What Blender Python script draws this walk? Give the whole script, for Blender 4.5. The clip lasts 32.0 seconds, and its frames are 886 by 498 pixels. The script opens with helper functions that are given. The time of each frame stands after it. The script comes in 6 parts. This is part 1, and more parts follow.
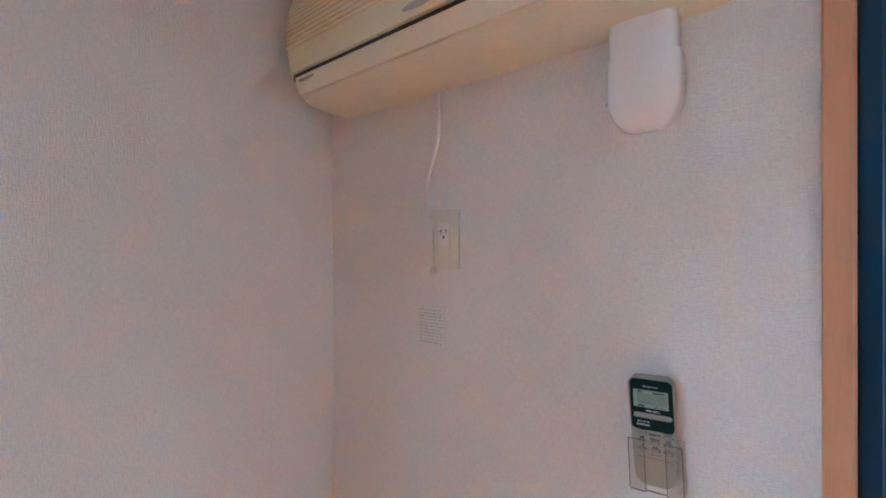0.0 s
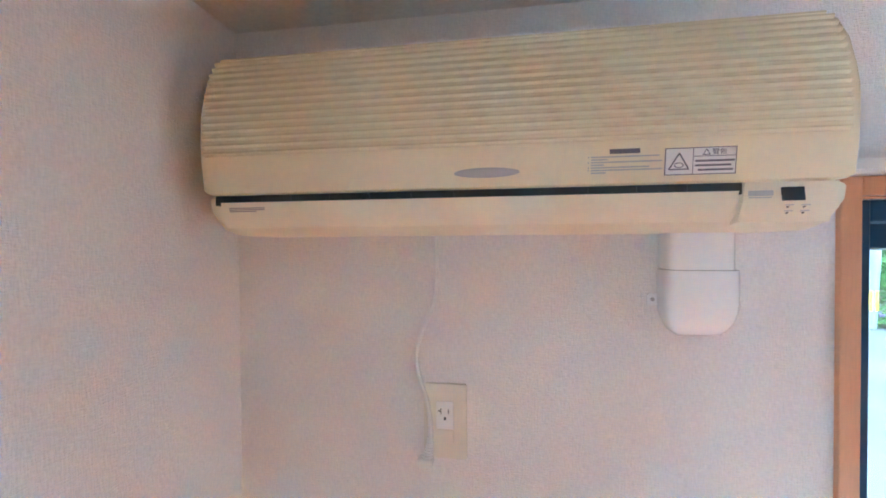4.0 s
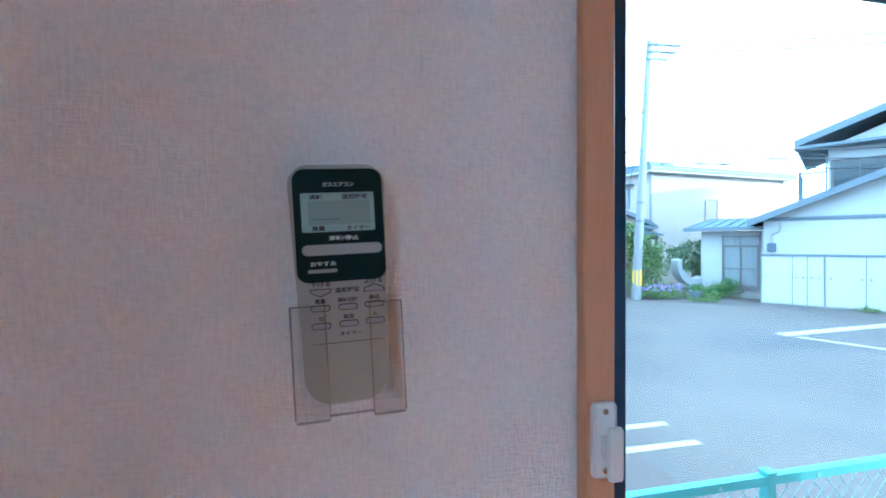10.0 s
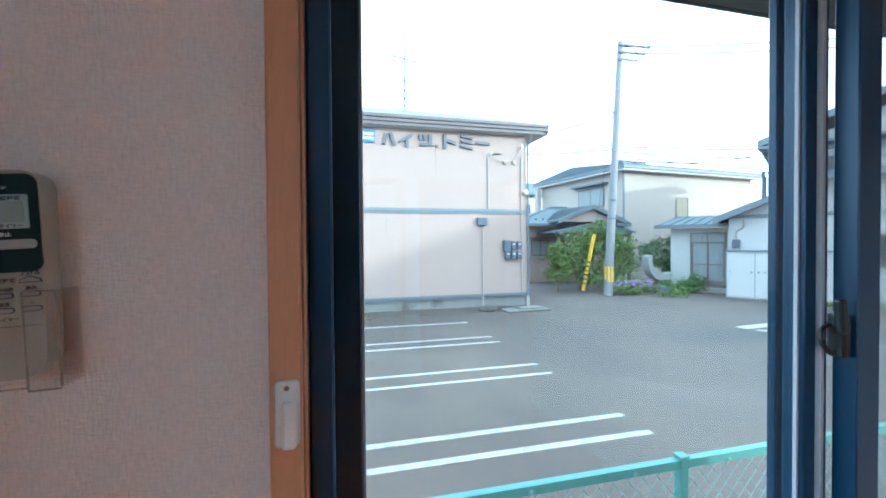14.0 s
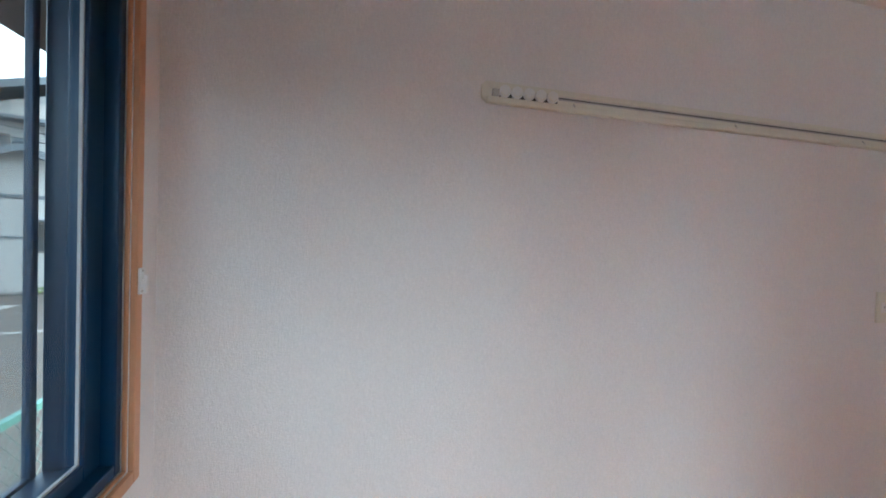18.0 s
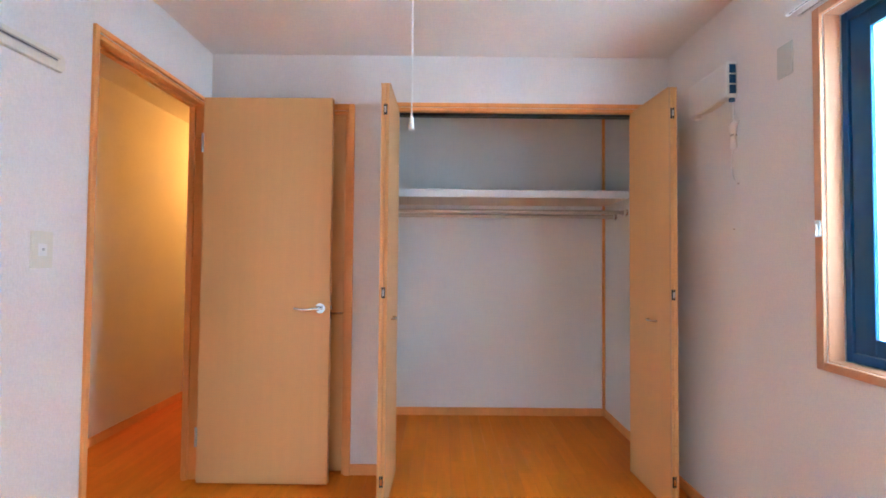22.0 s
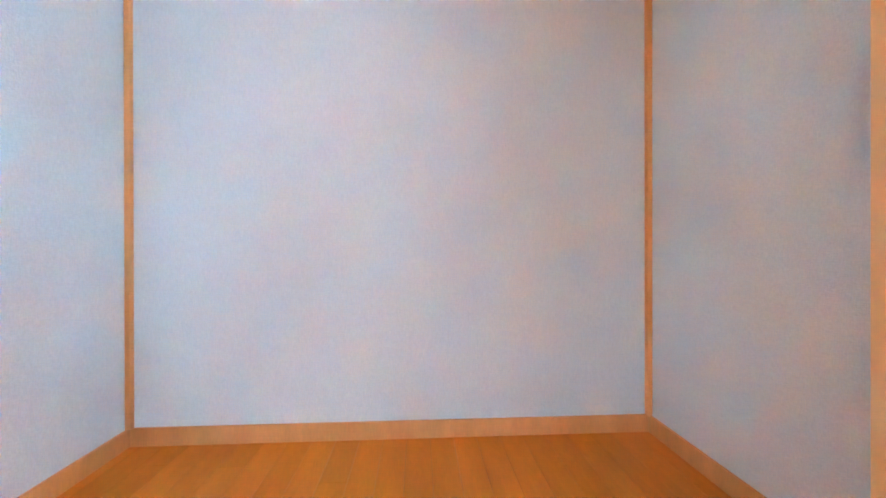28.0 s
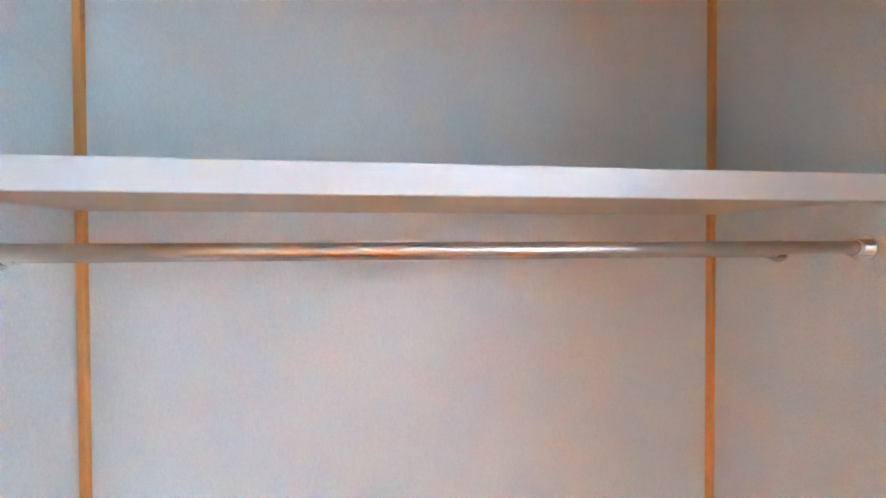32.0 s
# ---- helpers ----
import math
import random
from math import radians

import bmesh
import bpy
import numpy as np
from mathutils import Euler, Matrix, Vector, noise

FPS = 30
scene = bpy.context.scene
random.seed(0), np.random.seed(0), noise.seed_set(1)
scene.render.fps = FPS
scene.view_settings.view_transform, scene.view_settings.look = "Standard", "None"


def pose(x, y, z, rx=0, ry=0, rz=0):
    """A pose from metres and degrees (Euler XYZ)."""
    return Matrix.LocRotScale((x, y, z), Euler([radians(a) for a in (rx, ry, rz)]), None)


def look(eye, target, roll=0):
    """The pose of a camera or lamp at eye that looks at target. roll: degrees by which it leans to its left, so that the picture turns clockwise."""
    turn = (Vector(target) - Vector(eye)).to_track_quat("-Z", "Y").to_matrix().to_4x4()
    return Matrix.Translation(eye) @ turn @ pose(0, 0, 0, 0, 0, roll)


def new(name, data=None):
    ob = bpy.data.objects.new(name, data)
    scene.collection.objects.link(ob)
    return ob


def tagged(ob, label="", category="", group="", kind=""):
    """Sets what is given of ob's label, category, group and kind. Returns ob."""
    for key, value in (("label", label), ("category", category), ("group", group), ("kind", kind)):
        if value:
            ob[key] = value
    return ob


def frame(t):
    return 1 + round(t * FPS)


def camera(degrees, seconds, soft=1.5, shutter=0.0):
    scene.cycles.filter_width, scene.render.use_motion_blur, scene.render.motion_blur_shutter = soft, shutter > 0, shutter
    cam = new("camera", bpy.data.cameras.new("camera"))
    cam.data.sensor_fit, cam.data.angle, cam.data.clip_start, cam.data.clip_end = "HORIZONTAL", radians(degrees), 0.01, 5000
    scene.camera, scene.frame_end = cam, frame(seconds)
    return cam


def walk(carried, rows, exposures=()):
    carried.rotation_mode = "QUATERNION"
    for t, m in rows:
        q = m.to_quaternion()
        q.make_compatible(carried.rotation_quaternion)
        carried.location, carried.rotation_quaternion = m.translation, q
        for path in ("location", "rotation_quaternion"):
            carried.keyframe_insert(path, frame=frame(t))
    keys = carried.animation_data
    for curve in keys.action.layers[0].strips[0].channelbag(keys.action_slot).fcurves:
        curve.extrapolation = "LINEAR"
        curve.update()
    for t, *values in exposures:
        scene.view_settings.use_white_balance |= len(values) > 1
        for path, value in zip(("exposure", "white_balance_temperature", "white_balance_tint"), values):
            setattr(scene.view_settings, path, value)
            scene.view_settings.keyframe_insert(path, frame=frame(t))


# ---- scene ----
cam = camera(94.1, 32.0, soft=1.8)
PATH = [
    (0, (0.864, -0.649, 1.672), (-0.371, 0.924, 1.67), -0.1),
    (0.5, (0.774, -0.626, 1.758), (-0.097, 1.174, 1.759), -0.0),
    (1, (0.669, -0.583, 1.854), (0.07, 1.325, 1.871), -0.3),
    (1.5, (0.589, -0.555, 1.926), (0.068, 1.376, 1.918), -0.4),
    (2, (0.506, -0.572, 1.967), (0.036, 1.372, 1.948), -0.4),
    (2.5, (0.426, -0.588, 1.983), (0.02, 1.37, 1.943), -0.4),
    (4.5, (0.498, -0.663, 1.974), (0.207, 1.315, 1.949), -0.3),
    (5, (0.546, -0.653, 1.978), (0.286, 1.33, 1.959), -0.2),
    (5.5, (0.587, -0.62, 1.97), (0.406, 1.371, 1.946), -0.3),
    (6, (0.62, -0.595, 1.943), (0.549, 1.404, 1.942), -0.2),
    (6.5, (0.664, -0.573, 1.905), (0.768, 1.425, 1.902), -0.2),
    (7, (0.702, -0.549, 1.833), (0.948, 1.436, 1.831), -0.4),
    (7.5, (0.726, -0.514, 1.74), (1.05, 1.46, 1.736), -0.5),
    (8, (0.738, -0.455, 1.651), (1.105, 1.511, 1.637), -0.2),
    (8.5, (0.735, -0.402, 1.58), (1.125, 1.56, 1.567), -0.3),
    (9, (0.734, -0.346, 1.524), (1.138, 1.612, 1.509), -0.3),
    (9.5, (0.741, -0.314, 1.48), (1.153, 1.643, 1.459), -0.2),
    (10, (0.748, -0.289, 1.443), (1.164, 1.667, 1.422), -0.2),
    (10.5, (0.753, -0.273, 1.414), (1.174, 1.682, 1.391), -0.3),
    (11, (0.756, -0.265, 1.399), (1.181, 1.689, 1.378), -0.4),
    (11.5, (0.754, -0.256, 1.397), (1.18, 1.698, 1.367), -0.1),
    (12, (0.755, -0.25, 1.399), (1.165, 1.708, 1.367), -0.2),
    (12.5, (0.772, -0.26, 1.404), (1.159, 1.701, 1.377), -0.4),
    (13, (0.817, -0.296, 1.424), (1.201, 1.667, 1.396), -0.5),
    (13.5, (0.891, -0.34, 1.442), (1.285, 1.621, 1.412), -0.5),
    (15.5, (1.165, -0.46, 1.424), (2.506, 1.024, 1.394), 0.5),
    (16, (1.207, -0.464, 1.414), (2.833, 0.701, 1.388), 0.8),
    (16.5, (1.261, -0.473, 1.392), (3.124, 0.253, 1.375), 1.0),
    (17, (1.346, -0.483, 1.38), (3.328, -0.217, 1.372), 1.2),
    (17.5, (1.402, -0.49, 1.39), (3.401, -0.546, 1.383), 1.1),
    (18, (1.453, -0.415, 1.416), (3.389, -0.915, 1.369), 1.9),
    (18.5, (1.515, -0.388, 1.405), (3.262, -1.36, 1.4), 1.5),
    (19, (1.481, -0.42, 1.39), (2.948, -1.779, 1.41), 1.6),
    (19.5, (1.436, -0.501, 1.376), (2.566, -2.15, 1.414), 1.4),
    (20, (1.394, -0.599, 1.371), (2.114, -2.465, 1.416), 1.2),
    (20.5, (1.352, -0.713, 1.347), (1.834, -2.653, 1.399), 1.0),
    (21, (1.337, -0.858, 1.303), (1.621, -2.837, 1.359), 0.8),
    (21.5, (1.315, -1.01, 1.262), (1.42, -3.006, 1.315), 0.7),
    (22, (1.269, -1.132, 1.186), (1.265, -3.131, 1.239), 0.5),
    (22.5, (1.185, -1.286, 1.091), (1.158, -3.285, 1.141), 0.4),
    (23, (1.107, -1.45, 0.993), (1.073, -3.449, 1.033), 0.2),
    (23.5, (1.086, -1.614, 0.896), (1.029, -3.613, 0.925), 0.3),
    (24, (1.071, -1.779, 0.838), (1.008, -3.778, 0.861), 0.2),
    (24.5, (1.023, -1.918, 0.795), (0.952, -3.917, 0.816), 0.2),
    (25, (0.957, -2.072, 0.747), (0.873, -4.071, 0.766), 0.1),
    (25.5, (0.911, -2.235, 0.723), (0.812, -4.233, 0.735), 0.1),
    (27.5, (0.82, -2.842, 0.641), (0.7, -4.839, 0.641), 0.0),
    (28, (0.797, -2.972, 0.621), (0.675, -4.968, 0.617), -0.1),
    (28.5, (0.806, -3.052, 0.657), (0.67, -5.048, 0.649), -0.0),
    (29, (0.816, -3.132, 0.79), (0.686, -5.128, 0.782), -0.1),
    (29.5, (0.809, -3.186, 0.974), (0.683, -5.182, 0.964), -0.1),
    (30, (0.833, -3.212, 1.161), (0.674, -5.206, 1.143), 0.0),
    (30.5, (0.936, -3.236, 1.318), (0.659, -5.216, 1.258), -0.6),
    (31, (0.914, -3.226, 1.42), (0.687, -5.213, 1.391), -0.3),
    (32, (0.97, -3.216, 1.531), (0.7, -5.198, 1.502), -0.2),
]
walk(cam, [(t, look(eye, target, roll)) for t, eye, target, roll in PATH], exposures=[
    (0.0, 2.52, 4350, -13), (2.0, 2.95, 4300, -14), (5.0, 3.15, 4200, -15), (7.0, 2.82, 4050, -10), (9.0, 2.22, 4050, -8), (11.0, 1.96, 4350, -7), (13.0, 1.75, 4700, -7), (16.0, 0.92, 5150, -1),
    (17.0, 0.85, 5200, -1), (18.0, 1.42, 5450, -2), (19.0, 1.85, 5700, -2), (20.0, 2.20, 5550, -3), (22.0, 2.84, 4800, -5), (25.0, 3.45, 4150, -8), (28.0, 3.72, 4250, -12), (30.0, 3.58, 4350, -15),
    (32.0, 3.60, 4600, -12)])

# ---- world and large lights ----
world = bpy.data.worlds.new("sky")
scene.world = world
world.use_nodes = True
wn = world.node_tree
wn.nodes.clear()
w_out = wn.nodes.new("ShaderNodeOutputWorld")
w_bg = wn.nodes.new("ShaderNodeBackground")
w_sky = wn.nodes.new("ShaderNodeTexSky")
w_sky.sky_type = "NISHITA"
w_sky.sun_disc = False
SUN_EL, SUN_DIR = radians(15), Vector((0.74, -0.67))
w_sky.sun_elevation = SUN_EL
w_sky.sun_rotation = math.atan2(SUN_DIR.x, SUN_DIR.y)
w_sky.air_density, w_sky.dust_density, w_sky.ozone_density = 1.0, 5.0, 1.0
w_bg.inputs["Strength"].default_value = 0.15
# thin high haze over the whole sky
w_mix = wn.nodes.new("ShaderNodeMix")
w_mix.data_type = "RGBA"
w_mix.inputs["Factor"].default_value = 0.6
w_mix.inputs["B"].default_value = (15.0, 15.7, 16.2, 1)
wn.links.new(w_sky.outputs[0], w_mix.inputs["A"])
wn.links.new(w_mix.outputs["Result"], w_bg.inputs[0])
wn.links.new(w_bg.outputs[0], w_out.inputs[0])


def lamp(name, kind, energy, color, m, **more):
    data = bpy.data.lights.new(name, kind)
    data.energy, data.color = energy, color
    for key, value in more.items():
        if key == "size":
            data.size = value
        elif key == "size_y":
            data.shape, data.size_y = "RECTANGLE", value
        elif key == "angle":
            data.angle = value
        elif key == "radius":
            data.shadow_soft_size = value
    ob = new(name, data)
    ob.matrix_world = m
    return ob


sun_way = Vector((SUN_DIR.x * math.cos(SUN_EL), SUN_DIR.y * math.cos(SUN_EL), math.sin(SUN_EL) * SUN_DIR.length)).normalized()
lamp("sun", "SUN", 1.6, (1.0, 0.90, 0.74), look(tuple(sun_way * 30), (0, 0, 0)), angle=radians(1.5))
# daylight that comes in through the frosted west window
lamp("window_daylight", "AREA", 275.0, (0.93, 0.97, 1.0), look((-1.05, -3.75, 2.50), (1.05, -2.55, 1.2)), size=2.8, size_y=1.1)
# warm lamp of the hallway
lamp("hall_lamp_light", "POINT", 2.8, (1.0, 0.36, 0.055), pose(3.02, -4.95, 1.98), radius=0.06)


# ---- small builders ----
OFFSET = {}


def thing(name, base, label, category, group="", kind="", local=False):
    ob = new(name)
    ob.empty_display_size = 0.1
    ob.location = base
    OFFSET[ob.name] = Vector((0, 0, 0)) if local else Vector(base)
    return tagged(ob, label, category, group, kind)


def part(name, bm, material, parent=None, label=""):
    """One mesh, under a thing or under a part. Places are world places, or the thing's own where it is local."""
    top = parent
    while top is not None and top.parent is not None:
        top = top.parent
    if top is not None:
        bmesh.ops.translate(bm, verts=bm.verts, vec=-OFFSET[top.name])
    me = bpy.data.meshes.new(name)
    bmesh.ops.recalc_face_normals(bm, faces=bm.faces)
    bm.to_mesh(me)
    bm.free()
    me.materials.append(material)
    ob = new(name, me)
    ob.parent = parent
    if label:
        ob["label"] = label
    return ob


def single(name, bm, material, label, category, group="", kind=""):
    """A thing that is one mesh."""
    me = bpy.data.meshes.new(name)
    bmesh.ops.recalc_face_normals(bm, faces=bm.faces)
    bm.to_mesh(me)
    bm.free()
    me.materials.append(material)
    return tagged(new(name, me), label, category, group, kind)


def smooth(ob, angle=35):
    for p in ob.data.polygons:
        p.use_smooth = True
    ob.data.set_sharp_from_angle(angle=radians(angle))
    return ob


def box(bm, x0, x1, y0, y1, z0, z1, bev=0.0, seg=1):
    r = bmesh.ops.create_cube(bm, size=1)
    vs = r["verts"]
    for v in vs:
        v.co = Vector((x0 + (v.co.x + 0.5) * (x1 - x0), y0 + (v.co.y + 0.5) * (y1 - y0), z0 + (v.co.z + 0.5) * (z1 - z0)))
    if bev:
        es = list({e for v in vs for e in v.link_edges})
        bmesh.ops.bevel(bm, geom=es, offset=bev, segments=seg, profile=0.5, affect="EDGES")
    return bm


def boxes(*rows, bev=0.0, seg=1):
    bm = bmesh.new()
    for r in rows:
        box(bm, *r, bev=bev, seg=seg)
    return bm


def cyl(bm, a, b, r, n=16, r2=None):
    a, b = Vector(a), Vector(b)
    d = b - a
    m = Matrix.Translation((a + b) / 2) @ d.to_track_quat("Z", "Y").to_matrix().to_4x4()
    bmesh.ops.create_cone(bm, cap_ends=True, segments=n, radius1=r, radius2=r if r2 is None else r2, depth=d.length, matrix=m)
    return bm


def ball(bm, c, r, n=12, scale=(1, 1, 1)):
    bmesh.ops.create_uvsphere(bm, u_segments=n, v_segments=max(6, n // 2), radius=r,
                              matrix=Matrix.Translation(c) @ Matrix.Diagonal((*scale, 1)))
    return bm


def tube(bm, pts, r, n=8):
    """A round bar along a line of places."""
    pts = [Vector(p) for p in pts]
    rings, last = [], None
    for i, p in enumerate(pts):
        d = (pts[min(i + 1, len(pts) - 1)] - pts[max(i - 1, 0)]).normalized()
        side = last if last is not None else (Vector((0, 0, 1)) if abs(d.z) < 0.9 else Vector((1, 0, 0)))
        side = (side - d * side.dot(d)).normalized()
        last = side
        other = d.cross(side)
        rr = r[i] if isinstance(r, (list, tuple)) else r
        rings.append([bm.verts.new(p + rr * (math.cos(k * math.tau / n) * side + math.sin(k * math.tau / n) * other)) for k in range(n)])
    for a, b in zip(rings, rings[1:]):
        for k in range(n):
            bm.faces.new((a[k], a[(k + 1) % n], b[(k + 1) % n], b[k]))
    bm.faces.new(rings[0][::-1])
    bm.faces.new(rings[-1])
    return bm


def curve_pts(pts, n=6):
    """A smooth line through places."""
    pts = [Vector(p) for p in pts]
    out = []
    for i in range(len(pts) - 1):
        p0, p1, p2, p3 = pts[max(i - 1, 0)], pts[i], pts[i + 1], pts[min(i + 2, len(pts) - 1)]
        for k in range(n):
            t = k / n
            out.append(0.5 * ((2 * p1) + (p2 - p0) * t + (2 * p0 - 5 * p1 + 4 * p2 - p3) * t * t + (3 * p1 - p0 - 3 * p2 + p3) * t ** 3))
    return out + [pts[-1]]


def prism(bm, poly, axis, a, b):
    """A polygon pushed along an axis. x: poly is (y, z); y: (x, z); z: (x, y)."""
    def at(p, v):
        return {"x": (v, p[0], p[1]), "y": (p[0], v, p[1]), "z": (p[0], p[1], v)}[axis]
    lo, hi = [bm.verts.new(at(p, a)) for p in poly], [bm.verts.new(at(p, b)) for p in poly]
    n = len(poly)
    bm.faces.new(lo[::-1])
    bm.faces.new(hi)
    for i in range(n):
        bm.faces.new((lo[i], lo[(i + 1) % n], hi[(i + 1) % n], hi[i]))
    return bm


def rounded(x0, x1, z0, z1, r, n=5):
    """The corners of a rounded rectangle; r: one radius, or four from the lower left one on, anticlockwise."""
    rs = r if isinstance(r, (list, tuple)) else (r,) * 4
    out = []
    for (cx, cz, a0), q in zip(((x0, z0, 180), (x1, z0, 270), (x1, z1, 0), (x0, z1, 90)), rs):
        px, pz = cx + (q if cx == x0 else -q), cz + (q if cz == z0 else -q)
        out += [(px + q * math.cos(radians(a0 + 90 * k / n)), pz + q * math.sin(radians(a0 + 90 * k / n))) for k in range(n + 1)]
    return out


def letters(text, size, depth=0.0, spacing=1.0, bold=0.0):
    """A bmesh of a text in its own x-y plane, from its lower left corner."""
    cu = bpy.data.curves.new("letters", "FONT")
    cu.body, cu.size, cu.extrude, cu.resolution_u = text, size, depth, 3
    cu.space_character, cu.offset = spacing, bold
    ob = bpy.data.objects.new("letters", cu)
    scene.collection.objects.link(ob)
    me = bpy.data.meshes.new_from_object(ob.evaluated_get(bpy.context.evaluated_depsgraph_get()))
    bm = bmesh.new()
    bm.from_mesh(me)
    bpy.data.objects.remove(ob)
    bpy.data.curves.remove(cu)
    bpy.data.meshes.remove(me)
    return bm


def fit_letters(bm, x0, x1, z0, z1, y, m=None):
    """Stretch letters to a rectangle of a wall that faces -y."""
    xs, ys = [v.co.x for v in bm.verts], [v.co.y for v in bm.verts]
    a, b, c, d = min(xs), max(xs), min(ys), max(ys)
    for v in bm.verts:
        v.co = Vector((x0 + (v.co.x - a) / (b - a) * (x1 - x0), y - v.co.z, z0 + (v.co.y - c) / (d - c) * (z1 - z0)))
    if m is not None:
        bm.transform(m)
    return bm


# ---- materials ----
def material(name, color, rough=0.6, metal=0.0, vary=0.12, scale=6.0, fine=60.0, bump=0.05, stretch=(1, 1, 1), grain=0.0, coat=0.0, tint=None):
    """Base colour with slow and fine variation, matching gloss and a fine relief. stretch: below 1 draws the grain out along that axis."""
    mat = bpy.data.materials.new(name)
    mat.use_nodes = True
    nt = mat.node_tree
    bsdf = nt.nodes["Principled BSDF"]
    tc = nt.nodes.new("ShaderNodeTexCoord")
    mp = nt.nodes.new("ShaderNodeMapping")
    mp.inputs["Scale"].default_value = stretch
    nt.links.new(tc.outputs["Object"], mp.inputs[0])
    big, small = nt.nodes.new("ShaderNodeTexNoise"), nt.nodes.new("ShaderNodeTexNoise")
    big.inputs["Scale"].default_value, small.inputs["Scale"].default_value = scale, fine
    big.inputs["Detail"].default_value, small.inputs["Detail"].default_value = 4, 3
    for n in (big, small):
        nt.links.new(mp.outputs[0], n.inputs["Vector"])
    ramp = nt.nodes.new("ShaderNodeValToRGB")
    low = [max(0.0, c * (1 - vary)) for c in color]
    high = [min(1.0, c * (1 + vary)) for c in (tint or color)]
    ramp.color_ramp.elements[0].position, ramp.color_ramp.elements[1].position = 0.3, 0.7
    ramp.color_ramp.elements[0].color, ramp.color_ramp.elements[1].color = (*low, 1), (*high, 1)
    add = nt.nodes.new("ShaderNodeMath")
    add.operation = "MULTIPLY_ADD"
    add.inputs[1].default_value = 0.35 + grain
    mul = nt.nodes.new("ShaderNodeMath")
    mul.operation = "MULTIPLY"
    mul.inputs[1].default_value = 0.65 - grain
    nt.links.new(big.outputs[0], mul.inputs[0])
    nt.links.new(small.outputs[0], add.inputs[0])
    nt.links.new(mul.outputs[0], add.inputs[2])
    nt.links.new(add.outputs[0], ramp.inputs[0])
    nt.links.new(ramp.outputs[0], bsdf.inputs["Base Color"])
    mr = nt.nodes.new("ShaderNodeMapRange")
    mr.inputs["To Min"].default_value, mr.inputs["To Max"].default_value = max(0.02, rough - 0.08), min(1, rough + 0.08)
    nt.links.new(big.outputs[0], mr.inputs[0])
    nt.links.new(mr.outputs[0], bsdf.inputs["Roughness"])
    bsdf.inputs["Metallic"].default_value = metal
    bsdf.inputs["Coat Weight"].default_value = coat
    if bump:
        bp = nt.nodes.new("ShaderNodeBump")
        bp.inputs["Strength"].default_value, bp.inputs["Distance"].default_value = bump, 0.003
        nt.links.new(small.outputs[0], bp.inputs["Height"])
        nt.links.new(bp.outputs[0], bsdf.inputs["Normal"])
    return mat


def wallpaper(name, color, strength=0.6):
    """Woven wallpaper: short threads both ways, and faint larger clouding."""
    mat = material(name, color, rough=0.85, vary=0.05, scale=1.6, fine=260, bump=0, grain=0.15)
    nt = mat.node_tree
    tc = nt.nodes.new("ShaderNodeTexCoord")
    total = None
    for st, w in (((420, 420, 90), 1.0), ((110, 110, 520), 1.0)):
        mp = nt.nodes.new("ShaderNodeMapping")
        mp.inputs["Scale"].default_value = st
        nt.links.new(tc.outputs["Object"], mp.inputs[0])
        no = nt.nodes.new("ShaderNodeTexNoise")
        no.inputs["Scale"].default_value, no.inputs["Detail"].default_value = 1.0, 2.0
        nt.links.new(mp.outputs[0], no.inputs["Vector"])
        if total is None:
            total = no
        else:
            add = nt.nodes.new("ShaderNodeMath")
            add.operation = "ADD"
            nt.links.new(total.outputs[0], add.inputs[0])
            nt.links.new(no.outputs[0], add.inputs[1])
            total = add
    bsdf = nt.nodes["Principled BSDF"]
    # relief put into the colour too: sunk threads darker, raised ones lighter
    tone, hsv = nt.nodes.new("ShaderNodeMapRange"), nt.nodes.new("ShaderNodeHueSaturation")
    tone.inputs["From Min"].default_value, tone.inputs["From Max"].default_value = 0.65, 1.35
    tone.inputs["To Min"].default_value, tone.inputs["To Max"].default_value = 0.93, 1.07
    nt.links.new(total.outputs[0], tone.inputs[0])
    nt.links.new(tone.outputs[0], hsv.inputs["Value"])
    nt.links.new(bsdf.inputs["Base Color"].links[0].from_socket, hsv.inputs["Color"])
    nt.links.new(hsv.outputs[0], bsdf.inputs["Base Color"])
    bp = nt.nodes.new("ShaderNodeBump")
    bp.inputs["Strength"].default_value, bp.inputs["Distance"].default_value = strength, 0.0035
    nt.links.new(total.outputs[0], bp.inputs["Height"])
    nt.links.new(bp.outputs[0], nt.nodes["Principled BSDF"].inputs["Normal"])
    return mat


def random_tone(mat, spread=0.25):
    """Lets each piece differ a little in tone."""
    nt = mat.node_tree
    bsdf = nt.nodes["Principled BSDF"]
    link = bsdf.inputs["Base Color"].links[0]
    src = link.from_socket
    info = nt.nodes.new("ShaderNodeObjectInfo")
    mr = nt.nodes.new("ShaderNodeMapRange")
    mr.inputs["To Min"].default_value, mr.inputs["To Max"].default_value = 1 - spread, 1 + spread
    hsv = nt.nodes.new("ShaderNodeHueSaturation")
    nt.links.new(info.outputs["Random"], mr.inputs[0])
    nt.links.new(mr.outputs[0], hsv.inputs["Value"])
    nt.links.new(src, hsv.inputs["Color"])
    nt.links.new(hsv.outputs[0], bsdf.inputs["Base Color"])
    return mat


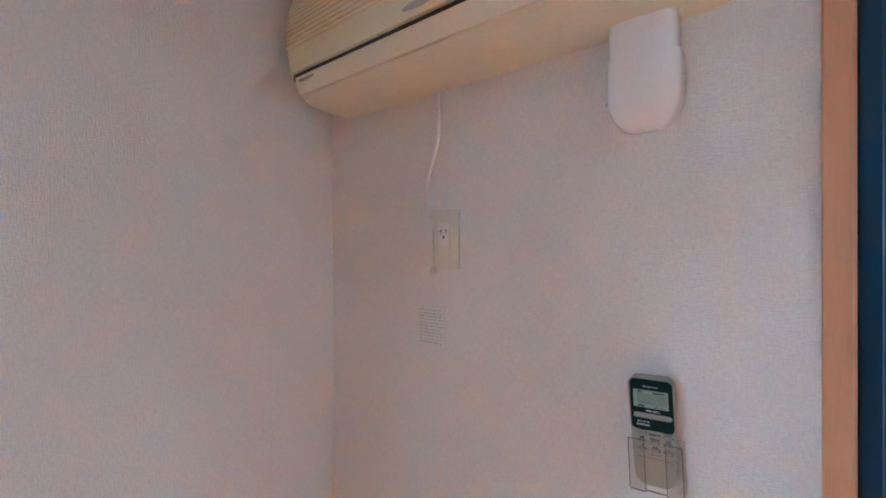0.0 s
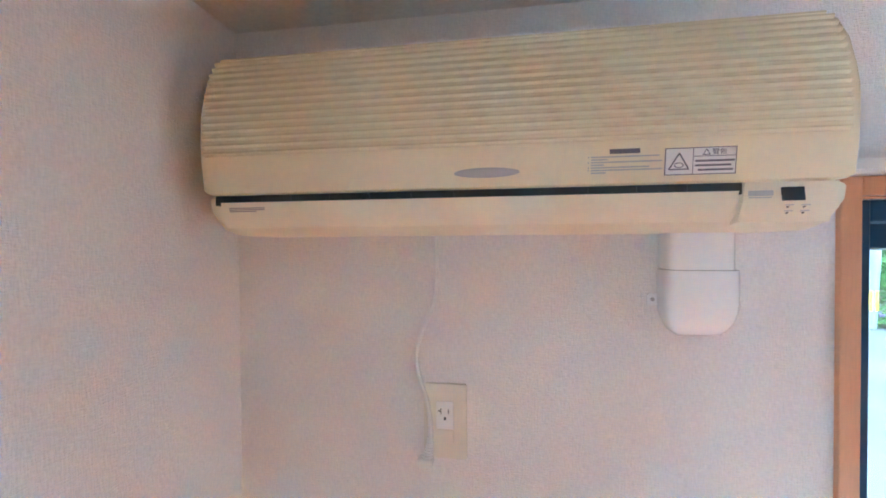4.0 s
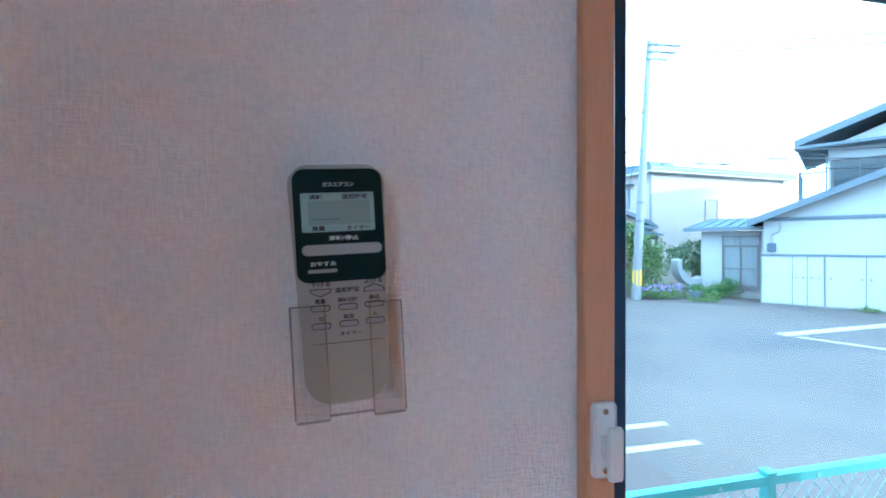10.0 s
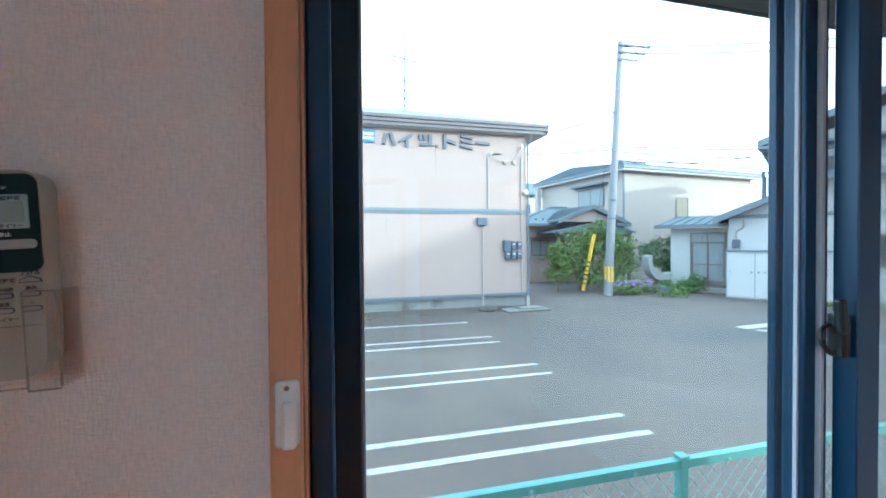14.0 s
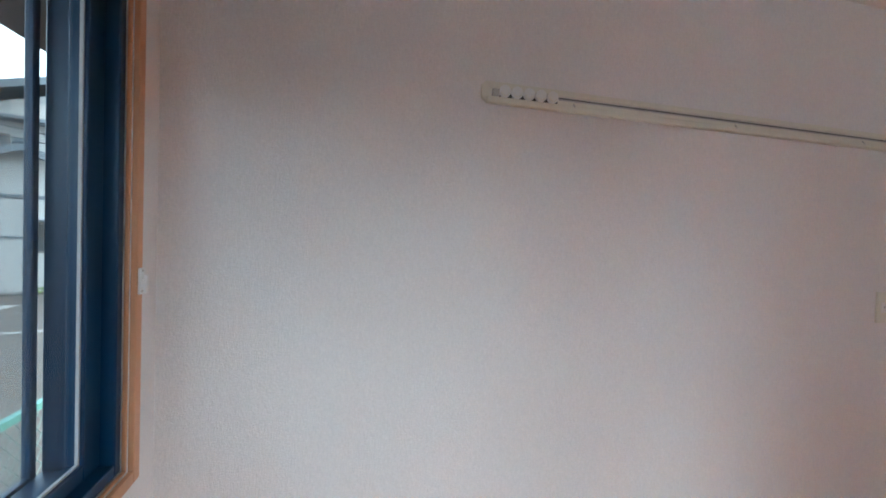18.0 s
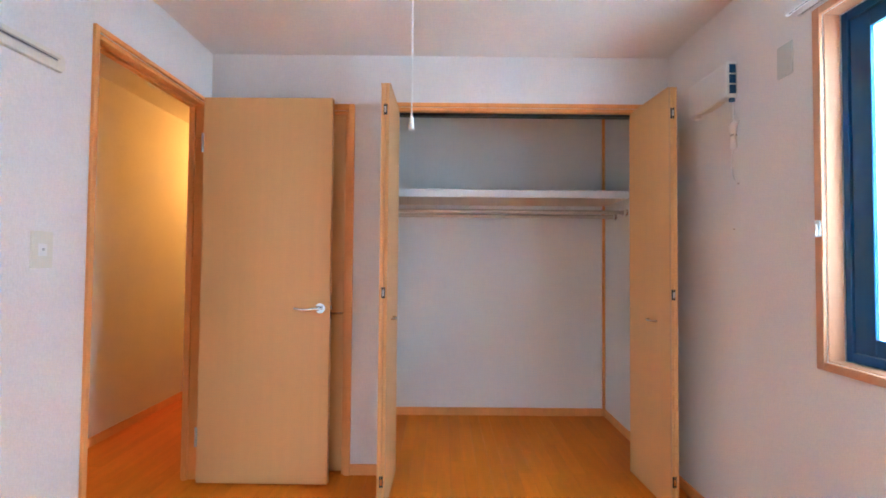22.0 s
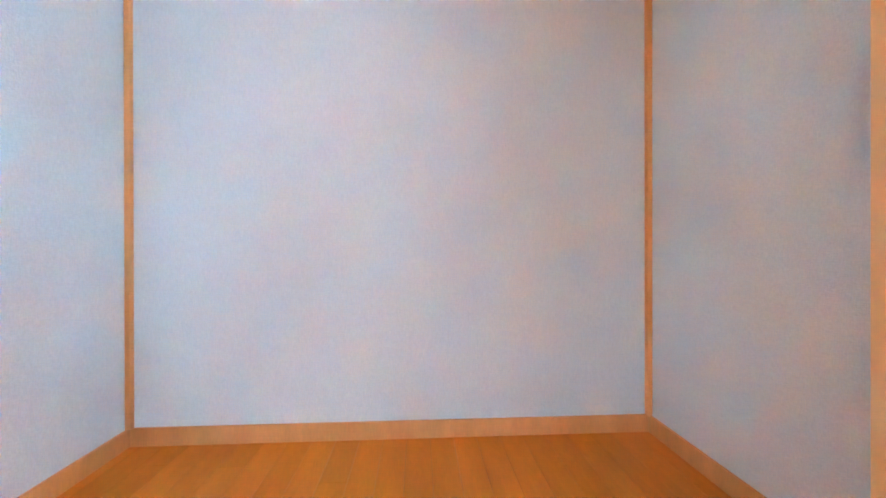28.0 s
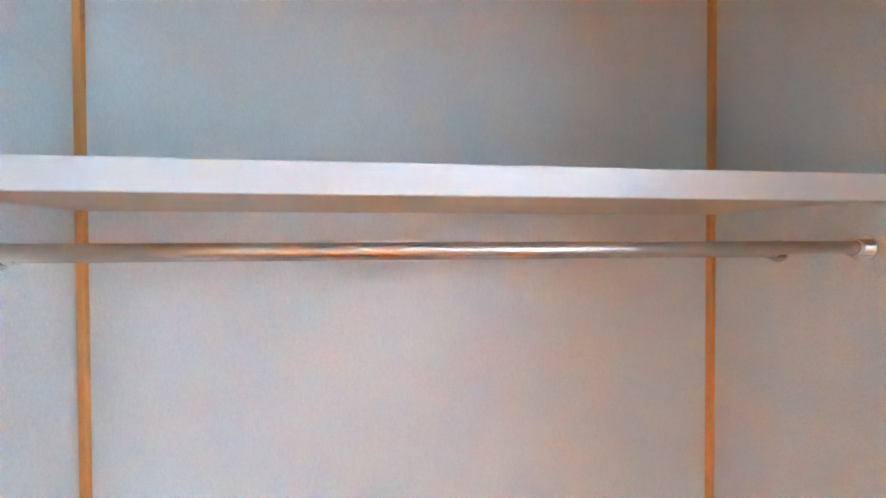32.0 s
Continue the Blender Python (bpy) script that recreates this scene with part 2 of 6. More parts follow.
def glass(name, frost=0.0):
    """A thin sheet of glass: clear with a faint gloss, or part frosted, which scatters what comes through."""
    mat = bpy.data.materials.new(name)
    mat.use_nodes = True
    nt = mat.node_tree
    nt.nodes.remove(nt.nodes["Principled BSDF"])
    clear, gloss, milk = nt.nodes.new("ShaderNodeBsdfTransparent"), nt.nodes.new("ShaderNodeBsdfGlossy"), nt.nodes.new("ShaderNodeBsdfTranslucent")
    clear.inputs[0].default_value = (0.95, 0.97, 0.97, 1)
    gloss.inputs["Roughness"].default_value = 0.35 if frost else 0.0
    milk.inputs[0].default_value = (0.92, 0.95, 0.97, 1)
    body, top = nt.nodes.new("ShaderNodeMixShader"), nt.nodes.new("ShaderNodeMixShader")
    body.inputs[0].default_value, top.inputs[0].default_value = frost, 0.035
    nt.links.new(clear.outputs[0], body.inputs[1])
    nt.links.new(milk.outputs[0], body.inputs[2])
    nt.links.new(body.outputs[0], top.inputs[1])
    nt.links.new(gloss.outputs[0], top.inputs[2])
    nt.links.new(top.outputs[0], nt.nodes["Material Output"].inputs[0])
    return mat


def veil(name, color, share, rough=0.6):
    """A thin sheet that lets part of the light straight through: netting, clear film."""
    mat = bpy.data.materials.new(name)
    mat.use_nodes = True
    nt = mat.node_tree
    b = nt.nodes["Principled BSDF"]
    b.inputs["Base Color"].default_value = (*color, 1)
    b.inputs["Roughness"].default_value = rough
    tr = nt.nodes.new("ShaderNodeBsdfTransparent")
    mix = nt.nodes.new("ShaderNodeMixShader")
    mix.inputs[0].default_value = share
    nt.links.new(tr.outputs[0], mix.inputs[1])
    nt.links.new(b.outputs[0], mix.inputs[2])
    nt.links.new(mix.outputs[0], nt.nodes["Material Output"].inputs[0])
    return mat


WALLPAPER = wallpaper("wallpaper", (0.80, 0.775, 0.755), 0.42)
CLOSET_PAPER = wallpaper("closet_wallpaper", (0.80, 0.79, 0.775), 0.35)
CEILING = wallpaper("ceiling_paper", (0.79, 0.755, 0.71), 0.25)
HALL_PAPER = wallpaper("hall_wallpaper", (0.80, 0.77, 0.72), 0.25)
CASING = material("casing_wood", (0.60, 0.31, 0.16), rough=0.45, vary=0.12, scale=5, fine=70, stretch=(6, 6, 0.5), bump=0.03)
TRIM = material("trim_wood", (0.78, 0.345, 0.090), rough=0.45, vary=0.12, scale=5, fine=70, stretch=(3, 3, 0.6), bump=0.03)
DOORWOOD = material("door_laminate", (0.75, 0.43, 0.160), rough=0.42, vary=0.035, scale=3, fine=60, stretch=(10, 10, 0.5), bump=0.01, grain=0.1)
DOOREDGE = material("door_edge_laminate", (0.65, 0.39, 0.18), rough=0.4, vary=0.06, scale=3, fine=60, stretch=(10, 10, 0.5), bump=0.02)
PLANK = random_tone(material("floor_plank", (0.77, 0.210, 0.004), rough=0.38, vary=0.10, scale=4, fine=50, stretch=(7, 0.6, 7), bump=0.02, grain=0.06), 0.07)
PLANK.node_tree.nodes["Principled BSDF"].inputs["Specular IOR Level"].default_value = 0.12
JOINT = material("floor_joint", (0.42, 0.13, 0.010), rough=0.8, vary=0.1)
ALU = material("dark_bronze_aluminium", (0.004, 0.036, 0.090), rough=0.35, metal=0.15, vary=0.08, scale=3, fine=90, bump=0.0)
GASKET = material("grey_gasket", (0.50, 0.53, 0.55), rough=0.5, vary=0.05, bump=0)
GLASS = glass("window_glass")
# dark aluminium with a veil of blue lens flare put into its colour
ALUFLARE = material("flare_blue_aluminium", (0.006, 0.075, 0.21), rough=0.35, metal=0.1, vary=0.08, scale=3, fine=90, bump=0.0)
FROSTED = glass("frosted_glass", 0.45)
NET = veil("insect_net", (0.34, 0.36, 0.38), 0.24)
CREAM = material("yellowed_plastic", (0.77, 0.69, 0.47), rough=0.42, vary=0.05, scale=2.5, fine=120, bump=0.01)
CREAM2 = material("cream_plastic", (0.79, 0.73, 0.55), rough=0.42, vary=0.05, scale=2.5, fine=120, bump=0.01)
WHITE = material("white_plastic", (0.80, 0.80, 0.78), rough=0.35, vary=0.03, scale=4, fine=90, bump=0.0)
OFFWHITE = material("offwhite_plastic", (0.74, 0.72, 0.62), rough=0.42, vary=0.04, scale=4, fine=90, bump=0.0)
GREYPLAS = material("grey_plastic", (0.45, 0.45, 0.43), rough=0.45, vary=0.06, bump=0.0)
DARK = material("dark_plastic", (0.015, 0.02, 0.02), rough=0.35, vary=0.1, bump=0.0)
NAVY = material("dark_display", (0.015, 0.03, 0.05), rough=0.12, vary=0.1, bump=0.0)
INK = material("grey_print", (0.16, 0.15, 0.17), rough=0.7, vary=0.1, bump=0.0)
PAPER = material("paper", (0.80, 0.78, 0.74), rough=0.85, vary=0.03, bump=0.02)
STEEL = material("brushed_steel", (0.62, 0.58, 0.52), rough=0.24, metal=1.0, vary=0.04, scale=4, fine=60, bump=0.0)
CHROME = material("chrome", (0.75, 0.75, 0.75), rough=0.08, metal=1.0, vary=0.03, bump=0.0)
SHELFWHITE = material("shelf_white", (0.78, 0.80, 0.82), rough=0.4, vary=0.03, bump=0.0)
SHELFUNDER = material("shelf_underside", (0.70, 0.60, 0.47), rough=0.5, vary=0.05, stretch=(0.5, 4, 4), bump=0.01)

# ---- the room: shell ----
W, S, H = 2.575, -3.437, 2.338          # east wall, south wall, ceiling
WX0, WX1, WZ0, WZ1 = 0.940, 2.447, 0.903, 2.036   # opening of the north window
VY0, VY1, VZ0, VZ1 = -2.492, -1.690, 0.862, 2.020  # opening of the west window
DY0, DY1, DZ = -3.392, -2.664, 2.037    # hall doorway in the east wall
CX0, CX1, CZ = 0.100, 1.575, 2.046      # closet opening in the south wall
PX0, PX1, PZ = 1.800, 2.500, 2.022      # small storage door in the south wall
CB, CL, CR, CH = -4.327, 1.706, 0.012, 2.334   # closet: back, east side, west side, ceiling
HX = 3.46                                # far wall of the hallway


def structure(name, bm, mat, label, category):
    return single(name, bm, mat, label, category, kind="structure")


structure("wall_north", boxes(
    (-0.14, WX0, 0.0, 0.14, -0.02, 2.5), (WX1, 2.72, 0.0, 0.14, -0.02, 2.5),
    (WX0, WX1, 0.0, 0.14, -0.02, WZ0), (WX0, WX1, 0.0, 0.14, WZ1, 2.5)), WALLPAPER, "off-white woven wallpaper wall with the window", "wall")
structure("wall_west", boxes(
    (-0.14, 0.0, -4.5, VY0, -0.02, 2.5), (-0.14, 0.0, VY1, 0.0, -0.02, 2.5),
    (-0.14, 0.0, VY0, VY1, -0.02, VZ0), (-0.14, 0.0, VY0, VY1, VZ1, 2.5)), WALLPAPER, "off-white woven wallpaper wall with the frosted window", "wall")
structure("wall_east", boxes(
    (W, W + 0.08, DY1, 0.0, -0.02, 2.5), (W, W + 0.08, S - 0.10, DY0, -0.02, 2.5),
    (W, W + 0.08, DY0, DY1, DZ, 2.5)), WALLPAPER, "off-white woven wallpaper wall beside the hall doorway", "wall")
structure("wall_south", boxes(
    (0.0, CX0, S - 0.10, S, -0.02, 2.5), (CX1, PX0, S - 0.10, S, -0.02, 2.5), (PX1, W, S - 0.10, S, -0.02, 2.5),
    (CX0, CX1, S - 0.10, S, CZ, 2.5), (PX0, PX1, S - 0.10, S, PZ, 2.5)), WALLPAPER, "off-white wallpaper wall round the closet", "wall")
structure("ceiling", boxes((-0.14, 3.60, -6.6, 0.14, H, H + 0.12)), CEILING, "pale papered ceiling", "ceiling")
# closet box
structure("closet_wall_back", boxes((CR, CL, CB - 0.08, CB, 0.0, CH)), CLOSET_PAPER, "white closet back wall", "wall")
structure("closet_wall_east", boxes((CL, CL + 0.06, CB - 0.08, S - 0.10, 0.0, CH)), CLOSET_PAPER, "white closet side wall", "wall")
structure("closet_wall_west", boxes((0.0, CR, CB - 0.08, S - 0.10, 0.0, CH)), CLOSET_PAPER, "white closet side wall", "wall")
structure("closet_ceiling", boxes((CR, CL, CB, S - 0.10, CH, CH + 0.0035)), CLOSET_PAPER, "white closet ceiling", "ceiling")
# storage behind the small door, and the hallway
structure("storage_wall", boxes((CL + 0.06, W + 0.08, -4.20, -4.12, 0.0, H)), CLOSET_PAPER, "plain wall behind the storage door", "wall")
structure("hall_wall_east", boxes((HX, HX + 0.10, -6.6, -1.4, -0.02, H)), HALL_PAPER, "papered hallway wall lit by a warm lamp", "wall")
structure("hall_wall_south", boxes((W + 0.08, HX, -6.6, -6.5, -0.02, H)), HALL_PAPER, "papered end wall of the hallway", "wall")
structure("hall_wall_north", boxes((W + 0.08, HX, -1.5, -1.4, -0.02, H)), HALL_PAPER, "papered end wall of the hallway", "wall")
structure("hall_wall_west", boxes((W, W + 0.08, -6.6, S - 0.10, -0.02, H)), HALL_PAPER, "papered hallway wall", "wall")

# ---- floor: joined strips with sunk joints ----
floor = single("floor", boxes((-0.10, 3.56, -6.6, 0.10, -0.10, -0.004)), JOINT, "orange-brown strip wood floor", "floor", kind="structure")
PLANKS = []


def planks():
    rng = random.Random(7)
    width = 0.0758
    x = 0.0
    k = 0
    while x < W + 0.9:
        x1 = x + width
        y0 = CB if x < CL else (-4.12 if x < W else -6.5)
        y1 = 0.0 if x < W else -1.5
        y = y0 - rng.uniform(0.0, 0.8)
        while y < y1:
            length = 0.909
            a, b = max(y, y0), min(y + length, y1)
            if b - a > 0.02:
                PLANKS.append((x, x1, a, b))
            y += length
        x = x1
        k += 1


planks()

# ---- skirting ----
SK, ST = 0.058, 0.009
for nm, rows in (("baseboard_north", [(0.0, W, -ST, 0.0, 0, SK)]),
                 ("baseboard_west", [(0.0, ST, S, -ST, 0, SK)]),
                 ("baseboard_east", [(W - ST, W, DY1 + 0.019, -ST, 0, SK)]),
                 ("baseboard_south", [(CX1 + 0.03, PX0 - 0.034, S, S + ST, 0, SK)]),
                 ("closet_baseboard_back", [(CR + ST, CL - ST, CB, CB + ST, 0, SK)]),
                 ("closet_baseboard_east", [(CL - ST, CL, CB, S - 0.10, 0, SK)]),
                 ("closet_baseboard_west", [(CR, CR + ST, CB, S - 0.10, 0, SK)]),
                 ("hall_baseboard", [(HX - ST, HX, -6.5, -1.5, 0, SK)])):
    structure(nm, boxes(*rows, bev=0.0015), TRIM, "orange-brown wooden skirting board", "baseboard")
# corner and ceiling beads of the closet
for nm, rows in (("closet_trim_east", [(CL - 0.018, CL, CB, CB + 0.020, SK, CH)]), ("closet_trim_west", [(CR, CR + 0.018, CB, CB + 0.020, SK, CH)]),
                 ("closet_trim_top", [(CR + 0.018, CL - 0.018, CB, CB + 0.016, CH - 0.018, CH)]),
                 ("closet_trim_top_east", [(CL - 0.016, CL, CB + 0.02, S - 0.10, CH - 0.018, CH)]),
                 ("closet_trim_top_west", [(CR, CR + 0.016, CB + 0.02, S - 0.10, CH - 0.018, CH)])):
    structure(nm, boxes(*rows, bev=0.002), TRIM, "orange-brown wooden corner bead", "trim")


# ---- windows ----
def casing(name, plane, a0, a1, z0, z1, width, proud, wall, depth, label):
    """A wooden lining with a flat face, one length for each side. plane: 'n' for the north wall, 'w' for the west wall."""
    t = thing(name, (0, 0, 0), label, "window casing", kind="structure")

    def put(bm, lo, hi, zlo, zhi, front, back):
        if plane == "n":
            box(bm, lo, hi, front, back, zlo, zhi, bev=0.0015)
        else:
            box(bm, -back, -front, lo, hi, zlo, zhi, bev=0.0015)
        return bm
    for nm, lo, hi, zlo, zhi in (("jamb", a0 - width, a0, z0 - width, z1 + width), ("jamb", a1, a1 + width, z0 - width, z1 + width),
                                 ("head", a0, a1, z1, z1 + width), ("sill", a0, a1, z0 - width, z0)):
        part(nm, put(bmesh.new(), lo, hi, zlo, zhi, -proud, 0.0), CASING, t)
    for nm, lo, hi, zlo, zhi in (("lining", a0, a0 + 0.004, z0, z1), ("lining", a1 - 0.004, a1, z0, z1),
                                 ("lining", a0 + 0.004, a1 - 0.004, z1 - 0.004, z1), ("lining", a0 + 0.004, a1 - 0.004, z0, z0 + 0.004)):
        part(nm, put(bmesh.new(), lo, hi, zlo, zhi, 0.001, depth), CASING, t)
    return t


casing("window_casing_north", "n", WX0, WX1, WZ0, WZ1, 0.026, 0.012, 0, 0.010, "orange-brown wooden window casing on the wallpaper")
casing("window_casing_west", "w", VY0, VY1, VZ0, VZ1, 0.028, 0.012, 0, 0.055, "orange-brown wooden casing of the frosted window")


def bars(t, name, rows, mat, bev=0.002):
    for r in rows:
        part(name, boxes(r, bev=bev), mat, t)


# north window: dark aluminium frame, two sliding sashes, net outside the east half
win = thing("window_1", (0, 0, 0), "dark bronze aluminium sliding window in a wooden casing", "window", kind="structure")
fx0, fx1, fz0, fz1 = WX0 + 0.005, WX1 - 0.005, WZ0 + 0.005, WZ1 - 0.005
bars(win, "frame", [(fx0, fx0 + 0.022, 0.011, 0.135, fz0, fz1), (fx1 - 0.022, fx1, 0.011, 0.135, fz0, fz1),
                    (fx0 + 0.022, fx1 - 0.022, 0.011, 0.135, fz1 - 0.030, fz1), (fx0 + 0.022, fx1 - 0.022, 0.011, 0.135, fz0, fz0 + 0.026)], ALU)
XM = 1.690


def sash(name, x0, x1, y0, y1, west, east, zb, zt, label):
    """A sliding sash; west, east: the widths of its stiles; zb, zt: where the glass field begins and ends."""
    lo, hi = fz0 + 0.027, fz1 - 0.031
    s = part(name, boxes((x0, x0 + west, y0, y1, lo, hi), bev=0.002), ALU, win, label)
    part("stile", boxes((x1 - east, x1, y0, y1, lo, hi), bev=0.002), ALU, s)
    part("top_rail", boxes((x0 + west, x1 - east, y0, y1, zt, hi), bev=0.002), ALU, s)
    part("bottom_rail", boxes((x0 + west, x1 - east, y0, y1, lo, zb), bev=0.002), ALU, s)
    ym = (y0 + y1) / 2
    g = part("pane", boxes((x0 + west - 0.004, x1 - east + 0.004, ym - 0.003, ym + 0.003, zb - 0.004, zt + 0.004)), GLASS, s, "clear window glass")
    g.visible_shadow = False
    a, b, ya, yb = x0 + west, x1 - east, ym - 0.009, ym - 0.0035
    for q in ((a, a + 0.003, ya, yb, zb, zt), (b - 0.004, b, ya, yb, zb, zt), (a + 0.003, b - 0.004, ya, yb, zb, zb + 0.004), (a + 0.003, b - 0.004, ya, yb, zt - 0.003, zt)):
        part("gasket", boxes(q), GASKET, s)
    return s


sash_w = sash("sliding_sash", fx0 + 0.012, XM + 0.007, 0.080, 0.112, 0.040, 0.048, fz0 + 0.075, fz1 - 0.069, "outer sash")
sash_e = sash("sliding_sash", XM, fx1 - 0.012, 0.038, 0.070, 0.046, 0.064, 0.966, 1.838, "inner sash")
part("rail_lip", boxes((XM + 0.050, fx1 - 0.080, 0.0345, 0.0379, 1.930, 1.945), bev=0.001), ALU, sash_e)
part("weather_strip", boxes((1.671, 1.677, 0.0715, 0.0795, fz0 + 0.03, fz1 - 0.035)), GASKET, sash_w, "pale pile strip")
# crescent lock on the side of the meeting stile
lock = thing("window_lock", (XM - 0.008, 0.056, 1.27), "black crescent window lock on the meeting stile", "window lock")
part("body", boxes((XM - 0.016, XM - 0.0004, 0.044, 0.068, 1.268, 1.332), bev=0.004, seg=2), DARK, lock)
bm = bmesh.new()
tube(bm, curve_pts([(XM - 0.014, 0.058, 1.272), (XM - 0.026, 0.060, 1.279), (XM - 0.034, 0.062, 1.292), (XM - 0.030, 0.064, 1.308), (XM - 0.016, 0.064, 1.314)]), 0.0032, 8)
smooth(part("crescent", bm, DARK, lock))
bm = boxes((-0.0075, 0.0075, -0.006, 0.006, 0.0, 0.052), bev=0.004, seg=2)
bm.transform(Matrix.Translation((XM - 0.016, 0.046, 1.304)) @ Matrix.Rotation(radians(-8), 4, "Y"))
part("lever", bm, DARK, lock)
# net
net = thing("insect_screen", (XM, 0.125, WZ0), "grey sliding insect screen outside the window", "insect screen")
bars(net, "frame_bar", [(XM - 0.02, XM - 0.002, 0.1365, 0.152, fz0 + 0.01, fz1 - 0.02), (fx1 - 0.05, fx1 - 0.032, 0.1365, 0.152, fz0 + 0.01, fz1 - 0.02),
                        (XM - 0.002, fx1 - 0.05, 0.1365, 0.152, fz0 + 0.01, fz0 + 0.03), (XM - 0.002, fx1 - 0.05, 0.1365, 0.152, fz1 - 0.04, fz1 - 0.02)], ALU)
n_ = part("net", boxes((XM - 0.002, fx1 - 0.05, 0.1435, 0.1445, fz0 + 0.03, fz1 - 0.04)), NET, net, "fine grey netting")
n_.visible_shadow = False

# west window: same frame, frosted panes
win2 = thing("window_2", (0, 0, 0), "dark aluminium sliding window with frosted panes, tinted by blue flare", "window", kind="structure")
g0, g1, q0, q1 = VY0 + 0.005, VY1 - 0.005, VZ0 + 0.005, VZ1 - 0.005
bars(win2, "frame", [(-0.125, -0.056, g0, g0 + 0.022, q0, q1), (-0.125, -0.056, g1 - 0.022, g1, q0, q1),
                     (-0.125, -0.056, g0 + 0.022, g1 - 0.022, q1 - 0.030, q1), (-0.125, -0.056, g0 + 0.022, g1 - 0.022, q0, q0 + 0.030)], ALUFLARE)
ymid = (VY0 + VY1) / 2
for y0, y1, x0, x1 in ((g0 + 0.024, ymid + 0.02, -0.090, -0.062), (ymid - 0.02, g1 - 0.024, -0.122, -0.094)):
    s = part("sliding_sash", boxes((x0, x1, y0, y0 + 0.064, q0 + 0.032, q1 - 0.032), bev=0.002), ALUFLARE, win2)
    part("stile", boxes((x0, x1, y1 - 0.064, y1, q0 + 0.032, q1 - 0.032), bev=0.002), ALUFLARE, s)
    part("top_rail", boxes((x0, x1, y0 + 0.064, y1 - 0.064, q1 - 0.085, q1 - 0.032), bev=0.002), ALUFLARE, s)
    part("bottom_rail", boxes((x0, x1, y0 + 0.064, y1 - 0.064, q0 + 0.032, q0 + 0.085), bev=0.002), ALUFLARE, s)
    g = part("pane", boxes(((x0 + x1) / 2 - 0.003, (x0 + x1) / 2 + 0.003, y0 + 0.060, y1 - 0.060, q0 + 0.081, q1 - 0.081)), FROSTED, s, "frosted glass")
    g.visible_shadow = False


# ---- doors ----
def door_frame(name, rows, label):
    t = thing(name, (0, 0, 0), label, "door frame", kind="structure")
    for nm, r in rows:
        part(nm, boxes(r, bev=0.002), TRIM, t)
    return t


door_frame("door_frame_hall", [
    ("architrave", (W - 0.014, W, DY1, DY1 + 0.019, 0, DZ + 0.019)), ("architrave", (W - 0.014, W, DY0 - 0.019, DY0, 0, DZ + 0.019)),
    ("architrave", (W - 0.014, W, DY0, DY1, DZ, DZ + 0.019)),
    ("jamb", (W + 0.001, W + 0.085, DY1 - 0.020, DY1, 0, DZ)), ("jamb", (W + 0.001, W + 0.085, DY0, DY0 + 0.020, 0, DZ)),
    ("head", (W + 0.001, W + 0.085, DY0 + 0.020, DY1 - 0.020, DZ - 0.020, DZ)),
    ("stop", (W + 0.045, W + 0.075, DY0 + 0.020, DY0 + 0.032, 0, DZ - 0.02)), ("stop", (W + 0.045, W + 0.075, DY1 - 0.032, DY1 - 0.020, 0, DZ - 0.02)),
    ("stop", (W + 0.045, W + 0.075, DY0 + 0.032, DY1 - 0.032, DZ - 0.032, DZ - 0.02))], "orange-brown wooden frame of the hall doorway")
door_frame("door_frame_storage", [
    ("architrave", (PX0 - 0.034, PX0, S, S + 0.014, 0, PZ + 0.034)), ("architrave", (PX1, PX1 + 0.034, S, S + 0.014, 0, PZ + 0.034)),
    ("architrave", (PX0, PX1, S, S + 0.014, PZ, PZ + 0.034)),
    ("jamb", (PX0, PX0 + 0.016, S - 0.10, S - 0.001, 0, PZ)), ("jamb", (PX1 - 0.016, PX1, S - 0.10, S - 0.001, 0, PZ)),
    ("head", (PX0 + 0.016, PX1 - 0.016, S - 0.10, S - 0.001, PZ - 0.016, PZ))], "orange-brown wooden frame of the storage door")
door_frame("door_frame_closet", [
    ("architrave", (CX0 - 0.026, CX0, S, S + 0.014, 0, CZ + 0.022)), ("architrave", (CX1, CX1 + 0.026, S, S + 0.014, 0, CZ + 0.022)),
    ("architrave", (CX0, CX1, S, S + 0.014, CZ, CZ + 0.022)),
    ("jamb", (CX0, CX0 + 0.018, S - 0.11, S - 0.001, 0, CZ)), ("jamb", (CX1 - 0.018, CX1, S - 0.11, S - 0.001, 0, CZ)),
    ("head", (CX0 + 0.018, CX1 - 0.018, S - 0.11, S - 0.001, CZ - 0.018, CZ))], "orange-brown wooden frame of the closet opening")
track = thing("folding_door_track", (0.84, S - 0.055, CZ - 0.02), "dark metal track above the closet opening", "door track")
part("channel", boxes((CX0 + 0.02, CX1 - 0.02, S - 0.072, S - 0.038, CZ - 0.034, CZ - 0.018)), DARK, track)


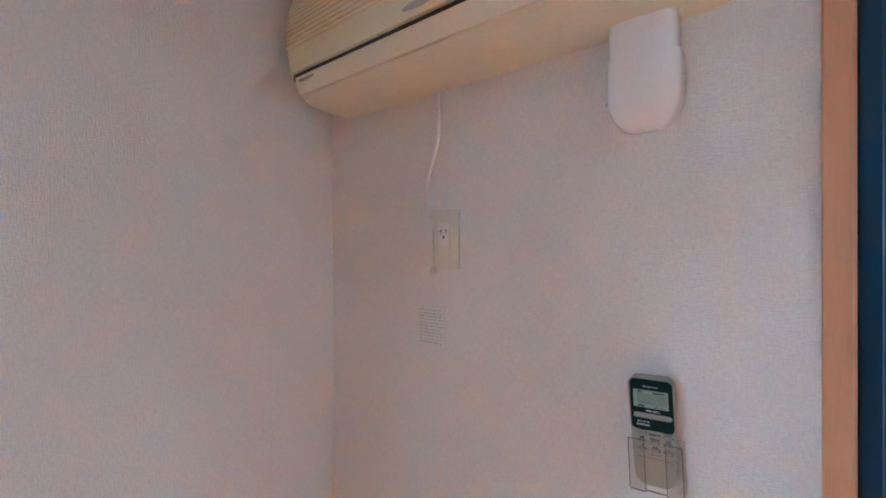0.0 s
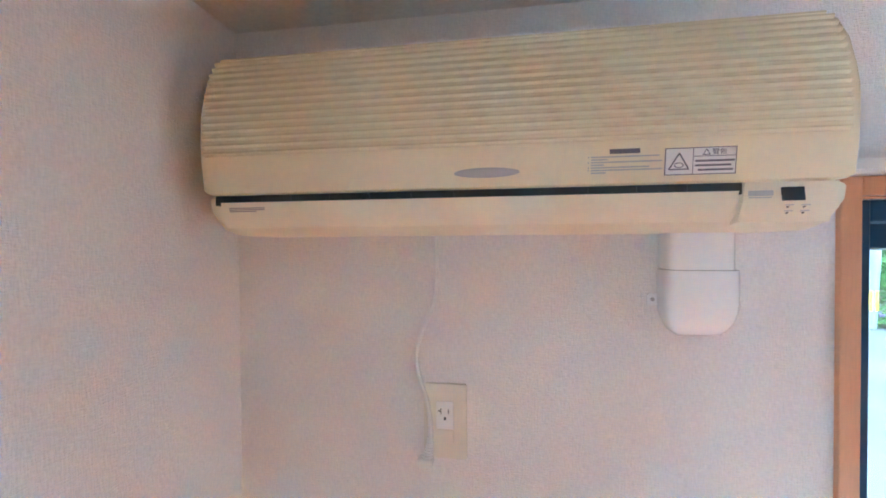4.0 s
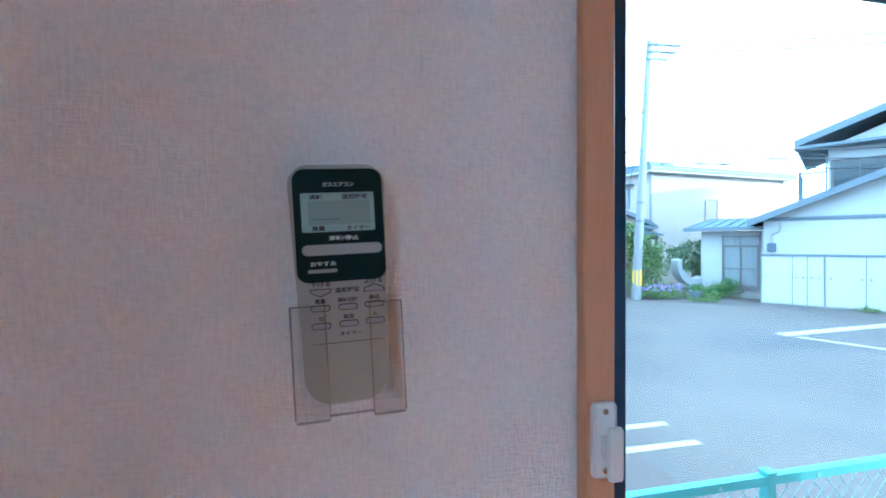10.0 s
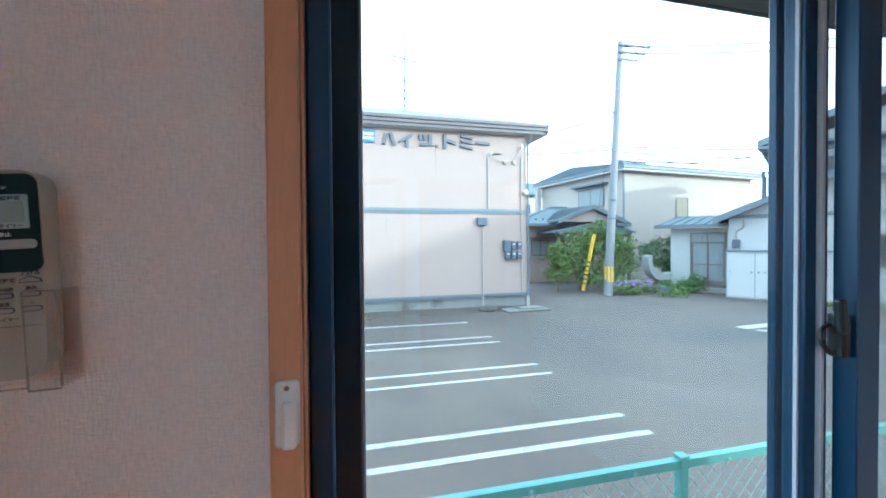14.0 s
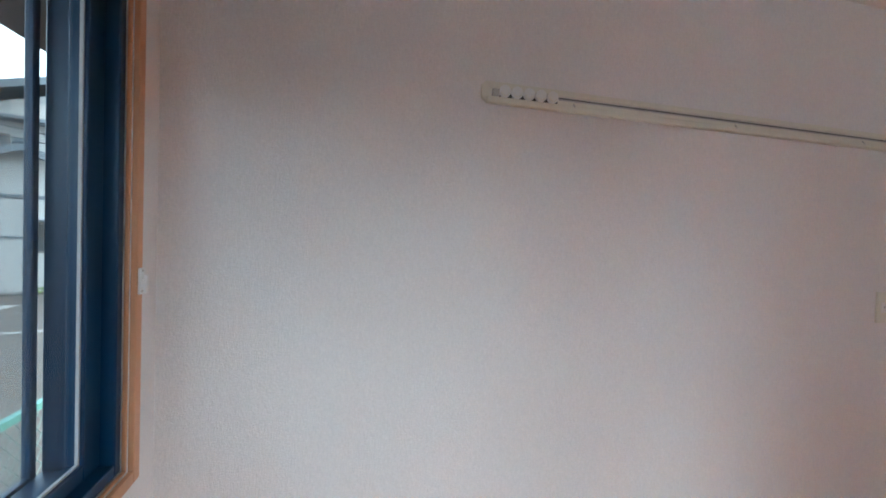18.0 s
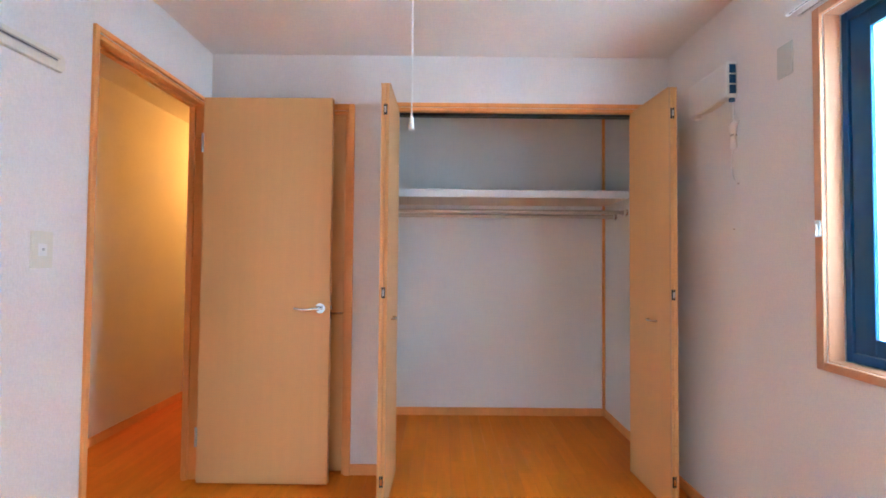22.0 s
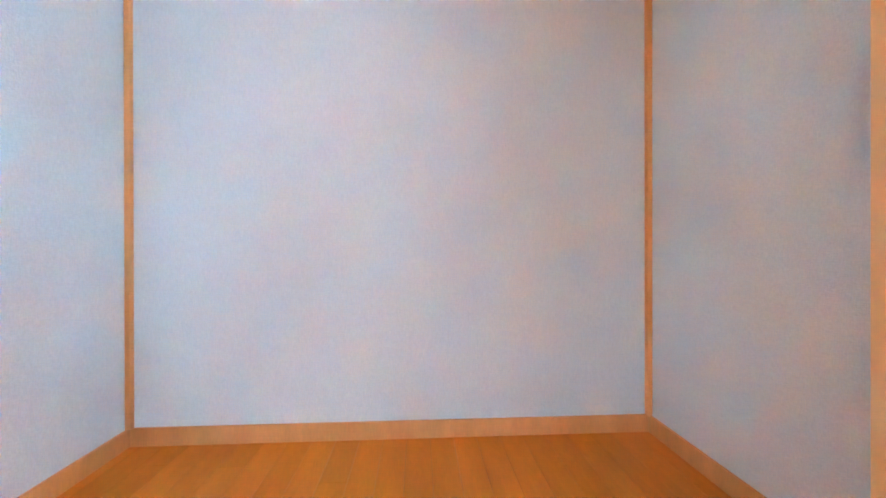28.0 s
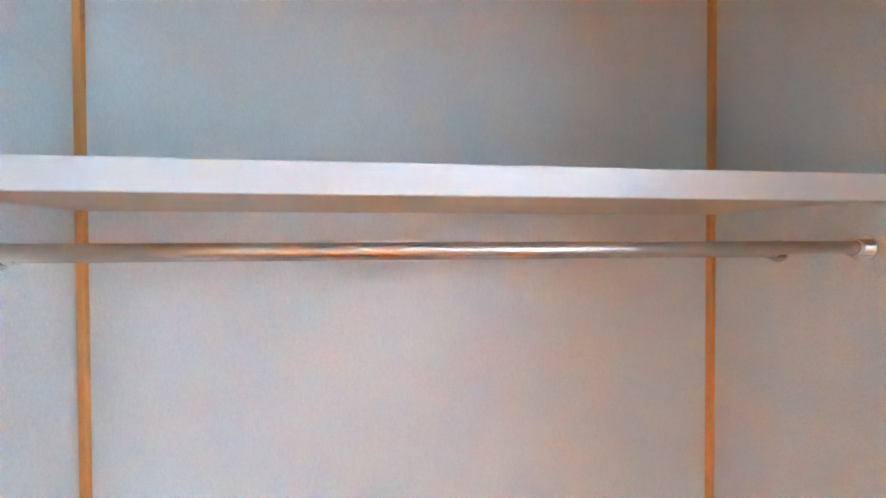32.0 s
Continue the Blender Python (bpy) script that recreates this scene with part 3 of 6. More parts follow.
def lever_handle(parent, x, y, z, way):
    """A chrome lever on a round rose; the lever runs towards way along x, on a face that looks along +y."""
    bm = cyl(bmesh.new(), (x, y, z), (x, y + 0.008, z), 0.026, 28)
    rose = smooth(part("handle_rose", bm, CHROME, parent, "chrome handle rose"))
    bm = cyl(bmesh.new(), (x, y + 0.008, z), (x, y + 0.040, z), 0.009, 16)
    smooth(part("handle_neck", bm, CHROME, rose))
    pts = curve_pts([(x, y + 0.044, z), (x + way * 0.030, y + 0.048, z), (x + way * 0.070, y + 0.050, z - 0.004), (x + way * 0.105, y + 0.050, z - 0.001), (x + way * 0.125, y + 0.048, z + 0.004)])
    smooth(part("handle_lever", tube(bmesh.new(), pts, [0.009] * 8 + [0.0075] * (len(pts) - 9) + [0.004], 12), CHROME, rose, "chrome lever"))


def bow_handle(parent, m, length=0.078):
    """A slim bowed pull, set by m: along its x, standing off along its y."""
    bm = bmesh.new()
    tube(bm, curve_pts([(-length / 2, 0.0, 0), (-length / 2 + 0.006, 0.016, 0), (0, 0.024, 0), (length / 2 - 0.006, 0.016, 0), (length / 2, 0.0, 0)]), 0.0055, 8)
    bm.transform(m)
    smooth(part("pull_handle", bm, STEEL, parent, "satin steel bow handle"))


# the hall door stands open against the south wall
LEAF = thing("door_1", (2.545, -3.350, 0.0), "light wood laminate door, open, with a chrome lever", "door", kind="structure", local=True)
part("leaf", boxes((-0.688, 0.0, 0.0, 0.035, 0.012, 2.044), bev=0.003, seg=2), DOORWOOD, LEAF)
lever_handle(LEAF, -0.640, 0.035, 0.927, 1)
bm = cyl(bmesh.new(), (-0.640, 0.0, 0.927), (-0.640, -0.030, 0.927), 0.009, 12)
cyl(bm, (-0.640, 0.001, 0.927), (-0.640, -0.008, 0.927), 0.026, 24)
tube(bm, [(-0.640, -0.032, 0.927), (-0.60, -0.036, 0.927), (-0.52, -0.036, 0.925)], 0.008, 10)
smooth(part("handle_lever", bm, CHROME, LEAF, "chrome lever on the back"))
part("latch_plate", boxes((-0.6895, -0.688, 0.006, 0.029, 0.87, 1.00)), STEEL, LEAF, "steel latch plate")
part("latch_bolt", boxes((-0.698, -0.6895, 0.011, 0.024, 0.918, 0.936), bev=0.002), CHROME, LEAF)
for z in (0.25, 1.80):
    bm = boxes((-0.004, 0.003, 0.034, 0.0375, z - 0.05, z + 0.05))
    cyl(bm, (0.004, 0.036, z - 0.05), (0.004, 0.036, z + 0.05), 0.005, 10)
    smooth(part("hinge", bm, GREYPLAS, LEAF, "brownish metal hinge"))
LEAF.rotation_euler = (0, 0, radians(-0.6))
# the closed storage door behind it
d2 = thing("door_2", (2.15, S - 0.02, 0.0), "light wood laminate storage door, closed", "door", kind="structure")
part("leaf", boxes((PX0 + 0.019, PX1 - 0.019, S - 0.045, S - 0.012, 0.012, PZ - 0.020), bev=0.003), DOORWOOD, d2)
bow_handle(d2, Matrix.Translation((1.865, S - 0.012, 0.885)), 0.09)


def folding_door(name, xf, xb_in, xb_out, label, side, yf=-3.090):
    """Two narrow leaves folded together, hinged at their front ends. side: +1 where the inner leaf's face looks to +x."""
    t = thing(name, (xf, S - 0.055, 0.0), label, "folding door", group="folding doors of the closet", kind="structure")
    yb, th = S - 0.040, 0.019

    def leaf(nm, xa, xb, lean):
        """A leaf between the front end, where it spans xa to xa+th, and the back end, moved over by lean."""
        bm = boxes((0, th, 0, yb - yf, 0.014, 2.030), bev=0.004, seg=2)
        for v in bm.verts:
            v.co = Vector((xa + v.co.x + lean * v.co.y / (yb - yf), yf + v.co.y, v.co.z))
        return part(nm, bm, DOORWOOD, t)
    inner = xf + 0.001 if side > 0 else xf - 0.001 - th
    outer = xf - 0.001 - th if side > 0 else xf + 0.001
    a = leaf("leaf", inner, 0, xb_in - xf)
    leaf("leaf", outer, 0, xb_out - xf)
    bm = boxes((-0.0008, 0.0004, 0.004, 0.018, 0.018, 2.026), bev=0.0003)
    k = (xb_in - xf) / (yb - yf)
    for v in bm.verts:
        v.co = Vector((v.co.x * -side + (inner + th if side > 0 else inner) + k * v.co.y, yf + v.co.y, v.co.z))
    part("edge_band", bm, DOOREDGE, a, "pale edge band")
    for z in (0.145, 1.028, 1.905):
        h = part("hinge", boxes((xf - 0.009, xf + 0.009, yf - 0.001, yf + 0.003, z - 0.026, z + 0.026), bev=0.001), DARK, t, "black folding hinge")
        part("hinge_pin", boxes((xf - 0.005, xf + 0.005, yf + 0.003, yf + 0.006, z - 0.014, z + 0.014)), CHROME, h)
    lean = (xb_in - xf) * 0.42
    x = (inner + th if side > 0 else inner) + lean
    ang = math.atan2(xb_in - xf, yf - yb)
    m = Matrix.Translation((x, -3.245, 0.888)) @ Matrix.Rotation(radians(-90) * side, 4, "Z") @ Matrix.Rotation(ang * 0, 4, "Z")
    bow_handle(a, m)
    return t


folding_door("folding_door", 1.546, 1.540, 1.572, "light wood laminate folding door, folded open", -1)
folding_door("folding_door", 0.162, 0.180, 0.128, "light wood laminate folding door, folded open", 1, -3.106)

# closet shelf and rods
SATIN = material("satin_steel", (0.58, 0.53, 0.46), rough=0.36, metal=1.0, vary=0.02, scale=2, fine=40, bump=0.0)
shelf = thing("closet_shelf", (0.86, CB, 1.61), "white-edged board shelf across the closet", "shelf")
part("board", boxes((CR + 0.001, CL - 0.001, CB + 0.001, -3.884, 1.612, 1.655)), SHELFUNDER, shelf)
part("front_edge", boxes((CR + 0.004, CL - 0.004, -3.884, -3.866, 1.606, 1.657), bev=0.003, seg=2), SHELFWHITE, shelf, "white front edge")
part("end_cap", boxes((CR + 0.001, CR + 0.010, -3.870, -3.858, 1.604, 1.660), bev=0.002), GREYPLAS, shelf)
for y, z in ((-3.929, 1.519), (-4.110, 1.508)):
    rod = thing("clothes_rod", (0.86, y, z), "brushed steel clothes rod with chrome flanges", "clothes rod", group="clothes rods of the closet")
    smooth(part("rod", cyl(bmesh.new(), (CR + 0.004, y, z), (CL - 0.004, y, z), 0.0135, 24), SATIN, rod))
    for xa, xb in ((CR + 0.0005, CR + 0.006), (CL - 0.006, CL - 0.0005)):
        f = smooth(part("flange", cyl(bmesh.new(), (xa, y, z), (xb, y, z), 0.027, 24), CHROME, rod, "chrome flange"))
        c = 0.028 if xa < 1 else -0.028
        smooth(part("collar", cyl(bmesh.new(), (xa, y, z), (xa + c, y, z), 0.0175, 20), CHROME, f))

# ---- air conditioner on the north wall ----
AX0, AX1 = 0.052, 0.834
ac = thing("air_conditioner", (0.44, 0.0, 1.985), "yellowed cream wall air conditioner with ribbed front", "air conditioner")
# section of the housing: depth from the wall and height
AC_FACE = [(0.118, 2.236), (0.140, 2.222), (0.153, 2.200), (0.162, 2.170), (0.167, 2.135), (0.168, 2.100), (0.166, 2.070), (0.162, 2.0412)]


def ac_depth(z):
    for (d0, z0), (d1, z1) in zip(AC_FACE, AC_FACE[1:]):
        if z1 <= z <= z0:
            return d0 + (d1 - d0) * (z0 - z) / (z0 - z1)
    return AC_FACE[0][0] if z > AC_FACE[0][1] else AC_FACE[-1][0]


def shell(section, x0, x1, r, steps=5):
    """A housing: a section of (depth, z) along x, its ends rounded off by r."""
    bm = bmesh.new()
    zc = sum(z for _, z in section) / len(section)
    rings = []
    xs = [(x0 + r * (1 - math.cos(radians(90 * k / steps))), math.sin(radians(90 * k / steps))) for k in range(steps + 1)]
    xs += [(x0 + x1 - x, f) for x, f in xs[::-1]]
    for x, f in xs:
        inset = r * (1 - f) * 0.8
        ring = []
        for d, z in section:
            dd = d if d < 0.002 else max(0.002, d - inset)
            zz = z + (inset * 0.6 if z < zc else -inset * 0.6) * (1 if d > 0.002 else 1)
            ring.append(bm.verts.new((x, -dd, zz)))
        rings.append(ring)
    n = len(section)
    for a, b in zip(rings, rings[1:]):
        for k in range(n):
            bm.faces.new((a[k], a[(k + 1) % n], b[(k + 1) % n], b[k]))
    bm.faces.new(rings[0][::-1])
    bm.faces.new(rings[-1])
    return bm


upper = [(0.0005, 2.0395), (0.0005, 2.240), (0.095, 2.243)] + AC_FACE + [(0.158, 2.0395)]
lower = [(0.0005, 1.986), (0.0005, 2.0390), (0.148, 2.0390), (0.146, 2.028), (0.138, 2.008), (0.122, 1.994), (0.095, 1.987)]
body = smooth(part("front_panel", shell(upper, AX0, AX1, 0.030), CREAM, ac, "cream ribbed front panel"), 40)
smooth(part("lower_housing", shell(lower, AX0 + 0.002, AX1 - 0.002, 0.022), CREAM2, ac), 40)
for i in range(15):
    z = 2.2285 - 0.0097 * i
    d = ac_depth(z)
    lean = 0.0009 * (7 - i)
    bm = bmesh.new()
    prism(bm, [(-d + 0.004, z - 0.0040), (-d - 0.0024, z - 0.0034), (-d - 0.0045, z - 0.0008), (-d - 0.0036, z + 0.0014), (-d + 0.004, z + 0.0026)], "x", AX0 + 0.019, AX1 - 0.022)
    part("rib", bm, CREAM, body)
# outlet slot, flap, vanes
part("outlet_slot", boxes((AX0 + 0.026, 0.716, -0.1570, -0.100, 2.026, 2.0388)), DARK, ac, "dark air outlet slot")
for i in range(11):
    x = 0.13 + i * 0.053
    part("vane", boxes((x, x + 0.003, -0.1585, -0.110, 2.0275, 2.0385)), DARK, ac)
flap = bmesh.new()
prism(flap, [(-0.150, 2.0305), (-0.1600, 2.0295), (-0.1585, 2.014), (-0.149, 1.9965), (-0.140, 1.997)], "x", AX0 + 0.036, 0.712)
for v in flap.verts:
    if v.co.x > 0.5:
        v.co.x -= 0.010 * ((2.0305 - v.co.z) / 0.034) ** 1.6
flap = smooth(part("air_flap", flap, CREAM2, ac, "cream air flap, slightly open"), 40)
for j in range(3):
    z = 2.0215 - j * 0.0022
    part("flap_print", boxes((0.100, 0.150 - 0.012 * (j == 2), -0.1600 + j * 0.0004, -0.158, z, z + 0.0011)), INK, flap)
part("flap_screw", boxes((0.128, 0.1315, -0.1415, -0.139, 1.9975, 1.9985)), DARK, ac)
# control field with display
bm = bmesh.new()
prism(bm, [(-0.100, 2.0390), (-0.1545, 2.0390), (-0.1500, 2.016), (-0.140, 1.996), (-0.105, 1.991)], "x", 0.720, 0.812)
ctrl = smooth(part("control_field", bm, CREAM2, ac), 40)
slope = Matrix.Translation((0, -0.1539, 2.0365)) @ Matrix.Rotation(radians(-8), 4, "X")


def on_field(bm):
    bm.transform(slope)
    return bm


part("display", on_field(boxes((0.7560, 0.7780, -0.0015, 0.001, -0.0185, -0.0035), bev=0.0004)), NAVY, ctrl, "dark display window")
part("brand_mark", on_field(boxes((0.7235, 0.7475, -0.0010, 0.001, -0.0125, -0.0070))), GREYPLAS, ctrl, "grey brand bar")
part("brand_mark", on_field(boxes((0.7235, 0.7455, -0.0010, 0.001, -0.0150, -0.0142))), GREYPLAS, ctrl)
for x, z in ((0.7605, -0.0255), (0.7765, -0.0255), (0.7590, -0.0320), (0.7745, -0.0320)):
    part("indicator", on_field(cyl(bmesh.new(), (x, -0.0012, z), (x, 0.001, z), 0.0009, 8)), DARK, ctrl)
    part("indicator_print", on_field(boxes((x - 0.002, x + 0.006, -0.0010, 0.001, z + 0.0018, z + 0.0027))), GREYPLAS, ctrl)


def ac_label(x0, x1, z0, z1, mat, proud=0.0008):
    """A flat patch that lies on the curved front."""
    bm = bmesh.new()
    ds = [(ac_depth(z), z) for z in (z0, z1)]
    prism(bm, [(-ds[0][0] - proud, z0), (-ds[1][0] - proud, z1), (-ds[1][0] + 0.001, z1), (-ds[0][0] + 0.001, z0)], "x", x0, x1)
    return bm


bm = bmesh.new()
bmesh.ops.create_uvsphere(bm, u_segments=28, v_segments=10, radius=1, matrix=Matrix.Translation((0.438, -ac_depth(2.057), 2.0575)) @ Matrix.Diagonal((0.039, 0.0022, 0.0062, 1)))
smooth(part("name_plate", bm, GREYPLAS, body, "grey oval plate"))
lab = part("warning_label", ac_label(0.634, 0.706, 2.048, 2.077, PAPER), PAPER, body, "white warning label with a triangle")
for r in ((0.634, 0.706, 2.0762, 2.0770), (0.634, 0.706, 2.0480, 2.0488), (0.634, 0.6348, 2.048, 2.077), (0.7052, 0.706, 2.048, 2.077), (0.6625, 0.6631, 2.048, 2.077), (0.6625, 0.706, 2.0672, 2.0678)):
    part("label_line", ac_label(*r, INK, 0.0013), INK, lab)
for j, (xa, xb) in enumerate(((0.665, 0.704), (0.665, 0.701), (0.668, 0.703))):
    z = 2.0615 - j * 0.0048
    part("label_print", ac_label(xa, xb, z, z + 0.0020, INK, 0.0013), INK, lab)


def tri(cx, cz, s, w):
    bm = bmesh.new()
    pts = [(cx, cz + s * 0.6), (cx - s * 0.62, cz - s * 0.45), (cx + s * 0.62, cz - s * 0.45)]
    for a, b in zip(pts, pts[1:] + pts[:1]):
        tube(bm, [(a[0], -ac_depth(a[1]) - 0.0010, a[1]), (b[0], -ac_depth(b[1]) - 0.0010, b[1])], w, 5)
    return bm


part("triangle_sign", tri(0.6485, 2.0615, 0.0165, 0.0008), INK, lab)
bm = bmesh.new()
tube(bm, [(0.6485 + 0.0045 * math.cos(a), -ac_depth(2.058) - 0.001, 2.0585 + 0.0026 * math.sin(a)) for a in [k * math.tau / 16 for k in range(17)]], 0.0005, 5)
part("ring_sign", bm, INK, lab)
part("triangle_sign", tri(0.6760, 2.0715, 0.0058, 0.0005), INK, lab)
bm = fit_letters(letters("警告", 0.01, 0.0002), 0.6815, 0.6960, 2.0690, 2.0752, -ac_depth(2.072) - 0.0012)
part("warning_letters", bm, INK, lab)
part("notice_head", ac_label(0.576, 0.608, 2.0735, 2.0785, INK), INK, body)
for j, xb in enumerate((0.628, 0.574, 0.631, 0.570, 0.618, 0.631, 0.572)):
    z = 2.0695 - j * 0.0029
    part("notice_print", ac_label(0.556, xb, z, z + 0.0014, INK), GREYPLAS, body)
    if j in (0, 2, 4, 5):
        part("notice_number", ac_label(0.5525, 0.5538, z, z + 0.0016, INK), GREYPLAS, body)

# pipe cover below it
GLOSSWHITE = material("glossy_white_plastic", (0.88, 0.88, 0.88), rough=0.2, vary=0.02, scale=4, fine=90, bump=0.0)
pc = thing("pipe_cover", (0.729, 0.0, 1.83), "white plastic pipe elbow cover on the wall", "pipe cover")


def cover_ring(x0, x1, depth, width=1.0, deep=1.0):
    """Half a flattened oval that stands out from the wall: the section of the pipe cover."""
    mid, half = (x0 + x1) / 2, (x1 - x0) / 2
    ring = []
    for k in range(17):
        a = math.pi * k / 16
        c, q = math.cos(a), math.sin(a)
        ring.append((mid - half * width * math.copysign(abs(c) ** 0.36, c), -0.0006 - depth * deep * q ** 0.36))
    return ring


def lofted(rows):
    bm = bmesh.new()
    prev = None
    for z, ring in rows:
        row = [bm.verts.new((x, y, z)) for x, y in ring]
        if prev:
            for k in range(len(row) - 1):
                bm.faces.new((prev[k], prev[k + 1], row[k + 1], row[k]))
        else:
            bm.faces.new(row)
        prev = row
    bm.faces.new(prev[::-1])
    return bm


smooth(part("sleeve", lofted([(1.990, cover_ring(0.6835, 0.7725, 0.044)), (1.9352, cover_ring(0.6835, 0.7725, 0.044))]), GLOSSWHITE, pc), 50)
rows = [(1.9345, cover_ring(0.681, 0.777, 0.047)), (1.910, cover_ring(0.681, 0.777, 0.048))]
for k in range(11):
    q = 0.985 * k / 10
    f = math.sqrt(1 - q * q)
    rows.append((1.890 - 0.053 * q, cover_ring(0.681, 0.777, 0.048, 0.34 + 0.66 * f, f ** 0.8)))
smooth(part("elbow", lofted(rows), GLOSSWHITE, pc), 50)
bm = bmesh.new()
prism(bm, rounded(0.667, 0.700, 1.880, 1.898, 0.004, 4), "y", -0.0005, -0.0022)
part("fixing_tab", bm, GLOSSWHITE, pc)
part("screw", cyl(bmesh.new(), (0.6745, -0.0022, 1.889), (0.6745, -0.0045, 1.889), 0.0028, 10), GREYPLAS, pc, "grey fixing screw")
# power lead and socket
out = thing("wall_outlet", (0.362, 0.0, 1.63), "cream wall outlet plate with one socket", "outlet")
bm = bmesh.new()
prism(bm, rounded(0.328, 0.397, 1.630, 1.749, 0.003, 3), "y", -0.0005, -0.007)
part("plate", bm, OFFWHITE, out)
part("insert", boxes((0.3485, 0.3765, -0.0085, -0.006, 1.677, 1.722), bev=0.001), WHITE, out, "white socket insert")
part("insert", boxes((0.3485, 0.3765, -0.0078, -0.006, 1.655, 1.676), bev=0.001), OFFWHITE, out)
for r in ((0.3555, 0.3568, 1.7015, 1.7105), (0.3515, 0.3555, 1.7055, 1.7070), (0.3675, 0.3688, 1.7025, 1.7095), (0.3610, 0.3645, 1.692, 1.697)):
    part("socket_slot", boxes((r[0], r[1], -0.0090, -0.0080, r[2], r[3])), DARK, out)
lead = thing("power_lead", (0.34, 0.0, 1.64), "thin white power lead with a moulded plug", "power lead")
smooth(part("cable", tube(bmesh.new(), curve_pts([(0.349, -0.006, 1.99), (0.349, -0.006, 1.93), (0.344, -0.006, 1.88), (0.325, -0.006, 1.83), (0.316, -0.006, 1.80), (0.320, -0.008, 1.765),
                                               (0.334, -0.014, 1.725), (0.341, -0.018, 1.69), (0.341, -0.018, 1.662)]), 0.0042, 8), WHITE, lead))
bm = bmesh.new()
for k in range(6):
    cyl(bm, (0.3405 - k * 0.0008, -0.018, 1.660 - k * 0.0042), (0.3405 - k * 0.0008, -0.018, 1.6574 - k * 0.0042), 0.0060 + 0.0005 * k, 12)
cyl(bm, (0.3405, -0.018, 1.668), (0.337, -0.017, 1.634), 0.0050, 10)
part("strain_relief", bm, WHITE, lead)
part("plug", boxes((0.320, 0.345, -0.030, -0.0072, 1.622, 1.636), bev=0.004, seg=2), WHITE, lead)
# note pinned under it
memo = thing("paper_note", (0.32, 0.0, 1.47), "small white printed paper note on the wall", "note")
part("sheet", boxes((0.287, 0.360, -0.0022, -0.0008, 1.470, 1.556)), PAPER, memo)
for j in range(11):
    rng = random.Random(j)
    x, z = 0.294, 1.546 - j * 0.0066
    while x < 0.350:
        w = rng.uniform(0.004, 0.012)
        part("print", boxes((x, min(0.354, x + w), -0.0026, -0.0020, z, z + 0.0012)), GREYPLAS, memo)
        x += w + rng.uniform(0.002, 0.005)

# ---- remote control in its clear holder ----
RM = Matrix.Translation((0.7400, 0, 1.4160)) @ Matrix.Rotation(radians(-2.9), 4, "Y") @ Matrix.Diagonal((1.06, 1, 1, 1)) @ Matrix.Translation((-0.7345, 0, -1.41))


HM = Matrix.Translation((0.7380, 0, 1.4150)) @ Matrix.Rotation(radians(-2.6), 4, "Y") @ Matrix.Translation((-0.7345, 0, -1.41))


def tilted(bm, m=RM):
    bm.transform(m)
    return bm


BEIGE = material("remote_beige", (0.40, 0.37, 0.30), rough=0.45, vary=0.05, bump=0.0)
REMDARK = material("remote_dark_green", (0.004, 0.020, 0.022), rough=0.42, vary=0.05, bump=0.0)
REMDARK.node_tree.nodes["Principled BSDF"].inputs["Specular IOR Level"].default_value = 0.12
LCD = material("lcd_grey", (0.34, 0.46, 0.42), rough=0.25, vary=0.04, bump=0.0)
LCD2 = material("lcd_field", (0.27, 0.36, 0.32), rough=0.25, vary=0.04, bump=0.0)
DARKINK = material("dark_print", (0.03, 0.03, 0.035), rough=0.7, vary=0.1, bump=0.0)
KEY = material("remote_key", (0.36, 0.34, 0.32), rough=0.5, vary=0.04, bump=0.0)
CLEARPLASTIC = veil("clear_yellowed_plastic", (0.52, 0.44, 0.36), 0.055, 0.12)
CLEARRIM = veil("clear_plastic_edge", (0.50, 0.42, 0.33), 0.42, 0.2)
rem = thing("remote_control", (0.7345, 0.0, 1.34), "beige remote control with dark display field", "remote control")
bm = bmesh.new()
outline = rounded(0.7070, 0.7620, 1.3385, 1.4850, (0.016, 0.016, 0.0105, 0.0105), 6)
for i, (x, z) in enumerate(outline):
    if z < 1.43:
        f = (1.43 - z) / 0.09
        outline[i] = (0.7345 + (x - 0.7345) * (1 - 0.15 * f), z)
    if z > 1.478:
        outline[i] = (x, z + 0.003 * (1 - ((x - 0.7345) / 0.029) ** 2))
prism(bm, outline, "y", -0.006, -0.0245)
smooth(part("case", tilted(bm), BEIGE, rem), 30)
bm = bmesh.new()
prism(bm, [(x, z + (0.0025 * (1 - ((x - 0.7345) / 0.025) ** 2) if z > 1.47 else -0.0008 * (1 - ((x - 0.7345) / 0.025) ** 2))) for x, z in rounded(0.7098, 0.7606, 1.4150, 1.4832, 0.006, 6)], "y", -0.0240, -0.0258)
face = smooth(part("display_field", tilted(bm), REMDARK, rem, "glossy dark green display field"), 30)


def pad(x0, x1, z0, z1, r, mat, name, y=-0.0264, parent=None, label=""):
    bm = bmesh.new()
    prism(bm, rounded(x0, x1, z0, z1, r, 4), "y", y + 0.002, y)
    return part(name, tilted(bm), mat, parent or rem, label)


def word(text, x0, x1, z0, z1, mat, y=-0.0266, parent=None):
    part("lettering", tilted(fit_letters(letters(text, 0.01, 0.00005, bold=0.0003), x0, x1, z0, z1, y)), mat, parent or rem)


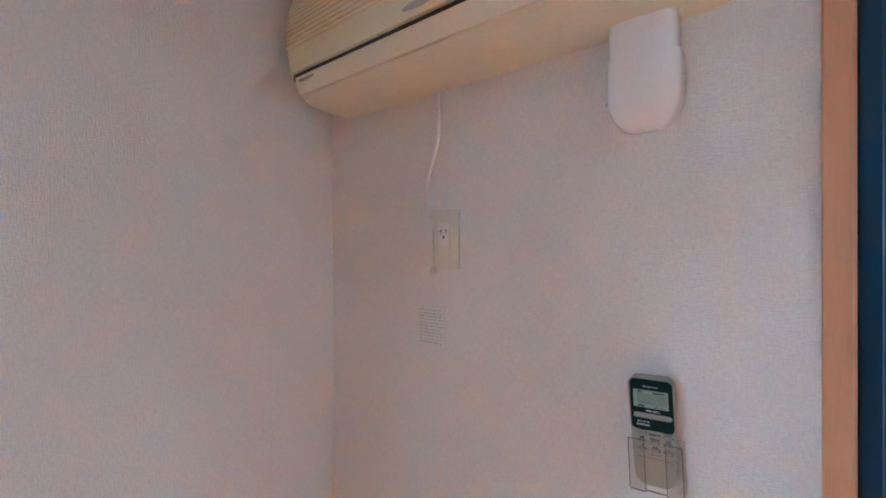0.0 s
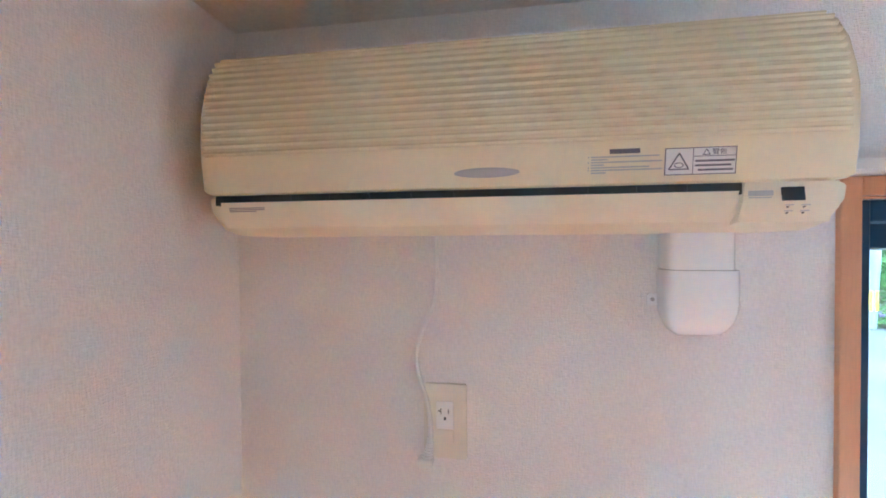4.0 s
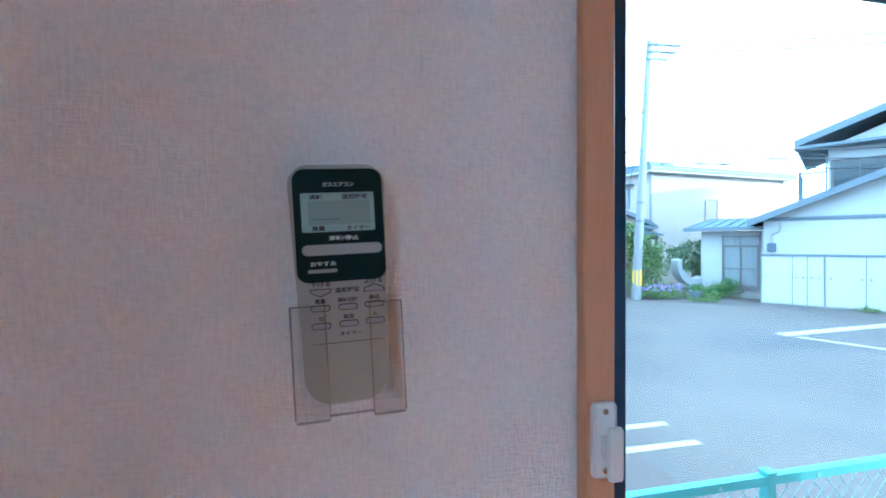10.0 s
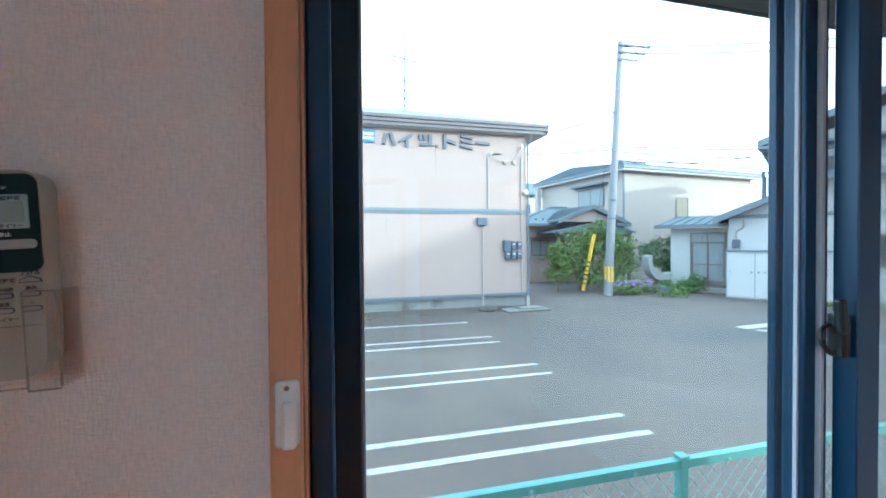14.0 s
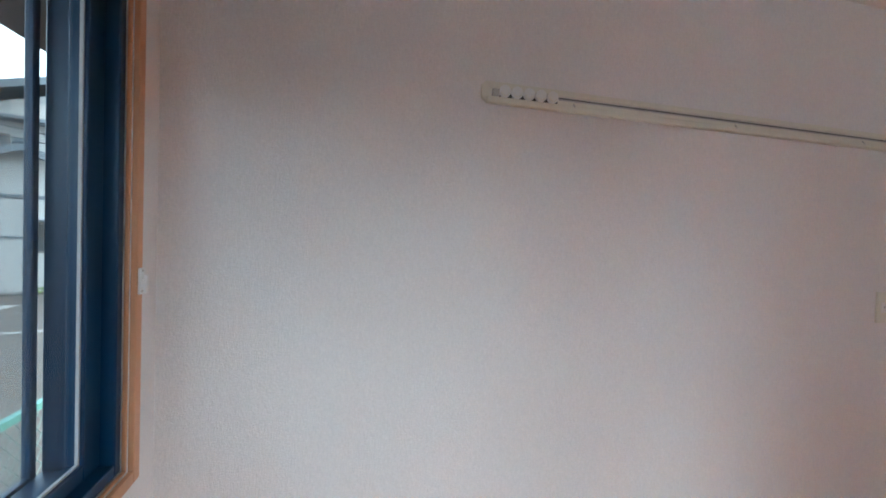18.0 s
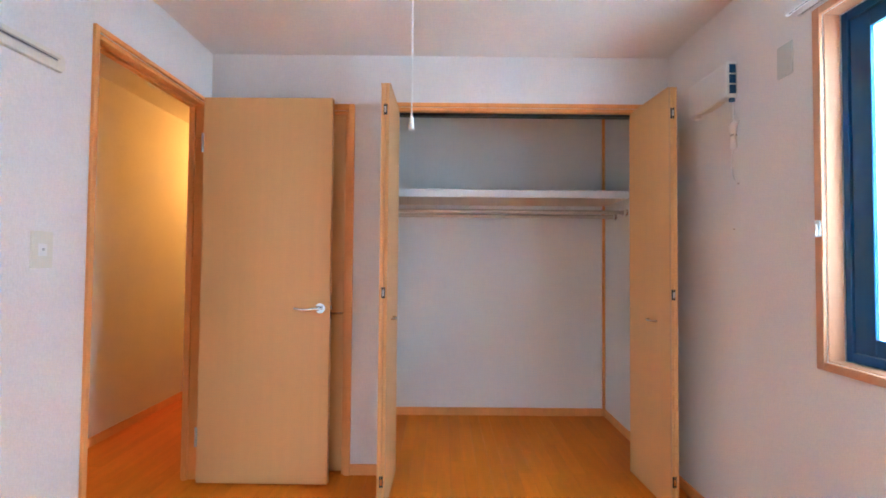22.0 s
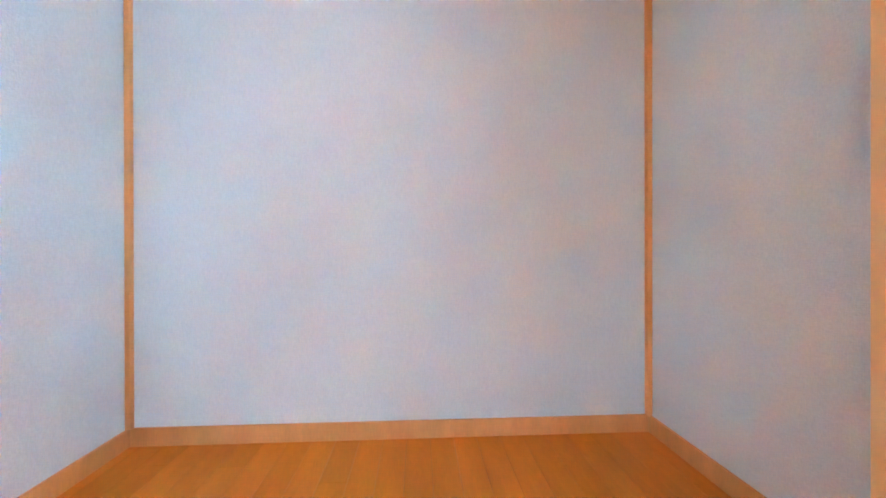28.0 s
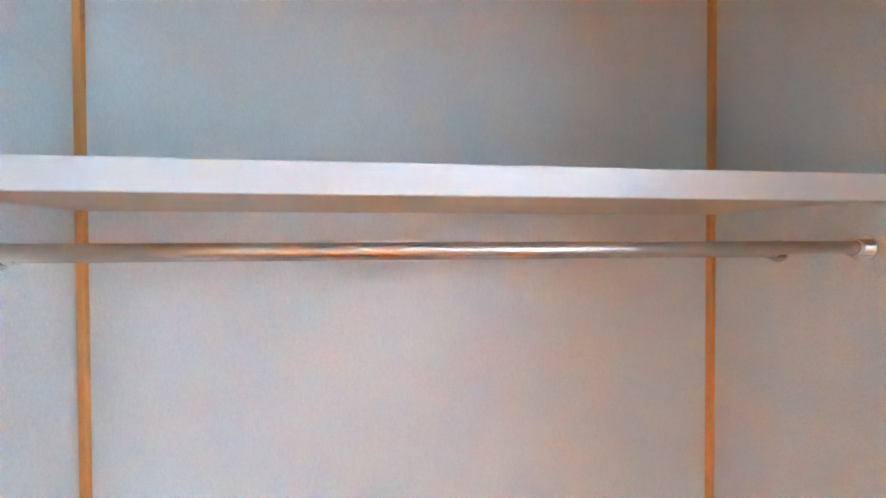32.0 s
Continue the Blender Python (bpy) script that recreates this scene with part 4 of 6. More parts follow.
PALE = material("pale_print", (0.55, 0.58, 0.55), rough=0.6, vary=0.05, bump=0.0)
lcd = pad(0.7140, 0.7555, 1.4455, 1.4695, 0.001, LCD, "lcd_frame", parent=face, label="grey display window")
pad(0.7178, 0.7530, 1.4500, 1.4645, 0.0005, LCD2, "lcd", y=-0.0268, parent=lcd)
pad(0.7195, 0.7350, 1.4530, 1.4533, 0.0001, DARKINK, "lcd_line", y=-0.0270, parent=lcd)
word("運転", 0.7190, 0.7262, 1.4652, 1.4685, DARKINK, -0.0268, face)
word("温度設定", 0.7370, 0.7520, 1.4652, 1.4685, DARKINK, -0.0268, face)
word("風量", 0.7195, 0.7268, 1.4462, 1.4492, DARKINK, -0.0268, face)
word("タイマー", 0.7390, 0.7520, 1.4462, 1.4490, DARKINK, -0.0268, face)
word("ガスエアコン", 0.7265, 0.7445, 1.4732, 1.4760, PALE, parent=face)
word("運転/停止", 0.7285, 0.7455, 1.4400, 1.4430, PALE, parent=face)
pad(0.7134, 0.7588, 1.4312, 1.4378, 0.0031, KEY, "key", y=-0.0272, label="long grey key")
bm = bmesh.new()
tube(bm, [(0.7362 + 0.0028 * math.cos(a), -0.0273, 1.4345 + 0.0025 * math.sin(a)) for a in [k * math.tau / 20 for k in range(21)]], 0.00022, 5)
part("key_ring", tilted(bm), GREYPLAS, rem)
word("おやすみ", 0.7175, 0.7320, 1.4245, 1.4275, PALE, parent=face)
pad(0.7160, 0.7325, 1.4205, 1.4227, 0.001, KEY, "key", y=-0.0272)
word("下げる", 0.7165, 0.7280, 1.4118, 1.4150, DARKINK, -0.0248)
word("上げる", 0.7470, 0.7580, 1.4122, 1.4154, DARKINK, -0.0248)
word("温度設定", 0.7300, 0.7445, 1.4075, 1.4108, DARKINK, -0.0248)
bm = bmesh.new()
prism(bm, [(0.7165, 1.4100), (0.7280, 1.4100), (0.7270, 1.4082), (0.7222, 1.4062), (0.7175, 1.4082)], "y", -0.0235, -0.0262)
key = part("key", tilted(bm), KEY, rem)
bm = bmesh.new()
prism(bm, [(0.7158, 1.4105), (0.7287, 1.4105), (0.7276, 1.4078), (0.7222, 1.4055), (0.7169, 1.4078)], "y", -0.0235, -0.0254)
part("key_rim", tilted(bm), DARKINK, key)
bm = bmesh.new()
prism(bm, [(0.7470, 1.4075), (0.7585, 1.4075), (0.7580, 1.4092), (0.7528, 1.4112), (0.7475, 1.4092)], "y", -0.0235, -0.0262)
key = part("key", tilted(bm), KEY, rem)
bm = bmesh.new()
prism(bm, [(0.7463, 1.4070), (0.7592, 1.4070), (0.7586, 1.4096), (0.7528, 1.4119), (0.7469, 1.4096)], "y", -0.0235, -0.0254)
part("key_rim", tilted(bm), DARKINK, key)
for x, z, txt in ((0.7215, 1.3985, "風量"), (0.7372, 1.3985, "運転切換"), (0.7525, 1.3990, "風向"), (0.7215, 1.3875, "切"), (0.7372, 1.3880, "取消"), (0.7525, 1.3885, "入")):
    key = pad(x - 0.0050, x + 0.0050, z - 0.0014, z + 0.0014, 0.0013, KEY, "key", y=-0.0262)
    pad(x - 0.0056, x + 0.0056, z - 0.0020, z + 0.0020, 0.0018, DARKINK, "key_rim", y=-0.0254, parent=key)
    w = 0.0031 * max(1, len(txt)) * 0.95
    word(txt, x - w / 2, x + w / 2, z + 0.0028, z + 0.0058, DARKINK, -0.0248)
word("タイマー", 0.7315, 0.7445, 1.3805, 1.3832, DARKINK, -0.0248)
pad(0.7160, 0.7560, 1.3762, 1.3766, 0.0001, DARKINK, "cover_line", y=-0.0247)
# holder
hol = thing("remote_holder", (0.7385, 0.0, 1.33), "clear yellowed plastic remote holder on the wall", "remote holder")
bars_ = [("back", (0.7060, 0.7715, -0.0050, -0.0008, 1.331, 1.402)), ("cheek", (0.7050, 0.7066, -0.0285, -0.0008, 1.331, 1.402)),
         ("cheek", (0.7710, 0.7726, -0.0285, -0.0008, 1.331, 1.402)), ("front", (0.7066, 0.7260, -0.0300, -0.0285, 1.331, 1.402)),
         ("front", (0.7520, 0.7710, -0.0300, -0.0285, 1.331, 1.402)), ("base", (0.7066, 0.7260, -0.0285, -0.0050, 1.331, 1.333)), ("base", (0.7520, 0.7710, -0.0285, -0.0050, 1.331, 1.333)),
         ("lip", (0.7260, 0.7520, -0.0300, -0.0285, 1.3325, 1.3345))]
for nm, r in bars_:
    part(nm, tilted(boxes(r, bev=0.0006), HM), CLEARPLASTIC, hol)
for r in ((0.7253, 0.7260, -0.0303, -0.0283, 1.3315, 1.402), (0.7520, 0.7527, -0.0303, -0.0283, 1.3315, 1.402), (0.7050, 0.7060, -0.0303, -0.0283, 1.333, 1.402), (0.7716, 0.7726, -0.0303, -0.0283, 1.333, 1.402),
          (0.7060, 0.7253, -0.0303, -0.0283, 1.3308, 1.3318), (0.7527, 0.7716, -0.0303, -0.0283, 1.3308, 1.3318), (0.7260, 0.7520, -0.0303, -0.0283, 1.3336, 1.3345), (0.7060, 0.7253, -0.0303, -0.0290, 1.4014, 1.4020), (0.7527, 0.7716, -0.0303, -0.0290, 1.4014, 1.4020)):
    part("edge", tilted(boxes(r), HM), CLEARRIM, hol, "brighter moulded edge")


# ---- tassel hooks on the casings ----
def tassel_hook(m, label):
    t = thing("tassel_hook", (0, 0, 0), label, "curtain hook", group="curtain tassel hooks", local=True)
    part("plate", boxes((-0.010, 0.010, -0.004, -0.0005, -0.028, 0.028), bev=0.0035, seg=2), WHITE, t)
    part("hook", boxes((-0.0035, 0.0085, -0.016, -0.010, -0.026, 0.014), bev=0.003, seg=2), WHITE, t)
    part("neck", boxes((-0.003, 0.004, -0.011, -0.003, -0.012, 0.004), bev=0.001), WHITE, t)
    for z in (-0.022, 0.022):
        part("screw", cyl(bmesh.new(), (0, -0.0055, z), (0, -0.003, z), 0.0022, 8), STEEL, t)
    t.matrix_basis = m
    return t


tassel_hook(pose(0.9285, -0.012, 1.297), "small white plastic tassel hook on the window casing")
tassel_hook(pose(2.461, -0.012, 1.306) @ Matrix.Diagonal((-1, 1, 1, 1)), "small white plastic tassel hook beside the corner")
tassel_hook(pose(0.012, -2.506, 1.302, 0, 0, 90), "small white plastic tassel hook by the frosted window")


# ---- curtain rails ----
def curtain_rail(m, length, label):
    """A double rail along its own x, standing off along -y, with brackets and runners."""
    t = thing("curtain_rail", (0, 0, 0), label, "curtain rail", group="double curtain rails", local=True)
    for y in (-0.064, -0.021):
        bm = bmesh.new()
        section = ((-0.0075, 0), (-0.0026, 0), (-0.0026, 0.0015), (-0.006, 0.0015), (-0.006, 0.0115), (0.006, 0.0115), (0.006, 0.0015), (0.0026, 0.0015), (0.0026, 0), (0.0075, 0), (0.0075, 0.013), (-0.0075, 0.013))
        prism(bm, [(y + q, z) for q, z in section], "x", 0, length)
        rail = part("rail", bm, WHITE, t)
        # dark bar fills the hollow in place of the slot's shade
        part("slot_shade", boxes((0.004, length - 0.004, y - 0.0055, y + 0.0055, 0.003, 0.011)), DARK, rail, "dark bar in the runner slot, standing for its shade")
        for x in (0, length):
            part("end_cap", boxes((x - 0.004, x + 0.004, y - 0.0095, y + 0.0095, -0.002, 0.015), bev=0.0025, seg=2), WHITE, rail)
    n = max(2, round(length / 0.55) + 1)
    for k in range(n):
        x = 0.16 + (length - 0.32) * k / (n - 1)
        b = part("bracket", boxes((x - 0.012, x + 0.012, -0.073, -0.0005, 0.013, 0.017), bev=0.001), WHITE, t)
        part("bracket_foot", boxes((x - 0.012, x + 0.012, -0.004, -0.0005, -0.004, 0.028), bev=0.001), WHITE, b)
        for y in (-0.064, -0.021):
            part("bracket_clip", boxes((x - 0.009, x + 0.009, y - 0.0095, y + 0.0095, 0.005, 0.0150), bev=0.002), WHITE, b)
    t.matrix_basis = m
    return t


curtain_rail(pose(0.852, 0.0, 2.0625), 1.715, "white double curtain rail above the window")
curtain_rail(pose(0.0, -2.555, 2.055, 0, 0, 90), 0.94, "white double curtain rail above the frosted window")

# ---- east wall: hanger rail, switch, socket ----
rail = thing("hook_rail", (W, -1.66, 1.81), "long grey-white picture rail with sliding hooks", "hook rail")
RY0, RY1, RZ0, RZ1 = -2.528, -0.800, 1.806, 1.868
bm = bmesh.new()
prism(bm, rounded(RY0, RY1, RZ0 + 0.006, RZ1, 0.018, 6), "x", W - 0.0005, W - 0.012)
part("back_plate", bm, OFFWHITE, rail)
part("lower_ledge", boxes((W - 0.020, W - 0.0005, RY0 + 0.012, RY1 - 0.012, RZ0, RZ0 + 0.020), bev=0.005, seg=2), OFFWHITE, rail)
part("upper_lip", boxes((W - 0.018, W - 0.012, RY0 + 0.022, RY1 - 0.022, RZ1 - 0.020, RZ1 - 0.004), bev=0.003, seg=2), OFFWHITE, rail)
part("groove", boxes((W - 0.0135, W - 0.0115, RY0 + 0.03, RY1 - 0.03, RZ1 - 0.030, RZ1 - 0.021)), GREYPLAS, rail, "dark sliding groove")
part("groove_line", boxes((W - 0.0145, W - 0.0118, RY0 + 0.03, RY1 - 0.24, RZ1 - 0.026, RZ1 - 0.0235)), DARK, rail)
# dark strip painted in for the recess and the shadow below the discs
part("hook_shade", boxes((W - 0.0142, W - 0.0118, RY1 - 0.235, RY1 - 0.030, RZ1 - 0.043, RZ1 - 0.026)), DARK, rail, "dark strip for the recess and shadow behind the hooks")
part("track_end", boxes((W - 0.020, W - 0.0135, RY1 - 0.050, RY1 - 0.030, RZ1 - 0.042, RZ1 - 0.022), bev=0.001), GREYPLAS, rail)
for k in range(5):
    y = -0.866 - 0.0375 * k
    disc = smooth(part("hook", cyl(bmesh.new(), (W - 0.0145, y, RZ1 - 0.027), (W - 0.0235, y, RZ1 - 0.027), 0.0172, 24), WHITE, rail, "white round sliding hook"), 40)
    smooth(part("hook_lip", tube(bmesh.new(), [(W - 0.0240, y + 0.0125 * math.cos(a), RZ1 - 0.027 + 0.0125 * math.sin(a)) for a in [math.pi * (1.1 + 0.8 * q / 8) for q in range(9)]], 0.0016, 6), OFFWHITE, disc))
for y in (-1.09, -1.7, -2.3):
    part("screw", cyl(bmesh.new(), (W - 0.0205, y, RZ0 + 0.013), (W - 0.0125, y, RZ0 + 0.026), 0.002, 8), GREYPLAS, rail)


def plate(name, y0, y1, z0, z1, label, category):
    t = thing(name, (W, (y0 + y1) / 2, z0), label, category)
    bm = bmesh.new()
    prism(bm, rounded(y0, y1, z0, z1, 0.003, 3), "x", W - 0.0005, W - 0.007)
    part("plate", bm, OFFWHITE, t)
    return t


sw = plate("light_switch", -2.510, -2.440, 1.148, 1.268, "cream light switch plate beside the doorway", "light switch")
part("rocker", boxes((W - 0.0095, W - 0.006, -2.489, -2.461, 1.188, 1.228), bev=0.001), WHITE, sw)
part("indicator", boxes((W - 0.0102, W - 0.009, -2.479, -2.471, 1.205, 1.213)), GREYPLAS, sw)
so = plate("wall_outlet", -2.512, -2.442, 0.185, 0.305, "cream wall outlet near the floor", "outlet")
for z in (0.222, 0.248):
    i = part("insert", boxes((W - 0.0088, W - 0.006, -2.490, -2.464, z, z + 0.022), bev=0.001), WHITE, so)
    for y in (-2.483, -2.473):
        part("slot", boxes((W - 0.0092, W - 0.0086, y, y + 0.0015, z + 0.007, z + 0.015)), DARK, i)

# ---- west wall: alarm box, blank plate ----
ab = thing("alarm_box", (0.0, -3.00, 1.88), "white wall-mounted alarm box with bundled cord", "alarm")
part("case", boxes((0.0005, 0.048, -3.165, -2.892, 1.902, 2.050), bev=0.006, seg=2), WHITE, ab)
part("end_panel", boxes((0.003, 0.047, -2.892, -2.887, 1.896, 2.056), bev=0.001), WHITE, ab)
# the grille's blue is the same flare, painted on
for k in range(3):
    z = 1.914 + k * 0.045
    part("grille", boxes((0.010, 0.038, -2.8875, -2.885, z, z + 0.038), bev=0.001), ALUFLARE, ab, "dark grille opening, tinted by blue flare")
    for q in range(4):
        part("grille_bar", boxes((0.010, 0.038, -2.8852, -2.8840, z + 0.006 + q * 0.0085, z + 0.0075 + q * 0.0085)), ALUFLARE, ab)
part("nib", boxes((0.010, 0.034, -3.150, -3.122, 1.884, 1.903), bev=0.004, seg=2), OFFWHITE, ab)
bm = bmesh.new()
prism(bm, [(-3.11, 1.9025), (-3.09, 1.893), (-3.04, 1.890), (-2.98, 1.894), (-2.95, 1.9025)], "x", 0.010, 0.044)
smooth(part("lower_lip", bm, OFFWHITE, ab), 40)
part("cord_clip", boxes((0.012, 0.036, -2.898, -2.886, 1.878, 1.897), bev=0.003), ALUFLARE, ab, "cord clip in the flare-tinted blue")
smooth(part("cable", tube(bmesh.new(), curve_pts([(0.020, -2.892, 1.880), (0.016, -2.895, 1.84), (0.014, -2.898, 1.79), (0.013, -2.900, 1.735)]), 0.003, 6), WHITE, ab))
for k in range(6):
    a = (k - 2.5) * 0.0085
    smooth(part("loop", tube(bmesh.new(), curve_pts([(0.012, -2.900 + a * 0.35, 1.737), (0.014, -2.900 + a, 1.775), (0.013, -2.900 + a * 1.5, 1.800 - abs(a) * 0.5), (0.017, -2.900 + a * 1.1, 1.78), (0.015, -2.900 + a * 0.35, 1.737),
                                                    (0.014, -2.902 + a * 0.7, 1.700), (0.012, -2.903 + a * 0.9, 1.672 + abs(a) * 0.4)]), 0.0034, 6), WHITE, ab))
part("tie", boxes((0.004, 0.022, -2.910, -2.890, 1.732, 1.741), bev=0.002), GREYPLAS, ab)
smooth(part("cable", tube(bmesh.new(), curve_pts([(0.012, -2.905, 1.690), (0.009, -2.918, 1.63), (0.007, -2.920, 1.58), (0.005, -2.912, 1.545)]), 0.003, 6), WHITE, ab))
PLATEGREY = material("greenish_grey_plate", (0.56, 0.59, 0.56), rough=0.5, vary=0.04, bump=0.0)
bp = thing("blank_plate", (0.0, -2.64, 1.876), "greenish grey blank cover plate on the wall", "cover plate")
part("plate", boxes((0.0005, 0.006, -2.675, -2.606, 1.876, 1.998), bev=0.002), PLATEGREY, bp)
part("rim", boxes((0.006, 0.008, -2.666, -2.615, 1.889, 1.985), bev=0.001), PLATEGREY, bp)
for y, z in ((-2.887, 1.524), (-2.915, 1.33)):
    single("wall_pin", cyl(bmesh.new(), (0.0005, y, z), (0.006, y, z), 0.003, 8), STEEL, "small metal pin stuck in the wallpaper", "pin", group="pins in the wall")

# ---- ceiling: rosette and pull cord ----
ro = thing("ceiling_rosette", (1.584, -2.426, H), "white round ceiling rosette", "ceiling rosette")
bm = cyl(bmesh.new(), (1.584, -2.426, H - 0.0005), (1.584, -2.426, H - 0.012), 0.055, 32)
smooth(part("base", bm, WHITE, ro), 40)
bm = cyl(bmesh.new(), (1.584, -2.426, H - 0.012), (1.584, -2.426, H - 0.030), 0.030, 28, 0.024)
smooth(part("socket", bm, WHITE, ro), 40)
for a in (0, 1):
    part("slot", boxes((1.570 + 0.022 * a, 1.576 + 0.022 * a, -2.440, -2.412, H - 0.0312, H - 0.030)), GREYPLAS, ro)
pl = thing("pull_cord", (1.333, -1.958, 1.45), "thin white pull cord hanging from the ceiling", "pull cord")
part("hook", cyl(bmesh.new(), (1.333, -1.958, H - 0.0005), (1.333, -1.958, H - 0.02), 0.012, 14), WHITE, pl)
smooth(part("string", tube(bmesh.new(), [(1.333, -1.958, H - 0.02), (1.333, -1.958, 1.475)], 0.0014, 6), WHITE, pl))
bm = cyl(bmesh.new(), (1.333, -1.958, 1.475), (1.333, -1.958, 1.448), 0.0035, 12, 0.0060)
smooth(part("knob", bm, WHITE, pl), 40)
# hallway lamp
hl = thing("hall_lamp", (3.02, -4.95, H), "round glowing ceiling lamp of the hallway", "ceiling lamp")
smooth(part("base", cyl(bmesh.new(), (3.02, -4.95, H - 0.0005), (3.02, -4.95, H - 0.03), 0.10, 28), WHITE, hl), 40)

# ---- floor strips ----
PLANKMESH = {}
for x0, x1, a, b in PLANKS:
    key = round(b - a, 3)
    if key not in PLANKMESH:
        bm = boxes((0.0004, x1 - x0 - 0.0004, 0.0004, b - a - 0.0004, -0.004, 0.0), bev=0.0005)
        me = bpy.data.meshes.new("floor_plank")
        bm.to_mesh(me)
        bm.free()
        me.materials.append(PLANK)
        PLANKMESH[key] = me
    ob = new("floor_plank", PLANKMESH[key])
    ob.location = (x0, a, 0)
    ob.parent = floor

# ---- outside ----
G = -0.68


def patched(mat, color, scale, lo, hi, detail=6.0, amount=1.0):
    """Patches of a second colour over a material, where a noise of that scale lies between lo and hi."""
    nt = mat.node_tree
    b = nt.nodes["Principled BSDF"]
    tc = nt.nodes.new("ShaderNodeTexCoord")
    nz = nt.nodes.new("ShaderNodeTexNoise")
    nz.inputs["Scale"].default_value, nz.inputs["Detail"].default_value = scale, detail
    nz.inputs["Roughness"].default_value = 0.62
    nt.links.new(tc.outputs["Object"], nz.inputs["Vector"])
    mr = nt.nodes.new("ShaderNodeMapRange")
    mr.inputs["From Min"].default_value, mr.inputs["From Max"].default_value = lo, hi
    mr.inputs["To Max"].default_value = amount
    nt.links.new(nz.outputs[0], mr.inputs[0])
    mx = nt.nodes.new("ShaderNodeMixRGB")
    mx.inputs[2].default_value = (*color, 1)
    src = b.inputs["Base Color"].links[0].from_socket
    nt.links.new(mr.outputs[0], mx.inputs[0])
    nt.links.new(src, mx.inputs[1])
    nt.links.new(mx.outputs[0], b.inputs["Base Color"])
    return mat


ASPHALT = material("asphalt", (0.088, 0.076, 0.068), rough=0.9, vary=0.28, scale=0.35, fine=38, bump=0.35)
patched(ASPHALT, (0.118, 0.098, 0.080), 0.45, 0.47, 0.68, 5.0, 0.75)
patched(ASPHALT, (0.050, 0.050, 0.052), 0.22, 0.56, 0.70, 4.0, 0.7)
patched(ASPHALT, (0.22, 0.20, 0.175), 9.0, 0.62, 0.72, 8.0, 0.8)
bm = bmesh.new()
bmesh.ops.create_grid(bm, x_segments=2, y_segments=2, size=600)
bmesh.ops.translate(bm, verts=bm.verts, vec=(0, 0, G))
single("ground", bm, ASPHALT, "grey asphalt parking lot and road", "ground", kind="structure")

SIDING = material("cream_siding", (0.325, 0.252, 0.226), rough=0.7, vary=0.05, scale=0.6, fine=20, bump=0.06, stretch=(1, 1, 0.3))
SIDINGW = material("white_siding", (0.44, 0.44, 0.43), rough=0.7, vary=0.05, scale=0.7, fine=20, bump=0.06, stretch=(1, 1, 0.3))
TILEWALL = material("pale_brick_tile_wall", (0.38, 0.33, 0.29), rough=0.75, vary=0.06, scale=0.8, fine=30, bump=0.12, stretch=(0.4, 0.4, 3))
CONCRETE = material("concrete", (0.25, 0.24, 0.225), rough=0.9, vary=0.18, scale=1.4, fine=30, bump=0.2)
ROOFDARK = material("grey_brown_metal_roof", (0.115, 0.105, 0.11), rough=0.5, metal=0.2, vary=0.12, scale=1, fine=30, bump=0.04)
ROOFBLUE = material("blue_grey_roof", (0.085, 0.115, 0.14), rough=0.75, vary=0.2, scale=1.2, fine=20, bump=0.15)
ROOFGREEN = material("blue_grey_metal_roof", (0.085, 0.115, 0.13), rough=0.75, vary=0.2, scale=1.0, fine=20, bump=0.08)
FASCIA = material("grey_blue_fascia", (0.125, 0.148, 0.17), rough=0.5, vary=0.1, bump=0.03)
FOUNDATION = patched(material("stained_foundation", (0.19, 0.19, 0.18), rough=0.9, vary=0.18, scale=1.2, fine=30, bump=0.2, stretch=(1, 1, 0.4)), (0.09, 0.085, 0.075), 1.6, 0.50, 0.66)
DIRT = patched(material("dark_dirt", (0.075, 0.068, 0.058), rough=0.95, vary=0.35, scale=2.5, fine=30, bump=0.5), (0.13, 0.12, 0.10), 6.0, 0.56, 0.68)
BAND = material("blue_grey_band", (0.135, 0.165, 0.19), rough=0.5, vary=0.08, bump=0.03)
SOFFIT = material("dark_soffit", (0.07, 0.065, 0.062), rough=0.8, vary=0.12, bump=0.05)
PALESOFFIT = material("pale_soffit", (0.55, 0.53, 0.50), rough=0.8, vary=0.08, bump=0.03)
PIPE = material("pale_pipe", (0.36, 0.32, 0.29), rough=0.5, vary=0.08, bump=0.0)
METER = material("grey_meter", (0.075, 0.098, 0.13), rough=0.45, vary=0.1, bump=0.0)
LINEPAINT = patched(material("white_road_paint", (0.36, 0.355, 0.345), rough=0.8, vary=0.30, scale=7, fine=45, bump=0.15), (0.10, 0.092, 0.085), 34.0, 0.58, 0.65, 8.0, 0.7)
WORNPAINT = patched(material("worn_white_paint", (0.36, 0.355, 0.345), rough=0.8, vary=0.35, scale=7, fine=45, bump=0.15), (0.10, 0.092, 0.085), 46.0, 0.52, 0.58, 10.0, 0.75)
POLEGREY = material("pole_concrete", (0.23, 0.235, 0.245), rough=0.85, vary=0.12, scale=2, fine=40, bump=0.08, stretch=(1, 1, 0.3))
YELLOW = material("yellow_guard", (0.75, 0.48, 0.02), rough=0.5, vary=0.1, bump=0.0)
BLACK = material("black_rubber", (0.02, 0.02, 0.02), rough=0.7, vary=0.1, bump=0.0)
TEAL = material("teal_fence_paint", (0.10, 0.28, 0.255), rough=0.45, vary=0.12, scale=3, fine=60, bump=0.03)
WIRE = material("fence_wire", (0.26, 0.40, 0.38), rough=0.5, vary=0.1, bump=0.0)
